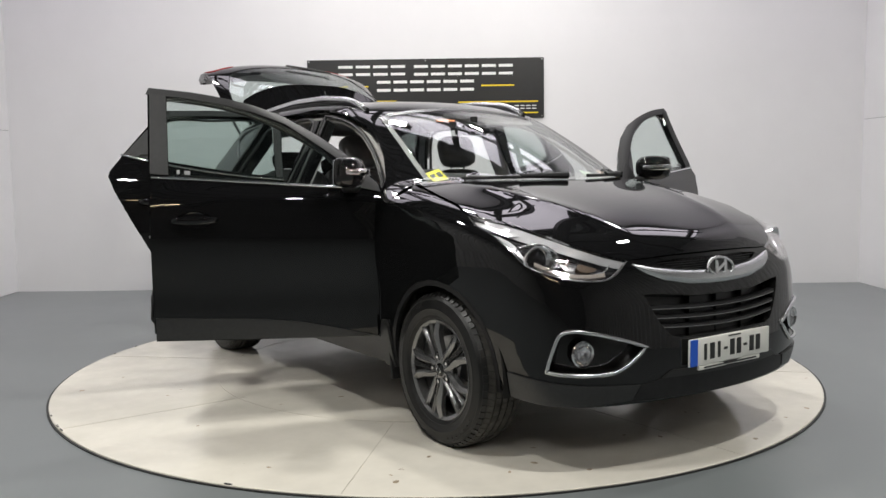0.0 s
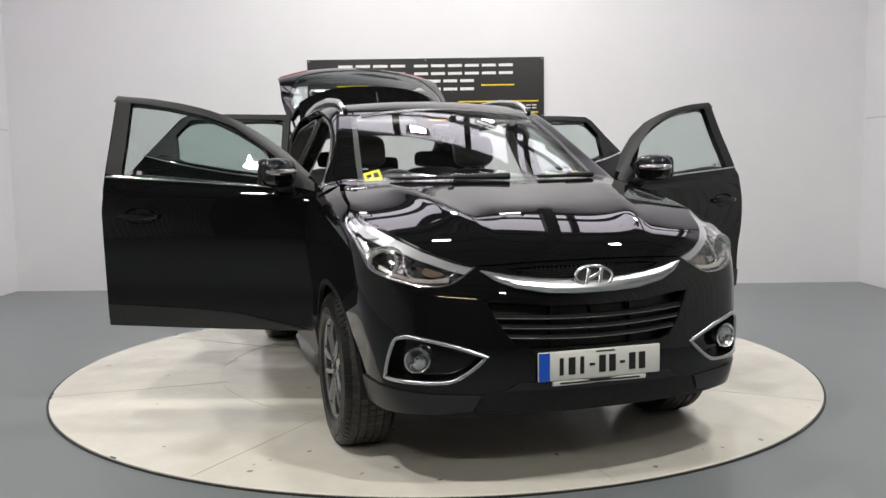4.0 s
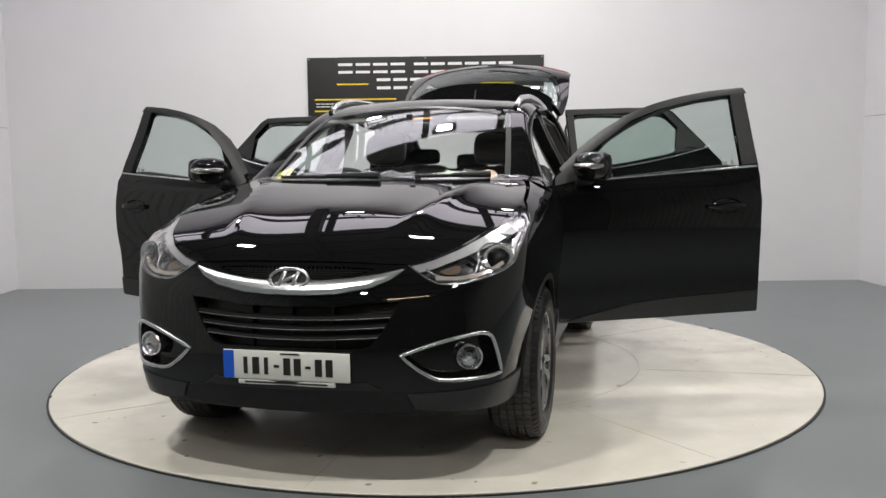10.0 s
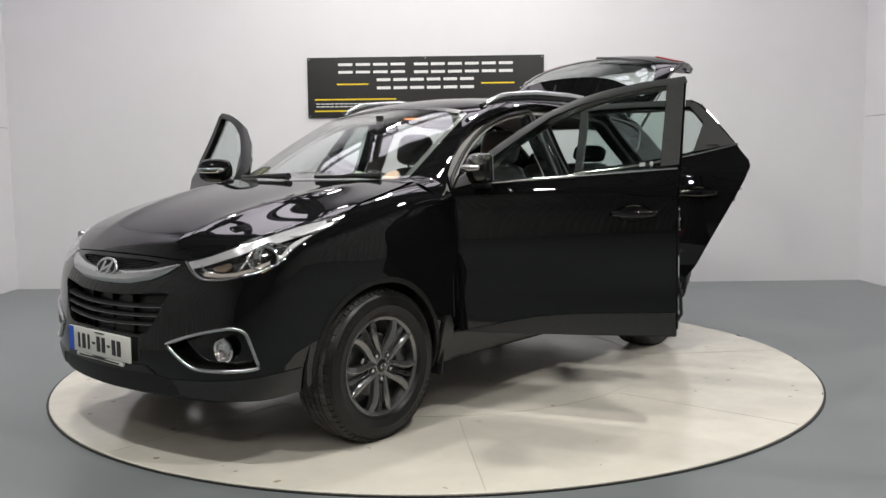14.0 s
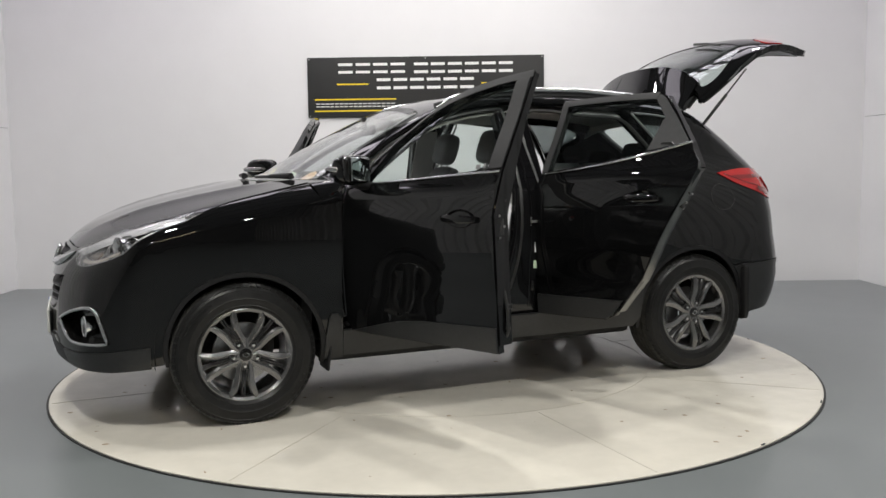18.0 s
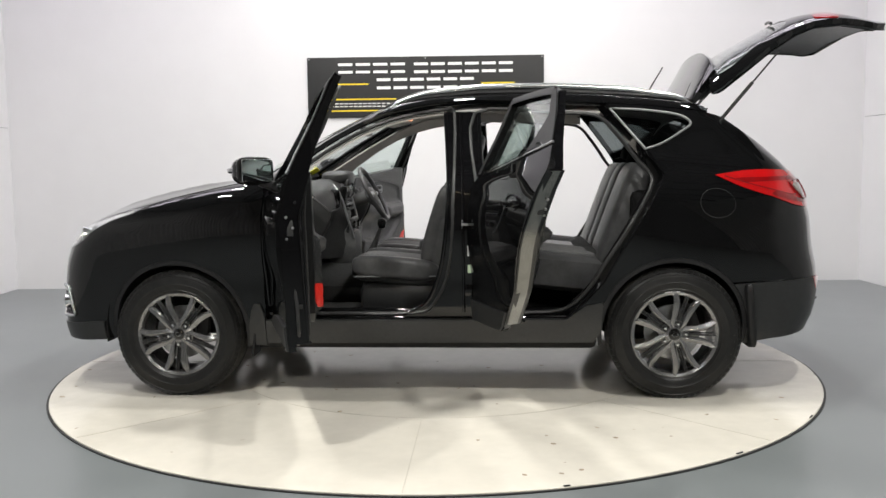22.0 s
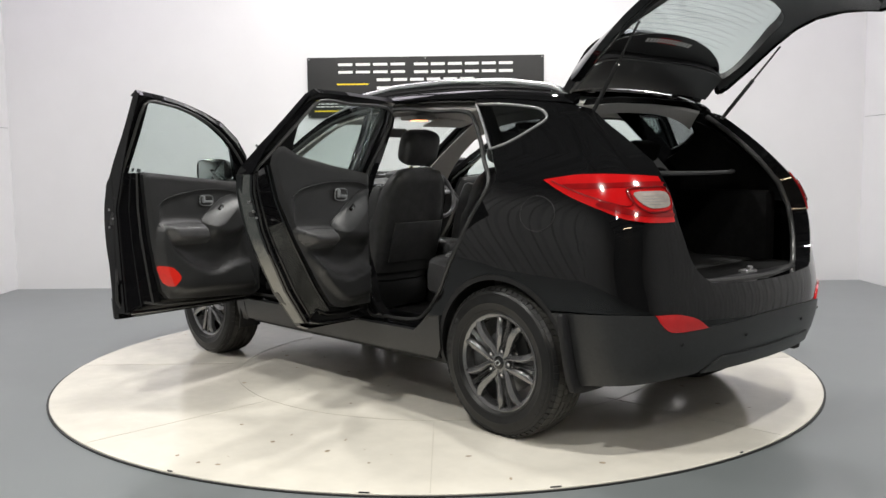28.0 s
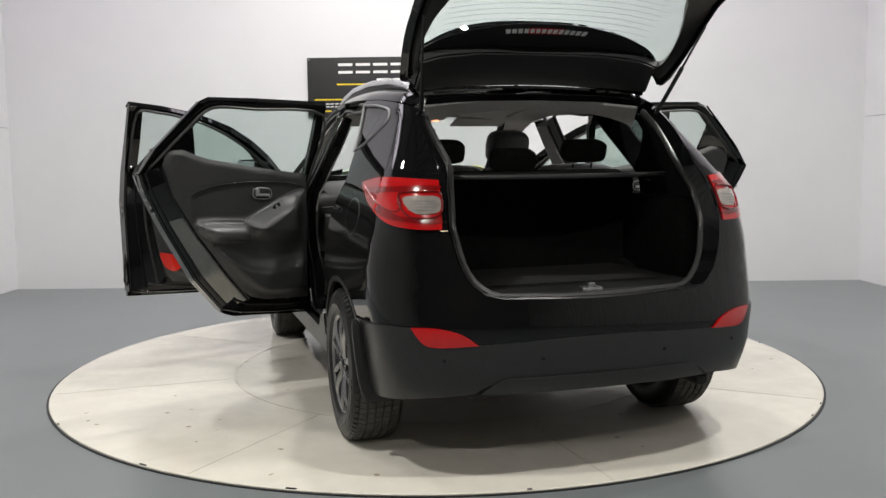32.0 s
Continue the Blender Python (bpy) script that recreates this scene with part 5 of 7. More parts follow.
def trim_inside(door, plan, flip):
    """The lining of a door, moulded over one relief: inset, armrest, grip, pocket, reflector."""
    s = -1 if flip else 1
    face = 0.748
    inset = curve(plan["arc"], 5, False) + [plan["bulge"][3], plan["bulge"][0]] + plan["arm"][:2][::-1]
    lower = curve(plan["lip"], 5, False) + curve(plan["foot"], 5, False)
    mouth = curve(plan["lip"], 5, False)[5:] + plan["bulge"][5:] + plan["arm"][4:7]
    arm, bulge = curve(plan["arm"], 4), curve(plan["bulge"], 4)

    def depth(p):
        p = np.array(p, float)
        h = 0.010 * inside_depth(p, plan["loop"], 0.022)
        h = h - 0.010 * inside_depth(p, inset, 0.022)
        h = h + 0.030 * inside_depth(p, lower, 0.020)
        h = h - 0.014 * inside_depth(p, mouth, 0.05)
        return h + np.maximum(0.062 * inside_depth(p, arm, 0.045), 0.050 * inside_depth(p, bulge, 0.085))

    def moulded(name, loop, mt, lab, lift, th, step, parent=door):
        v, f = fill([loop], step, step * 1.3)
        q = np.array([(p[0], face - 0.02 * (1.18 - p[1]), p[1]) for p in v])
        n = np.array([(0.0, -1.0, 0.0)] * len(q))
        return shell_mesh(name, q, n, f, mt, parent, lab, th, lift, flip, depth(v))

    def on_face(path, lift):
        return [(p[0], s * (face - 0.02 * (1.18 - p[1]) - h - lift), p[1]) for p, h in zip(path, depth(path))]

    moulded("door_lining", plan["loop"], DOOR_PLASTIC, "black grained door lining", 0.0, 0.045, 0.016)
    skin("inset_piping", tube(on_face(curve(plan["arc"], 6, False), 0.001), 0.0026, 6), DOOR_PLASTIC, door, "", 60)
    moulded("armrest", arm, LEATHER, "black padded armrest with a stitched seam", 0.002, 0.006, 0.014)
    skin("armrest_seam", tube(on_face(curve([(p[0] + 0.012, p[1] - 0.012) for p in plan["arm"][:3]], 6, False), 0.002), 0.0022, 6), DOOR_PLASTIC, door, "", 60)
    moulded("pull_handle", curve(plan["grip"], 4), GREY_PLASTIC, "satin grey pull handle sweeping up to the switch", 0.006, 0.012, 0.014)
    skin("pocket_lip", tube(on_face(curve(plan["lip"], 6, False)[4:], -0.004), 0.006, 8), DOOR_PLASTIC, door, "", 60)
    x, z = plan["release"]
    y = face - 0.02 * (1.18 - z)
    part("release_bezel", boxes((x, s * (y - 0.004), z, 0.100, 0.016, 0.056, 0.012, 3)), INK, door, "black release recess")
    v, f = tube([(0.052 * math.copysign(abs(math.cos(b)) ** 0.6, math.cos(b)), 0.0, 0.029 * math.copysign(abs(math.sin(b)) ** 0.6, math.sin(b))) for b in np.linspace(0, 2 * math.pi, 25)[:-1]], 0.003, 6, True)
    skin("bezel_ring", ([(x + q[0], s * (y - 0.012 + q[1]), z + q[2]) for q in v], f), SILVER_PLASTIC, door)
    part("release_lever", boxes((x - 0.028, s * (y - 0.018), z + 0.004, 0.020, 0.012, 0.040, 0.005), (x + 0.008, s * (y - 0.018), z - 0.008, 0.064, 0.010, 0.015, 0.004)), SILVER_PLASTIC, door, "silver release lever")
    x, z = plan["switch"]
    p = on_face([(x, z)], 0.008)[0]
    sw = part("window_switch", box(bmesh.new(), x, p[1], z, 0.046, 0.010, 0.026, 0.004, 2, Matrix.Rotation(radians(-38), 4, "Y")), GLOSS_BLACK, door, "window switch")
    part("switch_key", box(bmesh.new(), x, p[1] - s * 0.005, z, 0.016, 0.006, 0.014, 0.003, 2, Matrix.Rotation(radians(-38), 4, "Y")), SILVER_PLASTIC, sw)
    if plan["reflector"]:
        moulded("red_reflector", curve(plan["reflector"], 4), RED_PLASTIC, "red door edge reflector", 0.003, 0.006, 0.016)


for nm, flip in SIDES:
    s = -1 if flip else 1
    # front door
    door = panel("front_door", [FRONT_DOOR, FRONT_PANE], "side", PAINT, car, "open glossy black front door", 0.032, 0.05, 0.0, flip)
    pane = panel("door_window", [FRONT_PANE], "side", CLEAR, door, "greenish door window", 0.004, 0.06, -0.015, flip)
    pane.visible_shadow = False
    for dx, dz, w, h in ((0.0, 0.0, 0.026, 0.018), (-0.034, 0.001, 0.014, 0.020)):
        panel("glass_mark", [[(-0.125 + dx, 1.195 + dz), (-0.125 + dx + w, 1.195 + dz), (-0.125 + dx + w, 1.195 + dz + h), (-0.125 + dx, 1.195 + dz + h)]], "side", GREY_TRIM, pane, "", 0.001, 0.03, -0.013, flip)
    frame_top = DOOR_TOP[1:]
    strip("window_frame", side_points(frame_top) , side_points([(p[0] - 0.012 - 0.02 * (p[0] > 0.4), p[1] - 0.030) for p in frame_top]), TRIM_BLACK, door, "matte black window frame", 0.004, 60, 1, 0.004, flip)
    strip("window_frame", side_points([(-0.285, 1.582), (-0.275, 1.19)]), side_points([(-0.209, 1.549), (-0.195, 1.185)]), TRIM_BLACK, door, "", 0.004, 16, 2, 0.004, flip)
    edge_tube("belt_strip", [(0.665 - 0.935 * i / 16, 1.142 + 0.032 * i / 16) for i in range(17)], "side", 0.006, CHROME, door, "bright belt strip", 0.004, flip)
    panel("door_cladding", [[(-0.246, 0.432), (0.2, 0.428), (0.5, 0.428), (0.76, 0.431), (0.68, 0.448), (0.55, 0.477), (0.40, 0.506), (0.20, 0.523), (-0.250, 0.535)]], "side", CLADDING, door, "satin black lower door cladding", 0.012, 0.06, 0.010, flip)
    handle(door, -0.080, 0.985, flip)
    trim_inside(door, FRONT_LINING, flip)
    edge_tube("door_edge_seal", curve([(0.785, 0.49), (0.795, 0.8), (0.785, 1.06), (0.76, 1.13)] + [(p[0] - 0.01, p[1] - 0.016) for p in DOOR_TOP[1:-1]] + [(-0.245, 1.54), (-0.250, 1.2), (-0.243, 0.8), (-0.232, 0.46), (0.3, 0.45), (0.7, 0.45)], 4), "side", 0.008, RUBBER, door, "", -0.050, flip, True, 6)
    p = side_points([(-0.26, 0.90)])[0]
    part("door_latch", boxes((-0.268, s * (p[1] - 0.058), 0.95, 0.008, 0.030, 0.070, 0.004)), RUBBER, door, "black door latch")
    for dz in (-0.045, 0.0, 0.045):
        part("latch_screw", boxes((-0.274, s * (p[1] - (0.044 if dz else 0.070)), 0.95 + dz, 0.006, 0.011, 0.011, 0.003)), STEEL, door)
    q = side_points([(-0.250, 0.46), (-0.259, 0.70), (-0.270, 1.0), (-0.277, 1.18), (-0.282, 1.38), (-0.287, 1.575)])
    d = np.array((0.080, 0.082, 0.085, 0.080, 0.045, 0.036))
    deep = np.stack([0.06 * d, -d, 0 * d], 1)
    strip("door_end", q + (0.000, -0.006, 0), q + deep, JAMB, door, "glossy black door end face", 0.006, 40, 2, 0, flip, False)
    rim = resample((q + deep + (0, -0.001, 0))[:4], 30)
    edge = resample(np.array([(-0.03, 0.765, 0.51), (-0.075, 0.765, 0.68), (-0.112, 0.768, 0.845), (-0.132, 0.770, 1.03), (-0.145, 0.775, 1.185)]), 30)
    strip("door_flange", rim, rim + (edge - rim) * 0.42, JAMB, door, "glossy black stepped door edge", 0.005, 30, 2, 0, flip, False)
    strip("door_flange", rim + (edge - rim) * 0.42, edge, JAMB, door, "", 0.005, 30, 2, 0, flip, False)
    for k in (0.03, 0.42, 0.74):
        skin("flange_bead", tube([tuple(p) for p in (rim + (edge - rim) * k + (0, -0.003, 0)) * (1, s, 1)], 0.007, 7), JAMB if k < 0.5 else RUBBER, door, "", 60)
    under = np.array([(-0.235, 0.785, 0.455), (-0.02, 0.785, 0.452), (0.3, 0.785, 0.447), (0.70, 0.785, 0.445)])
    over = np.array([(-0.05, 0.765, 0.56), (0.0, 0.765, 0.518), (0.3, 0.765, 0.497), (0.70, 0.765, 0.48)])
    strip("door_flange", under, over, JAMB, door, "", 0.005, 30, 3, 0, flip, False)
    for k in (0.05, 0.5):
        skin("flange_bead", tube([tuple(p) for p in resample((under + (over - under) * k + (0, -0.003, 0)) * (1, s, 1), 24)], 0.007, 7), JAMB if k < 0.3 else RUBBER, door, "", 60)
    for k in (0.35,):
        skin("end_bead", tube([tuple(p) for p in resample((q[:5] + deep[:5] * k + (-0.001, 0, 0)) * (1, s, 1), 30)], 0.0055, 6), JAMB, door, "", 60)
    for z in (0.62, 1.06):
        w = side_points([(-0.266, z)])[0]
        part("end_plug", boxes((-0.273, s * (w[1] - 0.062), z, 0.004, 0.020, 0.020, 0.002)), INK, door)
    # mirror
    c = Vector((0.612, s * 0.955, 1.216))
    tw = Matrix.Rotation(radians(s * 22), 4, "Z")
    back = tw @ Vector((-1.0, 0.0, 0.0))
    part("mirror_housing", pillow(c.x + 0.01, c.y, c.z, 0.130, 0.212, 0.146, 0.74, tw), PAINT, door, "glossy black door mirror", 60)
    part("mirror_foot", box(bmesh.new(), 0.640, s * 0.868, 1.142, 0.085, 0.12, 0.045, 0.018, 3, Matrix.Rotation(radians(s * 18), 4, "X")), TRIM_BLACK, door)
    g = c + back * 0.052
    part("mirror_glass", box(bmesh.new(), g.x, g.y, c.z + 0.001, 0.006, 0.160, 0.110, 0.0028, 2, tw), MIRROR, door, "mirror glass", 60)
    g = c + back * 0.028
    part("mirror_frame", pillow(g.x, g.y, c.z + 0.001, 0.048, 0.198, 0.136, 0.46, tw), GLOSS_BLACK, door, "", 60)
    g = c - back * 0.036
    part("mirror_indicator", pillow(g.x, g.y + s * 0.020, c.z + 0.004, 0.112, 0.178, 0.038, 0.6, tw), LAMP_BOWL, door, "clear silvery mirror indicator", 60)
    panel("mirror_sail", [[(0.785, 1.125), (0.775, 1.165), (0.735, 1.195), (0.655, 1.250), (0.645, 1.152)]], "side", TRIM_BLACK, door, "", 0.02, 0.05, 0.006, flip)
    door.matrix_basis = swing(0.7985, 0.867, 71.3 if not flip else 70.7, -0.0135, -0.028, flip)
    if flip:
        door.matrix_basis = Matrix.Translation((0.012, 0.012, 0.0)) @ door.matrix_basis
    # rear door
    door = panel("rear_door", [REAR_DOOR, REAR_PANE], "side", PAINT, car, "open glossy black rear door", 0.032, 0.05, 0.0, flip)
    pane = panel("door_window", [REAR_PANE], "side", CLEAR, door, "greenish rear door window", 0.004, 0.06, -0.015, flip)
    pane.visible_shadow = False
    rt = [(-0.303, 1.580), (-0.45, 1.576), (-0.7, 1.569), (-0.94, 1.556)]
    strip("window_frame", side_points(rt), side_points([(-0.345, 1.546), (-0.45, 1.546), (-0.7, 1.539), (-0.93, 1.523)]), TRIM_BLACK, door, "matte black window frame", 0.004, 40, 1, 0.004, flip)
    strip("window_frame", side_points([(-0.303, 1.578), (-0.290, 1.19)]), side_points([(-0.345, 1.545), (-0.330, 1.19)]), TRIM_BLACK, door, "", 0.004, 16, 2, 0.004, flip)
    panel("rear_sail", [[(-0.93, 1.523), (-0.945, 1.548), (-0.983, 1.524), (-1.075, 1.415), (-1.175, 1.29), (-0.957, 1.262), (-1.006, 1.425)]], "side", TRIM_BLACK, door, "matte black corner panel", 0.004, 0.05, 0.004, flip)
    edge_tube("belt_strip", [(-0.29 - 0.90 * i / 16, 1.180 + 0.025 * i / 16 + 0.085 * (i / 16) ** 2) for i in range(17)], "side", 0.006, CHROME, door, "bright belt strip", 0.004, flip)
    panel("door_cladding", [[(-0.264, 0.43), (-0.5, 0.43), (-0.73, 0.431), (-0.775, 0.455), (-0.84, 0.528), (-0.268, 0.534)]], "side", CLADDING, door, "satin black lower door cladding", 0.012, 0.06, 0.010, flip)
    handle(door, -0.985, 1.035, flip)
    trim_inside(door, REAR_LINING, flip)
    edge_tube("door_edge_seal", curve([(-0.315, 1.53), (-0.7, 1.535), (-0.93, 1.525), (-1.04, 1.42), (-1.15, 1.28), (-1.205, 1.17), (-1.08, 0.915), (-0.99, 0.76), (-0.90, 0.62), (-0.82, 0.53), (-0.72, 0.455), (-0.4, 0.45), (-0.30, 0.455), (-0.305, 0.8), (-0.31, 1.2)], 4), "side", 0.008, RUBBER, door, "", -0.050, flip, True, 6)
    q = side_points([(-0.80, 0.47), (-0.95, 0.635), (-1.068, 0.835), (-1.12, 0.92), (-1.215, 1.09), (-1.245, 1.165), (-1.18, 1.285), (-1.08, 1.415), (-0.99, 1.53)])
    d = np.array((0.070, 0.080, 0.085, 0.085, 0.085, 0.080, 0.05, 0.04, 0.036))
    deep = np.stack([0.07 * d, -d, 0.02 * d], 1)
    strip("door_end", q[5:] + (0.000, -0.006, 0), q[5:] + deep[5:], JAMB, door, "glossy black door end face", 0.006, 60, 2, 0, flip, False)
    # the wide middle strip carries the painted grey reflection
    for u0, u1, mt, lb in ((0.07, 0.16, JAMB, ""), (0.16, 0.86, SHUT_SHEEN, "lower black door end, its reflection painted in as grey"), (0.86, 1.0, JAMB, "")):
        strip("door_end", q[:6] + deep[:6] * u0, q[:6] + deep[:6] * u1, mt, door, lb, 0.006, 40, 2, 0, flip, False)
    rim = resample((q + deep + (0, -0.001, 0))[:6], 40)
    edge = resample(np.array([(-0.66, 0.762, 0.532), (-0.771, 0.765, 0.653), (-0.938, 0.765, 0.864), (-1.066, 0.768, 1.06), (-1.12, 0.772, 1.214)]), 40)
    # the lower band of the flange has the same reflection painted in
    for u0, u1, i0, i1, mt, lb in ((0.0, 0.22, 0, 40, JAMB, "glossy black stepped door edge"), (0.22, 0.88, 0, 27, SHUT_SHEEN, "band of the black door shut with a reflection painted in grey"), (0.22, 0.88, 26, 40, JAMB, ""), (0.88, 1.0, 0, 40, JAMB, "")):
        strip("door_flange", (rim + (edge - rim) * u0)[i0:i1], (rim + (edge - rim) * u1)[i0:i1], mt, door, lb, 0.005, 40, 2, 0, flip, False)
    for k in (0.03, 0.22, 0.90):
        skin("flange_bead", tube([tuple(p) for p in (rim + (edge - rim) * k + (0, -0.003, 0)) * (1, s, 1)], 0.0075, 7), JAMB, door, "", 60)
    under = np.array([(-0.80, 0.785, 0.475), (-0.70, 0.785, 0.455), (-0.5, 0.785, 0.45), (-0.30, 0.785, 0.455)])
    over = np.array([(-0.70, 0.765, 0.585), (-0.645, 0.765, 0.548), (-0.5, 0.765, 0.535), (-0.32, 0.765, 0.538)])
    strip("door_flange", under, over, JAMB, door, "", 0.005, 30, 3, 0, flip, False)
    for k in (0.05, 0.5):
        skin("flange_bead", tube([tuple(p) for p in resample((under + (over - under) * k + (0, -0.003, 0)) * (1, s, 1), 24)], 0.007, 7), JAMB, door, "", 60)
    p = side_points([(-1.17, 1.0)])[0]
    part("door_latch", boxes((-1.163, s * (p[1] - 0.062), 1.015, 0.012, 0.030, 0.070, 0.004)), RUBBER, door, "black door latch")
    for dx, dz in ((-0.030, 0.030), (0.0, -0.010), (0.020, -0.036)):
        part("latch_screw", boxes((-1.168 + dx, s * (p[1] - 0.080), 1.015 + dz, 0.016, 0.011, 0.011, 0.003)), STEEL, door)
    for k in (0.16, 0.86):
        skin("end_bead", tube([tuple(p) for p in resample((q[:7] + deep[:7] * k + (-0.001, 0, 0)) * (1, s, 1), 40)], 0.0055, 6), JAMB, door, "", 60)
    door.matrix_basis = swing(-0.283, 0.872, 72.0, -0.030, -0.0295, flip)

# ---- tailgate ----
def whole(half):
    """A half outline from the centre line and back to it, closed by its mirror image."""
    return list(half) + [(-2 * MID - p[0], p[1]) for p in reversed(half[1:-1])]


gate_half = [(-MID, 1.556), (-2.2, 1.553), (-1.95, 1.545), (-1.75, 1.530), (-1.60, 1.512), (-1.535, 1.500), (-1.515, 1.482), (-1.55, 1.450), (-1.66, 1.382), (-1.775, 1.302), (-1.855, 1.22), (-1.90, 1.13), (-1.94, 1.0), (-1.975, 0.87), (-1.990, 0.80), (-2.03, 0.750), (-2.13, 0.735), (-2.336, 0.730), (-MID, 0.728)]
GLASS_TOP = [(-MID, 1.532), (-2.2, 1.529), (-1.95, 1.520), (-1.75, 1.508), (-1.665, 1.496)]
glass_loop = curve(whole(GLASS_TOP + [(-1.648, 1.480), (-1.69, 1.435), (-1.80, 1.365), (-1.90, 1.298), (-1.955, 1.25), (-2.03, 1.217), (-2.2, 1.197), (-MID, 1.190)]), 3)
lining_loop = whole([(-MID, 1.546), (-2.2, 1.543), (-1.95, 1.535), (-1.75, 1.522), (-1.60, 1.505), (-1.555, 1.486), (-1.585, 1.452), (-1.69, 1.383), (-1.80, 1.308), (-1.885, 1.22), (-1.93, 1.13), (-1.965, 1.0), (-2.0, 0.87), (-2.025, 0.80), (-2.09, 0.768), (-2.3, 0.758), (-MID, 0.756)])
gate_loop = whole(gate_half)
gate = panel("tailgate", [gate_loop, glass_loop], "side", PAINT, car, "glossy black tailgate standing open", 0.03, 0.06)
pane = panel("rear_window", [glass_loop], "side", CLEAR, gate, "heated rear window", 0.004, 0.06, -0.003)
pane.visible_shadow = False
panel("gate_lining", [lining_loop, glass_loop], "side", DOOR_PLASTIC, gate, "black grained tailgate lining", 0.008, 0.05, -0.042)
g_in, g_out = on_shell(glass_loop + glass_loop[:1], "side", -0.052)[0], on_shell(glass_loop + glass_loop[:1], "side", -0.006)[0]
strip("window_reveal", g_in, g_out, TRIM_BLACK, gate, "black reveal round the rear window", 0.004, 140, 2, 0, False, False)
l_in, l_out = on_shell(lining_loop + lining_loop[:1], "side", -0.050)[0], on_shell(lining_loop + lining_loop[:1], "side", -0.028)[0]
strip("lining_edge", l_in, l_out, TRIM_BLACK, gate, "", 0.004, 160, 1, 0, False, False)
seal = [tuple(p) for p in resample(on_shell([(p[0], p[1]) for p in gate_loop + gate_loop[:1]], "side", -0.033)[0], 120)]
skin("gate_edge_bead", tube(seal, 0.006, 6), JAMB, gate)
head = GLASS_TOP[::-1] + [(-2 * MID - p[0], p[1]) for p in GLASS_TOP[1:]]
near = top_points([(-1.445 + 0.02 * (y / 0.57) ** 2, y) for y in np.linspace(0.56, -0.56, 31)]) + (0, 0, -0.055)
strip("gate_header_lining", on_shell(head, "side", -0.054)[0], near, DOOR_PLASTIC, gate, "black lining over the rear window", 0.010, 40, 3, 0, False, False)
frit = GLASS_TOP[::-1] + [(-2 * MID - p[0], p[1]) for p in GLASS_TOP[1:]] + [(-2 * MID - p[0], p[1]) for p in [(-1.665, 1.493), (-1.75, 1.484), (-1.95, 1.468), (-2.2, 1.458)]] + [(-MID, 1.456), (-2.2, 1.458), (-1.95, 1.468), (-1.75, 1.484), (-1.665, 1.493)]
panel("glass_border", [[(p[0], p[1] - 0.001) for p in frit]], "side", INK, gate, "black printed glass border", 0.0015, 0.05, -0.0085)
for i in range(13):
    z = 1.225 + 0.0215 * i
    w = 0.40 + 0.020 * i
    e = [(-MID + w * (j / 12 - 1), z - 0.012 * (j / 12 - 1) ** 2) for j in range(25)]
    edge_tube("heater_wire", e, "side", 0.0006, TRIM_BLACK, gate, "", -0.008, False, False, 4)
for i in range(14):
    y = -0.30 + 0.0430 * i
    panel("lettering_bar", [[(-MID + y, 1.474), (-MID + y + 0.031, 1.474), (-MID + y + 0.031, 1.488), (-MID + y, 1.488)]], "side", WHITE_INK, gate, "", 0.001, 0.05, -0.0116)
panel("brake_light", [[(-MID - 0.13, 1.471), (-MID + 0.13, 1.471), (-MID + 0.13, 1.491), (-MID - 0.13, 1.491)]], "side", RED_LENS, gate, "red high brake light", 0.0008, 0.05, -0.0106)
front = top_points([(-1.436 + 0.03 * (y / 0.57) ** 2, y) for y in np.linspace(-0.575, 0.575, 31)])
back = np.array([(-1.72 + 0.12 * (abs(y) / 0.57) ** 3, y * 0.98, 1.560 - 0.09 * y * y - 0.02 * (abs(y) / 0.57) ** 6) for y in np.linspace(-0.575, 0.575, 31)])
strip("spoiler", front, back, PAINT, gate, "glossy black roof spoiler", 0.035, 50, 5, 0, False, False)
for sgn in (1, -1):
    red = [(-1.955, 1.115), (-1.955, 1.012), (-2.07, 1.02), (-2.12, 1.06), (-2.08, 1.10)]
    if sgn < 0:
        red = [(-2 * MID - p[0], p[1]) for p in red]
    panel("gate_lamp", [curve(red)], "side", RED_LENS, gate, "red inner tail lamp", 0.02, 0.04, 0.004)
    part("gate_hinge", boxes((-1.45, sgn * 0.36, 1.565, 0.10, 0.045, 0.02, 0.006)), JAMB, gate, "black gate hinge arm")
wiper = on_shell([(-MID - 0.02, 1.20), (-MID + 0.15, 1.225), (-MID + 0.33, 1.25)], "side", 0.02)[0]
skin("rear_wiper", tube([tuple(p) for p in wiper], 0.009, 6), INK, gate, "black rear wiper")
H = Matrix.Translation((-1.42, 0, 1.60))
gate.matrix_basis = H @ Matrix.Rotation(radians(69.5), 4, "Y") @ H.inverted()
for sgn in (1, -1):
    a, b = Vector((-1.608, sgn * 0.562, 1.462)), Vector((-1.89, sgn * 0.628, 1.815))
    m = a.lerp(b, 0.55)
    st = skin("gas_strut", tube([tuple(a), tuple(m)], 0.010, 8), INK, car, "black tailgate gas strut")
    skin("strut_rod", tube([tuple(m), tuple(b)], 0.005, 8), INK, st, "thin strut rod")
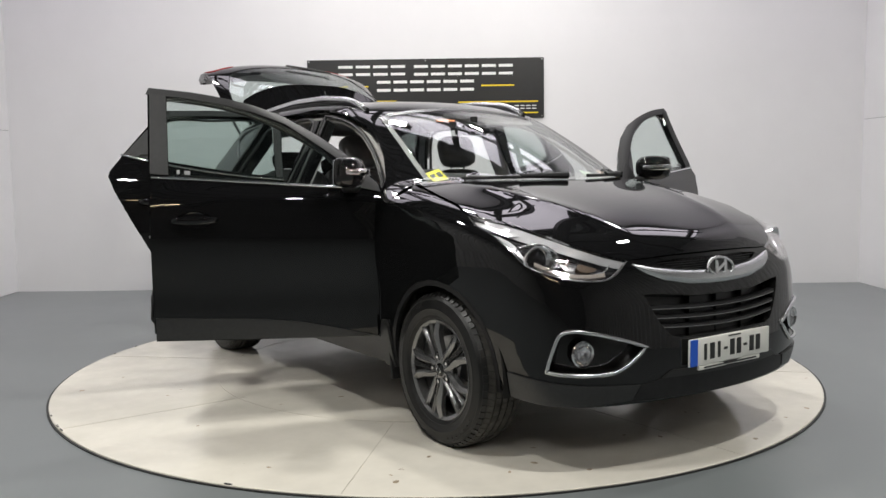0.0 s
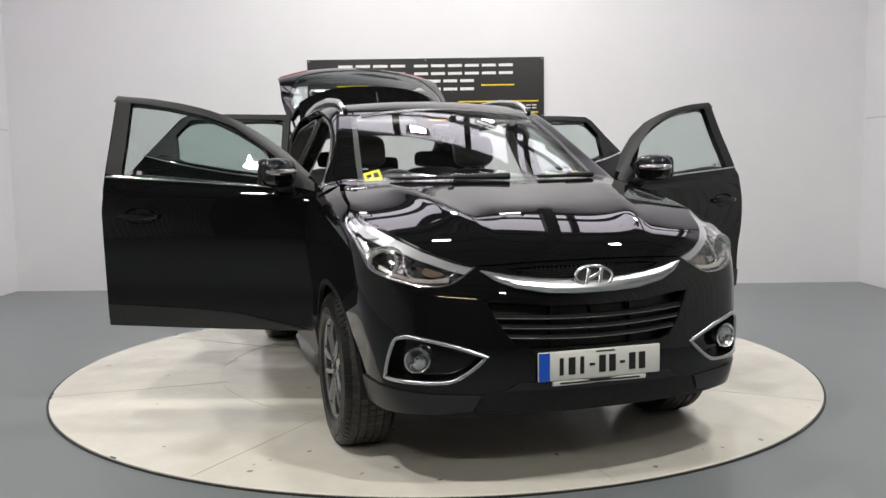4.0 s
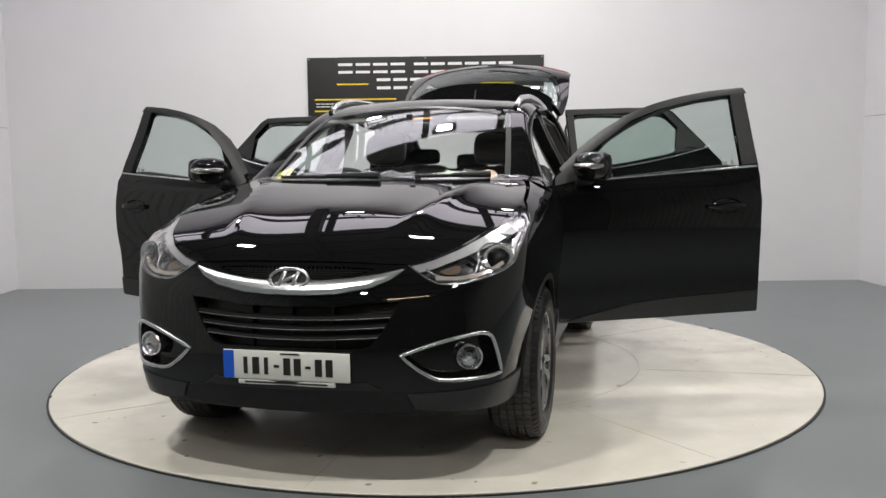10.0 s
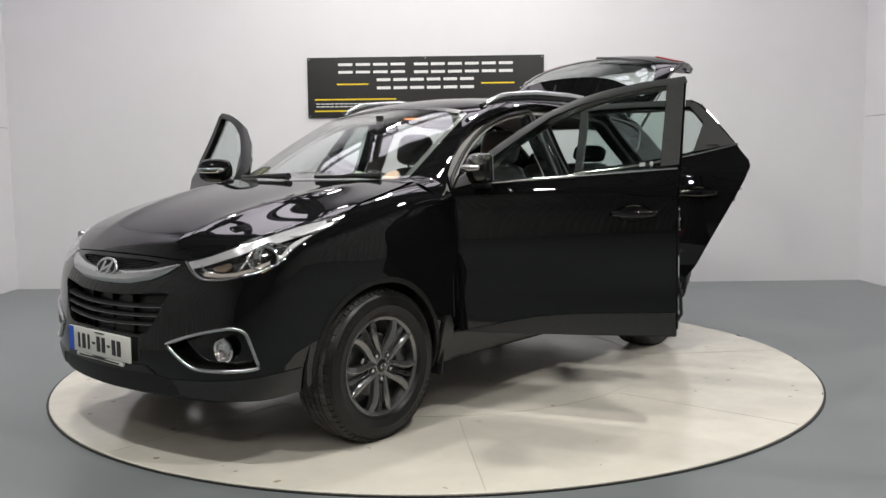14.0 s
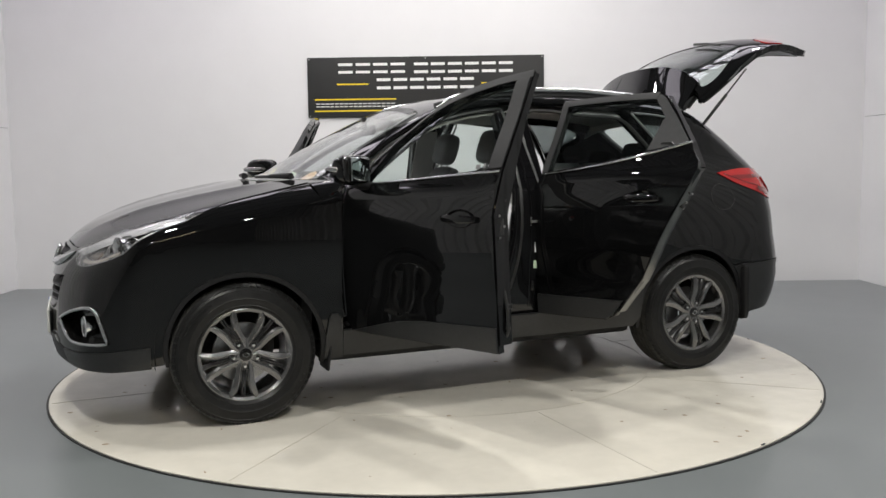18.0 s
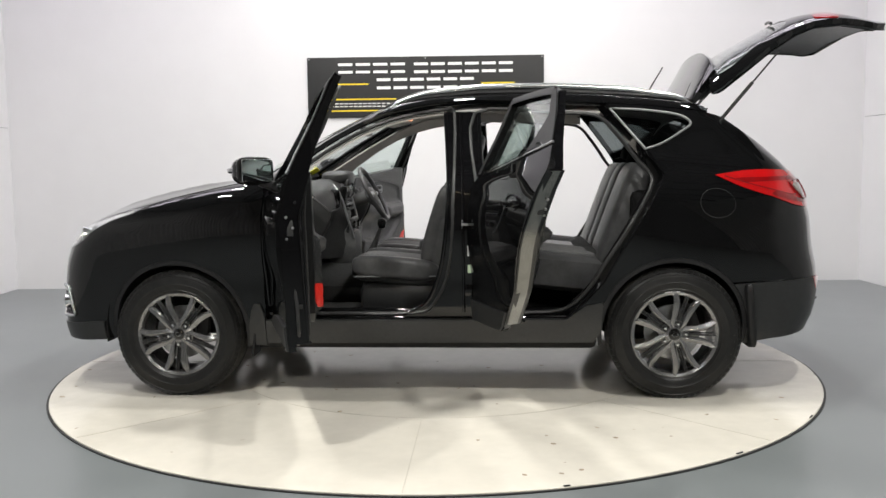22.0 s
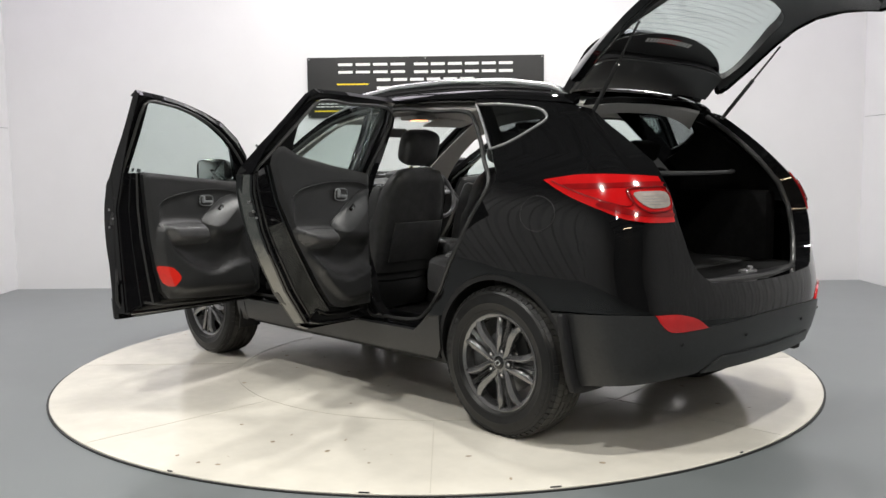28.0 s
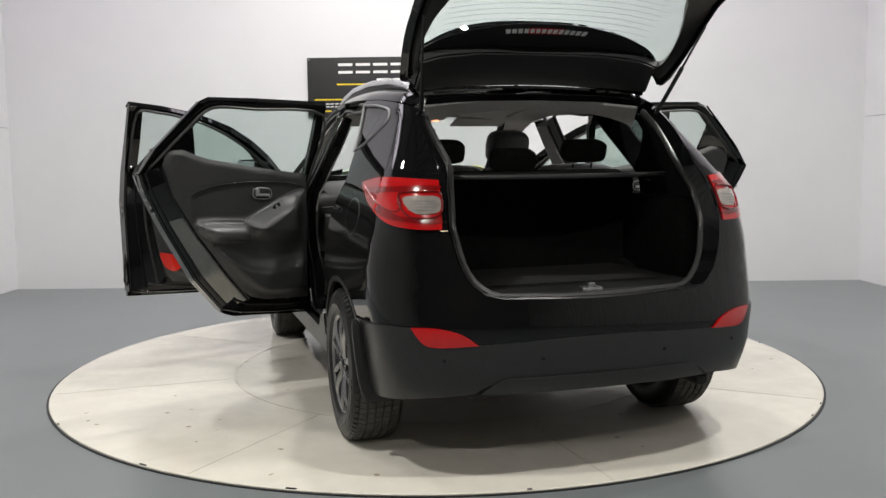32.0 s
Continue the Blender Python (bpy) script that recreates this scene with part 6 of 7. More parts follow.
# ---- wheels ----
def spoke(rows, depth, ridge=0.5, n=5):
    """A wheel spoke through rows of (radius, degrees, width, y), with a raised ridge."""
    rows = np.array(rows, float)
    u = np.linspace(0, len(rows) - 1, (len(rows) - 1) * n + 1)
    smooth = [spline(range(len(rows)), rows[:, k])(u) for k in range(4)]
    rings = []
    for r, a, w, y in zip(*smooth):
        a = radians(a)
        c, t = Vector((r * math.cos(a), 0, r * math.sin(a))), Vector((-math.sin(a), 0, math.cos(a)))
        rings.append([tuple(c + t * (w * k) + Vector((0, y + d, 0))) for k, d in ((-0.5, -depth), (-0.5, -0.009), (ridge - 0.62, -0.001), (ridge - 0.5, 0.0), (ridge - 0.38, -0.001), (0.5, -0.009), (0.5, -depth))])
    return loft(rings)


def build_wheel():
    lip = [(0.203, -0.060), (0.208, -0.012), (0.222, -0.004), (0.2275, -0.006), (0.226, -0.016), (0.214, -0.024), (0.210, -0.07)]
    w = skin("wheel", lathe(lip, 64), ALLOY, car, "dark grey alloy wheel with twin spokes", 40)
    skin("barrel", lathe([(0.209, -0.05), (0.205, -0.06), (0.200, -0.19), (0.204, -0.19)], 48), STEEL, w)
    tyre = [(0.226, -0.006), (0.236, 0.004), (0.240, 0.0075), (0.243, 0.0055), (0.258, 0.011), (0.272, 0.012), (0.274, 0.0135), (0.277, 0.012), (0.292, 0.011), (0.313, 0.005), (0.315, 0.0065), (0.318, 0.003), (0.328, -0.004), (0.338, -0.018), (0.341, -0.03), (0.341, -0.185), (0.338, -0.196), (0.328, -0.21), (0.31, -0.22), (0.26, -0.222), (0.226, -0.2)]
    skin("tyre", lathe(tyre, 72), TYRE, w, "black tyre with worn tread", 40)
    # tread blocks in five bands
    v, f = [], []
    for y0, y1, lean in ((-0.022, -0.052, 0.022), (-0.060, -0.088, 0.012), (-0.096, -0.122, 0.0), (-0.130, -0.157, -0.012), (-0.165, -0.195, -0.022)):
        for i in range(72):
            a0, a1 = 2 * math.pi * i / 72, 2 * math.pi * (i + 0.90) / 72
            k = len(v)
            for a, y in ((a0, y0), (a1, y0), (a1 + lean, y1), (a0 + lean, y1)):
                outer = y in (-0.022, -0.195)
                for r in (0.338, 0.3475 if not outer else 0.342):
                    v.append((r * math.cos(a), y, r * math.sin(a)))
            f += [(k + 1, k + 3, k + 5, k + 7), (k, k + 1, k + 3, k + 2), (k + 2, k + 3, k + 5, k + 4), (k + 4, k + 5, k + 7, k + 6), (k + 6, k + 7, k + 1, k)]
    tagged(finish("tread", v, f, TREAD, w, "dusty tread blocks", 20), kind="stuff")
    v, f = [], []
    for i in range(64):
        a0, a1 = 2 * math.pi * i / 64, 2 * math.pi * (i + 0.72) / 64
        k = len(v)
        for a in (a0, a1):
            for r, y in ((0.3255, -0.0035), (0.330, -0.0005), (0.3425, -0.0155), (0.342, -0.024)):
                v.append((r * math.cos(a), y, r * math.sin(a)))
        f += [(k + j, k + j + 1, k + j + 5, k + j + 4) for j in range(3)] + [(k, k + 1, k + 2, k + 3), (k + 7, k + 6, k + 5, k + 4)]
    tagged(finish("shoulder_tread", v, f, TYRE, w, "shoulder tread blocks", 20), kind="stuff")
    # sidewall lettering as raised bars
    for a, k in ((200, 7), (20, 6)):
        for i in range(k):
            b = radians(a + i * 6.5)
            part("sidewall_bar", box(bmesh.new(), 0.296 * math.cos(b), 0.0098, 0.296 * math.sin(b), 0.016, 0.003, 0.020, 0, 1, Matrix.Rotation(-b, 4, "Y")), TYRE, w)
    for i in range(5):
        c = 90 + 72 * i
        for sg in (-1, 1):
            skin("spoke", spoke([(0.036, c + sg * 6, 0.020, -0.010), (0.075, c + sg * 14, 0.026, -0.006), (0.120, c + sg * 20.5, 0.031, -0.001), (0.165, c + sg * 21.5, 0.033, 0.002), (0.198, c + sg * 20, 0.030, -0.002), (0.219, c + sg * 17.5, 0.024, -0.006)], 0.034, 0.5 + sg * 0.16), ALLOY, w, "", 24)
            skin("rib", spoke([(0.066, c + 36 + sg * 4.0, 0.0075, -0.018), (0.14, c + 36 + sg * 2.4, 0.0085, -0.012), (0.216, c + 36 + sg * 1.7, 0.0085, -0.008)], 0.022), ALLOY, w, "", 24)
        a = radians(c + 36)
        v, f = lathe([(0.001, 0.008), (0.007, 0.007), (0.009, 0.0), (0.009, -0.02), (0.001, -0.02)], 12, (0.060 * math.cos(a), -0.018, 0.057 * math.sin(a)))
        skin("wheel_nut", (v, f), CHROME, w, "chrome wheel nut", 40)
        v, f = lathe([(0.010, -0.006), (0.015, 0.0), (0.016, -0.02), (0.010, -0.02)], 14, (0.057 * math.cos(a), -0.010, 0.057 * math.sin(a)))
        skin("nut_well", (v, f), INK, w, "", 40)
    skin("hub", lathe([(0.030, -0.012), (0.050, -0.014), (0.078, -0.024), (0.080, -0.05), (0.030, -0.05)], 40), ALLOY, w, "", 30)
    skin("hub_cap", lathe([(0.001, -0.004), (0.022, -0.006), (0.028, -0.010), (0.030, -0.016), (0.001, -0.016)], 32), GLOSS_BLACK, w, "black hub cap with bright badge", 30)
    v, f = tube([(0.015 * math.cos(a), -0.004, 0.010 * math.sin(a)) for a in np.linspace(0, 2 * math.pi, 21)[:-1]], 0.0022, 6, True)
    skin("cap_badge", (v, f), CHROME, w)
    skin("brake_disc", lathe([(0.06, -0.085), (0.145, -0.085), (0.145, -0.105), (0.06, -0.105)], 40), STEEL, w, "steel brake disc")
    part("brake_caliper", boxes((-0.11, -0.09, 0.06, 0.07, 0.06, 0.13, 0.012)), UNDER, w)
    return w


wheel = build_wheel()
WHEEL_Y = 0.882
for x, sgn, turn in ((1.32, 1, -5), (-1.32, 1, 18), (1.32, -1, -16), (-1.32, -1, 5)):
    m = Matrix.Translation((x, sgn * WHEEL_Y, 0.3475)) @ Matrix.Rotation(0 if sgn > 0 else math.pi, 4, "Z") @ Matrix.Rotation(radians(turn), 4, "Y")
    if x > 0 and sgn > 0:
        wheel.matrix_basis = m
    else:
        copy_thing(wheel, m)

# wheel houses and underbody
for x in (1.32, -1.32):
    for sgn in (1, -1):
        arc = [(x + 0.415 * math.cos(a), 0.36 + 0.415 * math.sin(a)) for a in np.linspace(-0.15, math.pi + 0.15, 25)]
        v, f = loft([[(p[0], sgn * y, p[1]) for p in arc] for y in (0.50, 0.845)], close=False)
        q = [(p[0], sgn * 0.50, p[1]) for p in arc]
        k = len(v)
        v += q + [(x, sgn * 0.50, 0.3)]
        f += [(k + i, k + i + 1, k + len(q)) for i in range(len(q) - 1)]
        skin("wheel_house", (v, f), UNDER, car, "black wheel house liner")
part("underbody", boxes((0.0, 0, 0.30, 1.86, 1.56, 0.10, 0.03), (1.42, 0, 0.33, 1.0, 0.96, 0.12, 0.03), (1.95, 0, 0.33, 0.22, 1.20, 0.08, 0.02), (-1.42, 0, 0.36, 1.1, 0.98, 0.12, 0.03), (-1.92, 0, 0.40, 0.24, 1.30, 0.10, 0.03)), UNDER, car, "black underbody")
part("engine_bay", boxes((1.42, 0, 0.66, 0.90, 0.98, 0.56, 0.05), (1.86, 0, 0.60, 0.16, 1.0, 0.40)), UNDER, car)
part("bulkhead", boxes((1.00, 0, 0.74, 0.05, 1.60, 0.76)), UNDER, car)

# ---- cabin ----
part("cabin_floor", boxes((0.05, 0, 0.375, 1.85, 1.40, 0.05), (0.0, 0, 0.44, 1.7, 0.22, 0.14, 0.04), (-1.35, 0, 0.60, 1.0, 1.0, 0.30, 0.03)), CARPET, car, "black carpeted cabin floor")
for sgn in (1, -1):
    part("boot_side_trim", boxes((-1.50, sgn * 0.60, 0.87, 0.76, 0.12, 0.44, 0.04)), BOOT_TRIM, car, "black boot side trim")
    lp = [(-1.19, 1.295), (-1.28, 1.325), (-1.40, 1.385), (-1.475, 1.43), (-1.475, 1.47), (-1.40, 1.505), (-1.52, 1.505), (-1.66, 1.45), (-1.80, 1.33), (-1.88, 1.20), (-1.88, 1.06), (-1.2, 1.06), (-1.235, 1.16)]
    panel("rear_pillar_trim", [lp], "side", BOOT_TRIM, car, "dark rear pillar trim", 0.012, 0.06, -0.07, sgn < 0)
part("boot_floor", boxes((-1.60, 0, 0.715, 0.92, 1.12, 0.05, 0.012)), BOOT_TRIM, car, "black boot carpet")
part("boot_lip", boxes((-2.06, 0, 0.712, 0.10, 0.98, 0.05, 0.015)), TRIM_BLACK, car, "black boot lip")
COVER = mat("black_load_cover", (0.030, 0.030, 0.031), 0.5, vary=0.15, scale=40, bump=0.3, bump_scale=500)
ys = np.linspace(-0.575, 0.575, 31)
hem = np.array([(-1.835 + 0.17 * (abs(y) / 0.575) ** 2.4, y, 1.186 + 0.004 * (abs(y) / 0.575) ** 2) for y in ys])
cover = strip("load_cover", np.array([(-1.25, y, 1.190) for y in ys]), hem, COVER, car, "black roll-out load cover", 0.010, 40, 4, 0, False, False)
skin("cover_hem", tube([tuple(p) for p in hem], 0.010, 8), COVER, cover)
part("cover_roller", boxes((-1.25, 0, 1.175, 0.07, 1.16, 0.07, 0.03)), BOOT_TRIM, cover)
part("back_wall", boxes((-1.335, 0, 0.86, 0.03, 1.18, 0.62)), BOOT_TRIM, car, "black seat back panel")


def seat(x, y, rec):
    """A front seat: cushion, bolsters, backrest, head restraint."""
    root = part("front_seat", pillow(x + 0.02, y, 0.640, 0.53, 0.50, 0.15, 0.45, Matrix.Rotation(radians(-5), 4, "Y")), LEATHER, car, "black leather front seat")
    part("seat_base", boxes((x, y, 0.495, 0.46, 0.44, 0.20, 0.06)), DOOR_PLASTIC, root)
    for d in (-0.225, 0.225):
        part("side_bolster", pillow(x + 0.02, y + d, 0.668, 0.50, 0.10, 0.13, 0.6, Matrix.Rotation(radians(-5), 4, "Y")), LEATHER, root)
    part("cushion_insert", pillow(x + 0.03, y, 0.696, 0.42, 0.30, 0.06, 0.5, Matrix.Rotation(radians(-5), 4, "Y")), FABRIC, root, "grey fabric insert")
    part("piping", boxes((x + 0.02, y + 0.262, 0.625, 0.46, 0.006, 0.006)), SILVER_PLASTIC, root, "pale piping")
    part("piping", boxes((x + 0.02, y - 0.262, 0.625, 0.46, 0.006, 0.006)), SILVER_PLASTIC, root, "pale piping")
    lean = Matrix.Rotation(radians(-rec), 4, "Y")
    base = Matrix.Translation((x - 0.20, y, 0.640)) @ lean
    rings = []
    for z, w, d, c in ((0.0, 0.44, 0.14, 0.0), (0.10, 0.49, 0.18, 0.0), (0.28, 0.50, 0.17, 0.005), (0.44, 0.47, 0.14, 0.0), (0.54, 0.40, 0.11, -0.01), (0.60, 0.30, 0.08, -0.02), (0.615, 0.16, 0.04, -0.02)):
        ring = []
        for a in np.linspace(0, 2 * math.pi, 25)[:-1]:
            e = 0.55
            cx, sy = math.copysign(abs(math.cos(a)) ** e, math.cos(a)), math.copysign(abs(math.sin(a)) ** e, math.sin(a))
            ring.append(tuple(base @ Vector((c + d / 2 * cx, w / 2 * sy, z))))
        rings.append(ring)
    skin("backrest", loft(rings), LEATHER, root, "", 60)
    for d in (-0.2, 0.2):
        bm = pillow(0.06, d, 0.26, 0.11, 0.09, 0.46, 0.6)
        bmesh.ops.transform(bm, matrix=base, verts=bm.verts)
        part("back_bolster", bm, LEATHER, root)
    bm = pillow(0.072, 0, 0.27, 0.06, 0.30, 0.48, 0.5)
    bmesh.ops.transform(bm, matrix=base, verts=bm.verts)
    part("back_insert", bm, FABRIC, root, "grey fabric insert")
    bm = box(bmesh.new(), -0.095, 0, 0.20, 0.012, 0.36, 0.24, 0.005)
    bmesh.ops.transform(bm, matrix=base, verts=bm.verts)
    part("map_pocket", bm, LEATHER, root, "slack map pocket")
    bm = pillow(0.02, 0, 0.725, 0.105, 0.265, 0.205, 0.55)
    bmesh.ops.transform(bm, matrix=base, verts=bm.verts)
    part("head_restraint", bm, LEATHER, root)
    for d in (-0.05, 0.05):
        p = [tuple(base @ Vector((0.0, d, z))) for z in (0.58, 0.68)]
        skin("restraint_post", tube(p, 0.007, 8), CHROME, root)
    return root


seat(0.15, 0.36, 17)
seat(0.14, -0.36, 17)
bench = part("rear_bench", pillow(-0.77, 0, 0.635, 0.56, 1.26, 0.23, 0.35, Matrix.Rotation(radians(-6), 4, "Y")), LEATHER, car, "black leather rear bench")
for y in (-0.36, 0.36):
    part("bench_insert", pillow(-0.77, y, 0.735, 0.40, 0.36, 0.06, 0.5, Matrix.Rotation(radians(-6), 4, "Y")), FABRIC, bench, "grey fabric insert")
for y, w in ((-0.37, 0.50), (0.37, 0.50), (0.0, 0.26)):
    base = Matrix.Translation((-1.0, y, 0.665)) @ Matrix.Rotation(radians(-20), 4, "Y")
    bm = pillow(0, 0, 0.28, 0.15, w, 0.64, 0.4)
    bmesh.ops.transform(bm, matrix=base, verts=bm.verts)
    part("bench_back", bm, LEATHER, bench)
    bm = pillow(-0.02, 0, 0.685 if y else 0.64, 0.09, 0.23, 0.105, 0.42)
    bmesh.ops.transform(bm, matrix=base, verts=bm.verts)
    part("head_restraint", bm, BOOT_TRIM, bench, "black rear head restraint")
    for d in (-0.05, 0.05):
        skin("restraint_post", tube([tuple(base @ Vector((-0.03, d, z))) for z in (0.56, 0.66)], 0.006, 8), CHROME, bench)
# dashboard: a soft curved body, fuller at the centre stack
rings = []
for y in np.linspace(-0.69, 0.69, 37):
    k = 0.06 * (abs(y) / 0.72) ** 3
    c = math.exp(-(y / 0.20) ** 4)
    h = 0.025 * math.exp(-((y + 0.36) / 0.17) ** 4)
    side = 0.03 * math.exp(-((y - 0.40) / 0.20) ** 2)
    prof = [(1.02, 1.125), (0.80, 1.150), (0.69, 1.150 + h), (0.625 + 0.01 * c, 1.125 + h), (0.59 - side, 1.08), (0.575 - side - 0.02 * c, 1.02), (0.60 - 0.07 * c - side, 0.94), (0.66 - 0.12 * c, 0.86), (0.70 - 0.18 * c, 0.77), (0.74 - 0.2 * c, 0.68), (1.02, 0.66)]
    rings.append([(x + k * (x < 0.95), y, z - 0.035 * (abs(y) / 0.72) ** 3) for x, z in prof])
skin("dashboard", loft(rings), DASH, car, "black grained dashboard", 50)
part("instrument_hood", pillow(0.66, -0.36, 1.160, 0.20, 0.36, 0.10, 0.65), DASH, car, "curved instrument hood")
part("instrument_face", box(bmesh.new(), 0.595, -0.36, 1.10, 0.02, 0.29, 0.12, 0.02, 3, Matrix.Rotation(radians(-18), 4, "Y")), INK, car)
for y in (-0.43, -0.29):
    v, f = lathe([(0.045, 0.0), (0.052, 0.012), (0.052, -0.02), (0.045, -0.02)], 24)
    skin("dial_ring", ([(0.580 - q[1], y + q[0], 1.10 + q[2]) for q in v], f), CHROME, car, "bright dial ring")
part("radio_unit", box(bmesh.new(), 0.560, 0.0, 1.02, 0.05, 0.24, 0.20, 0.02, 3, Matrix.Rotation(radians(-12), 4, "Y")), GLOSS_BLACK, car, "gloss black radio unit")
part("radio_display", box(bmesh.new(), 0.545, 0.0, 1.085, 0.012, 0.17, 0.050, 0.003, 1, Matrix.Rotation(radians(-12), 4, "Y")), DISPLAY, car, "dim blue display")
for row, z in enumerate((1.035, 1.005, 0.975)):
    for i in range(4):
        part("radio_button", box(bmesh.new(), 0.533 - 0.006 * row, -0.066 + 0.044 * i, z, 0.012, 0.034, 0.016, 0.003, 1, Matrix.Rotation(radians(-12), 4, "Y")), SILVER_PLASTIC if row == 1 else SOFT_PLASTIC, car)
part("heater_panel", box(bmesh.new(), 0.510, 0.0, 0.875, 0.03, 0.20, 0.10, 0.015, 3, Matrix.Rotation(radians(-18), 4, "Y")), SOFT_PLASTIC, car, "grey heater panel")
for y in (-0.07, 0.07):
    v, f = lathe([(0.001, 0.022), (0.018, 0.020), (0.024, 0.012), (0.026, 0.0), (0.001, 0.0)], 20)
    skin("heater_knob", ([(0.496 - q[1], y + q[0], 0.88 + q[2]) for q in v], f), GLOSS_BLACK, car, "", 40)
for sg in (-1, 1):
    arc = [(0.60, sg * 0.125, 1.125), (0.565, sg * 0.155, 1.085), (0.535, sg * 0.168, 1.02), (0.515, sg * 0.165, 0.94), (0.495, sg * 0.140, 0.86), (0.485, sg * 0.105, 0.80)]
    skin("stack_trim", tube([tuple(p) for p in resample(np.array(arc), 24)], 0.008, 8), SILVER_PLASTIC, car, "curved satin trim beside the centre stack", 60)
    for y, z, rr in ((sg * 0.215, 1.045, 0.044), (sg * 0.62, 1.02, 0.046)):
        xx = 0.565 if abs(y) < 0.4 else 0.625
        v, f = lathe([(rr * 0.8, 0.004), (rr, 0.012), (rr * 1.12, 0.0), (rr * 1.12, -0.03), (rr * 0.8, -0.03)], 28)
        vent = skin("air_vent", ([(xx - q[1], y + q[0], z + q[2] * 1.25) for q in v], f), GLOSS_BLACK, car, "round air vent", 40)
        for k in range(4):
            part("vent_slat", boxes((xx + 0.008, y, z - 0.030 + 0.02 * k, 0.012, rr * 1.5, 0.005)), INK, vent)
skin("dash_seam", tube([(0.555 if abs(y - 0.43) < 0.2 else 0.57, y, 0.985 - 0.10 * (y - 0.2) ** 2) for y in np.linspace(0.24, 0.66, 12)], 0.004, 6), INK, car)
part("glovebox", box(bmesh.new(), 0.650, 0.42, 0.845, 0.05, 0.38, 0.17, 0.02, 3, Matrix.Rotation(radians(-26), 4, "Y")), DASH, car, "black glovebox lid")
part("centre_console", boxes((0.38, 0, 0.56, 0.70, 0.20, 0.20, 0.05), (0.56, 0, 0.74, 0.20, 0.21, 0.24, 0.06), (0.0, 0, 0.60, 0.34, 0.20, 0.22, 0.05)), SOFT_PLASTIC, car, "black centre console")
part("gear_gate", boxes((0.42, 0, 0.665, 0.22, 0.12, 0.012, 0.004)), SILVER_PLASTIC, car, "silver gear surround")
skin("gear_lever", tube([(0.40, 0, 0.68), (0.36, 0, 0.78), (0.335, 0, 0.85)], [0.03, 0.016, 0.012], 10), LEATHER, car, "gear lever with gaiter")
part("gear_knob", pillow(0.325, 0, 0.88, 0.055, 0.05, 0.065, 0.8), GLOSS_BLACK, car)
skin("handbrake", tube([(0.24, -0.06, 0.665), (0.05, -0.06, 0.735), (0.0, -0.06, 0.755)], 0.016, 8), LEATHER, car, "handbrake lever")
part("armrest_box", pillow(-0.06, 0, 0.74, 0.30, 0.19, 0.10, 0.45), LEATHER, car, "padded centre armrest")
# steering wheel on the car's right
sw = Matrix.Translation((0.425, -0.36, 1.055)) @ Matrix.Rotation(radians(28), 4, "Y")
v, f = tube([(0, 0.185 * math.cos(a), 0.185 * math.sin(a)) for a in np.linspace(0, 2 * math.pi, 41)[:-1]], 0.015, 8, True)
wh = skin("steering_wheel", ([tuple(sw @ Vector(p)) for p in v], f), LEATHER, car, "black leather steering wheel", 60)
bm = pillow(0.02, 0, -0.01, 0.06, 0.16, 0.13, 0.6)
bmesh.ops.transform(bm, matrix=sw, verts=bm.verts)
part("wheel_boss", bm, SOFT_PLASTIC, wh)
for a in (0, 180, 270):
    p = [tuple(sw @ Vector((0.01, r * math.cos(radians(a)), r * math.sin(radians(a))))) for r in (0.05, 0.18)]
    skin("wheel_spoke", tube(p, [0.024, 0.014], 8), SILVER_PLASTIC, wh, "silver wheel spoke")
skin("steering_column", tube([tuple(sw @ Vector((0.03, 0, 0))), (0.72, -0.36, 0.95)], 0.045, 12), SOFT_PLASTIC, car)
part("rear_view_mirror", boxes((0.40, 0, 1.45, 0.03, 0.22, 0.06, 0.015)), INK, car, "black rear-view mirror")
part("mirror_stem", boxes((0.43, 0, 1.49, 0.03, 0.03, 0.07)), INK, car)
for y in (-0.36, 0.36):
    part("sun_visor", box(bmesh.new(), 0.24, y, 1.515, 0.16, 0.36, 0.018, 0.008, 2, Matrix.Rotation(radians(14), 4, "Y")), HEADLINING, car, "light grey sun visor")
part("roof_console", boxes((0.16, 0, 1.535, 0.16, 0.16, 0.03, 0.01)), HEADLINING, car)
part("reading_lamp", boxes((0.15, 0.0, 1.517, 0.05, 0.10, 0.006)), mat("warm_reading_lamp", (0.9, 0.5, 0.3), 0.4, emit=(1.0, 0.35, 0.15), emit_strength=2.5), car, "lit warm reading lamp")
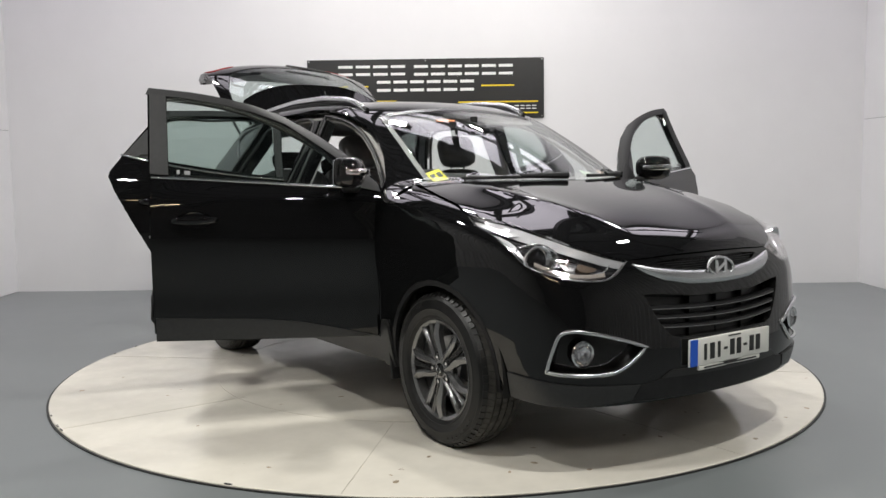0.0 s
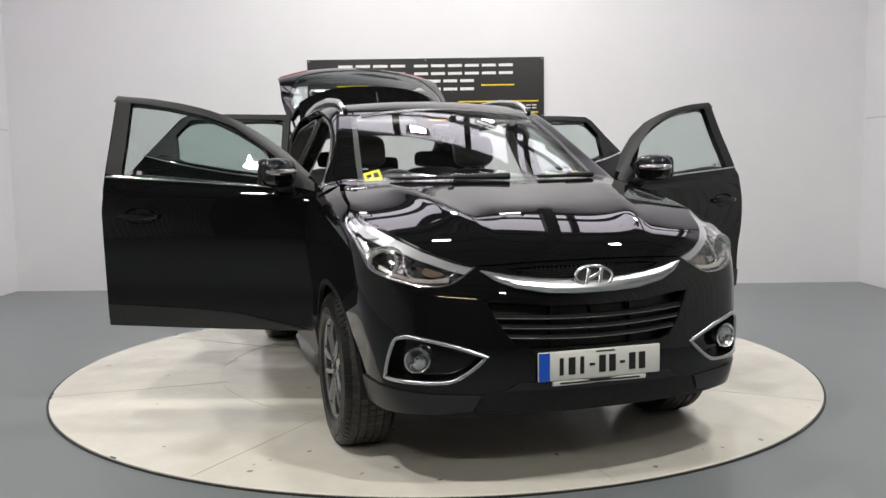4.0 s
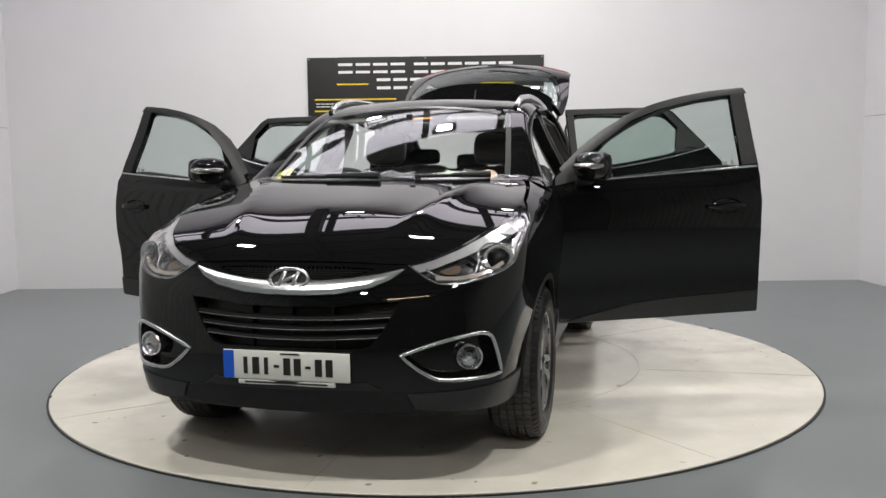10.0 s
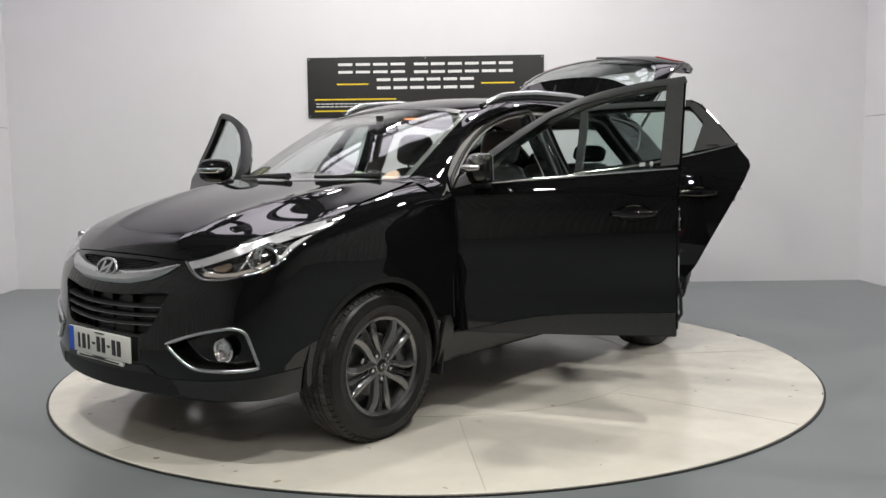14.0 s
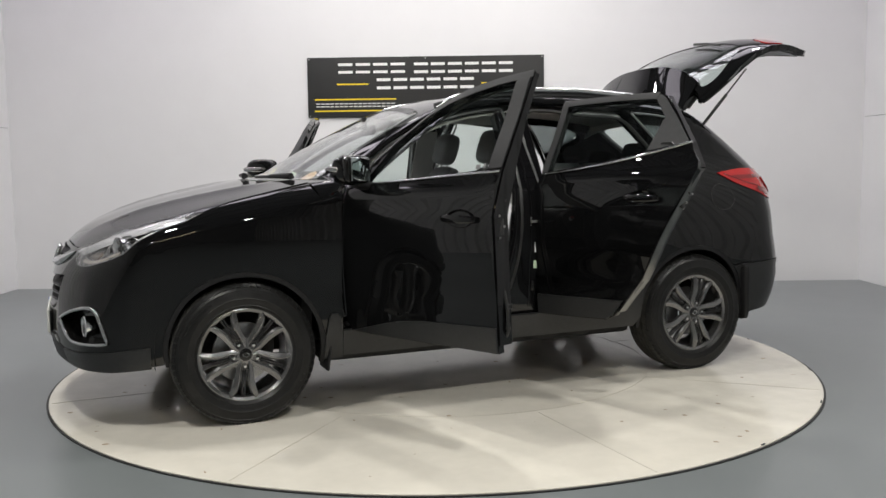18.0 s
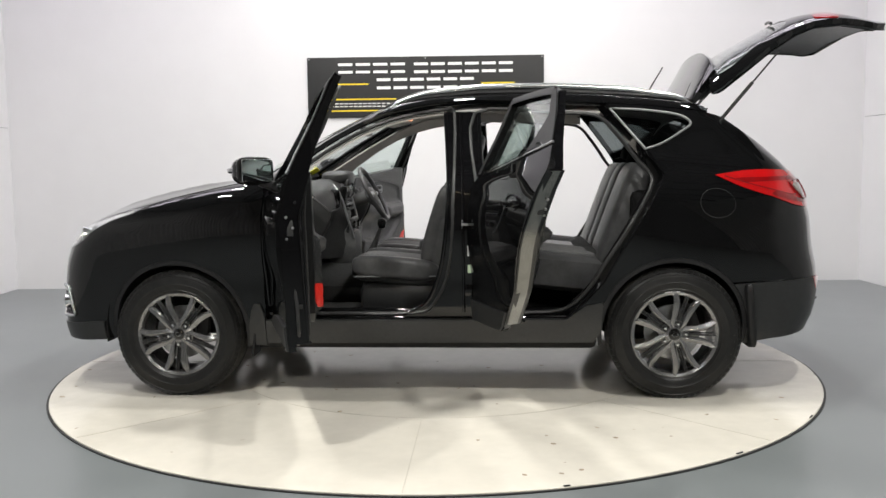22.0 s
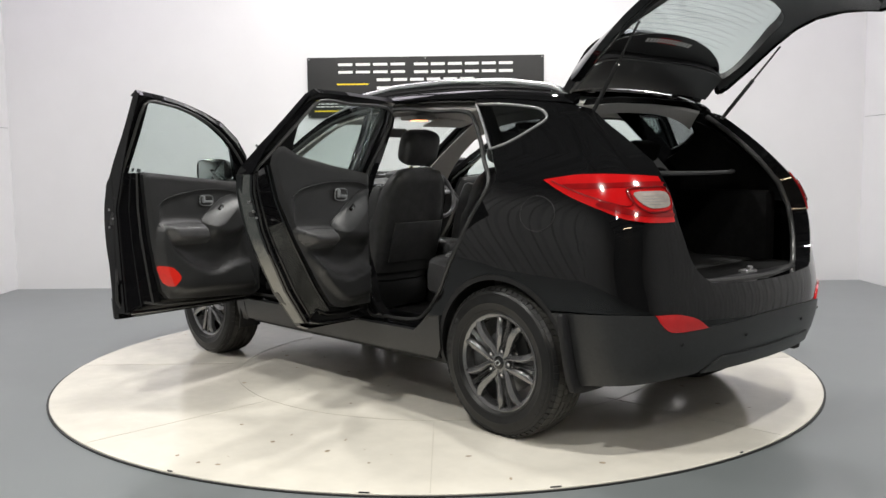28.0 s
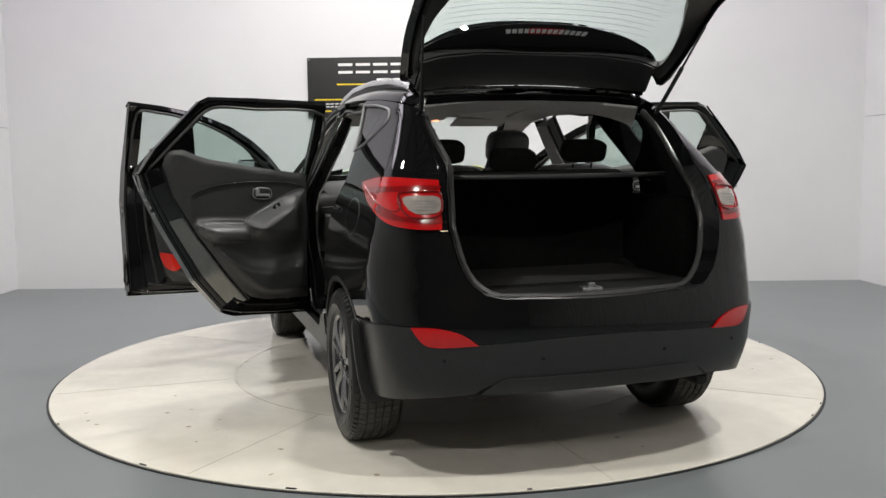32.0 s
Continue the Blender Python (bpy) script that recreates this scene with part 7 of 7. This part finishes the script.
for sg in (1, -1):
    end = curve([(0.80, 1.12), (0.735, 1.125), (0.62, 1.076), (0.530, 1.005), (0.512, 0.965), (0.566, 0.859), (0.665, 0.72), (0.72, 0.68), (0.80, 0.68)], 4)
    skin("dash_end", loft([[(x, sg * y, z) for x, z in end] for y in (0.66, 0.708)]), DASH, car, "black dashboard end panel", 40)
    rim = [(0.735, 1.128), (0.62, 1.080), (0.528, 1.008), (0.508, 0.965), (0.563, 0.857), (0.662, 0.717)]
    skin("dash_end_edge", tube([(x, sg * 0.705, z) for x, z in curve(rim, 5, False)], 0.007, 6), RUBBER, car)
v, f = lathe([(0.001, 0.0), (0.036, 0.0), (0.036, -0.004), (0.001, -0.004)], 28, (0.645, 0.7120, 0.952))
label = skin("fascia_label", (v, f), WHITE_INK, car, "round airbag label, red above white", 30)
arc = [(0.645 + 0.0355 * math.cos(b), 0.952 + 0.0355 * math.sin(b)) for b in np.linspace(radians(12), radians(168), 13)]
skin("label_cap", loft([[(x, y, z) for x, z in arc] for y in (0.7125, 0.7145)]), RED_PLASTIC, label, "red upper field", 30)
for dx in (-0.012, 0.012):
    part("label_symbol", boxes((0.645 + dx, 0.7135, 0.944, 0.016, 0.003, 0.022, 0.001)), INK, label)
part("label_symbol", boxes((0.645, 0.7150, 0.940, 0.052, 0.002, 0.003, 0.0005)), WHITE_INK, label)

tagged(car, "glossy black compact SUV with all doors and tailgate open", "car")

# ---- what turns ----
TURN = [(0.0, -55.65), (1.0, -59.5), (2.0, -63.7), (3.0, -68.3), (3.5, -70.45), (5.5, -80.6), (6.0, -83.05), (7.0, -87.9), (8.0, -93.0), (9.0, -98.47),
        (10.0, -104.56), (11.0, -111.25), (12.0, -118.1), (13.0, -124.75), (14.0, -131.4), (16.5, -148.0), (17.0, -151.2), (18.0, -157.9), (19.0, -164.85),
        (20.0, -171.4), (21.0, -178.1), (22.0, -184.6), (23.0, -191.4), (24.0, -198.4), (25.0, -205.6), (28.0, -226.85), (29.0, -233.7), (30.0, -240.25), (31.0, -246.8), (32.0, -253.2)]


def motions():
    walk(turntable, [(t, pose(0, 0, 0, 0, 0, a)) for t, a in TURN])
    walk(car, [(t, pose(0, 0, 0, 0, 0, a) @ pose(0.0122, -0.0256, 0.0)) for t, a in TURN])


motions()
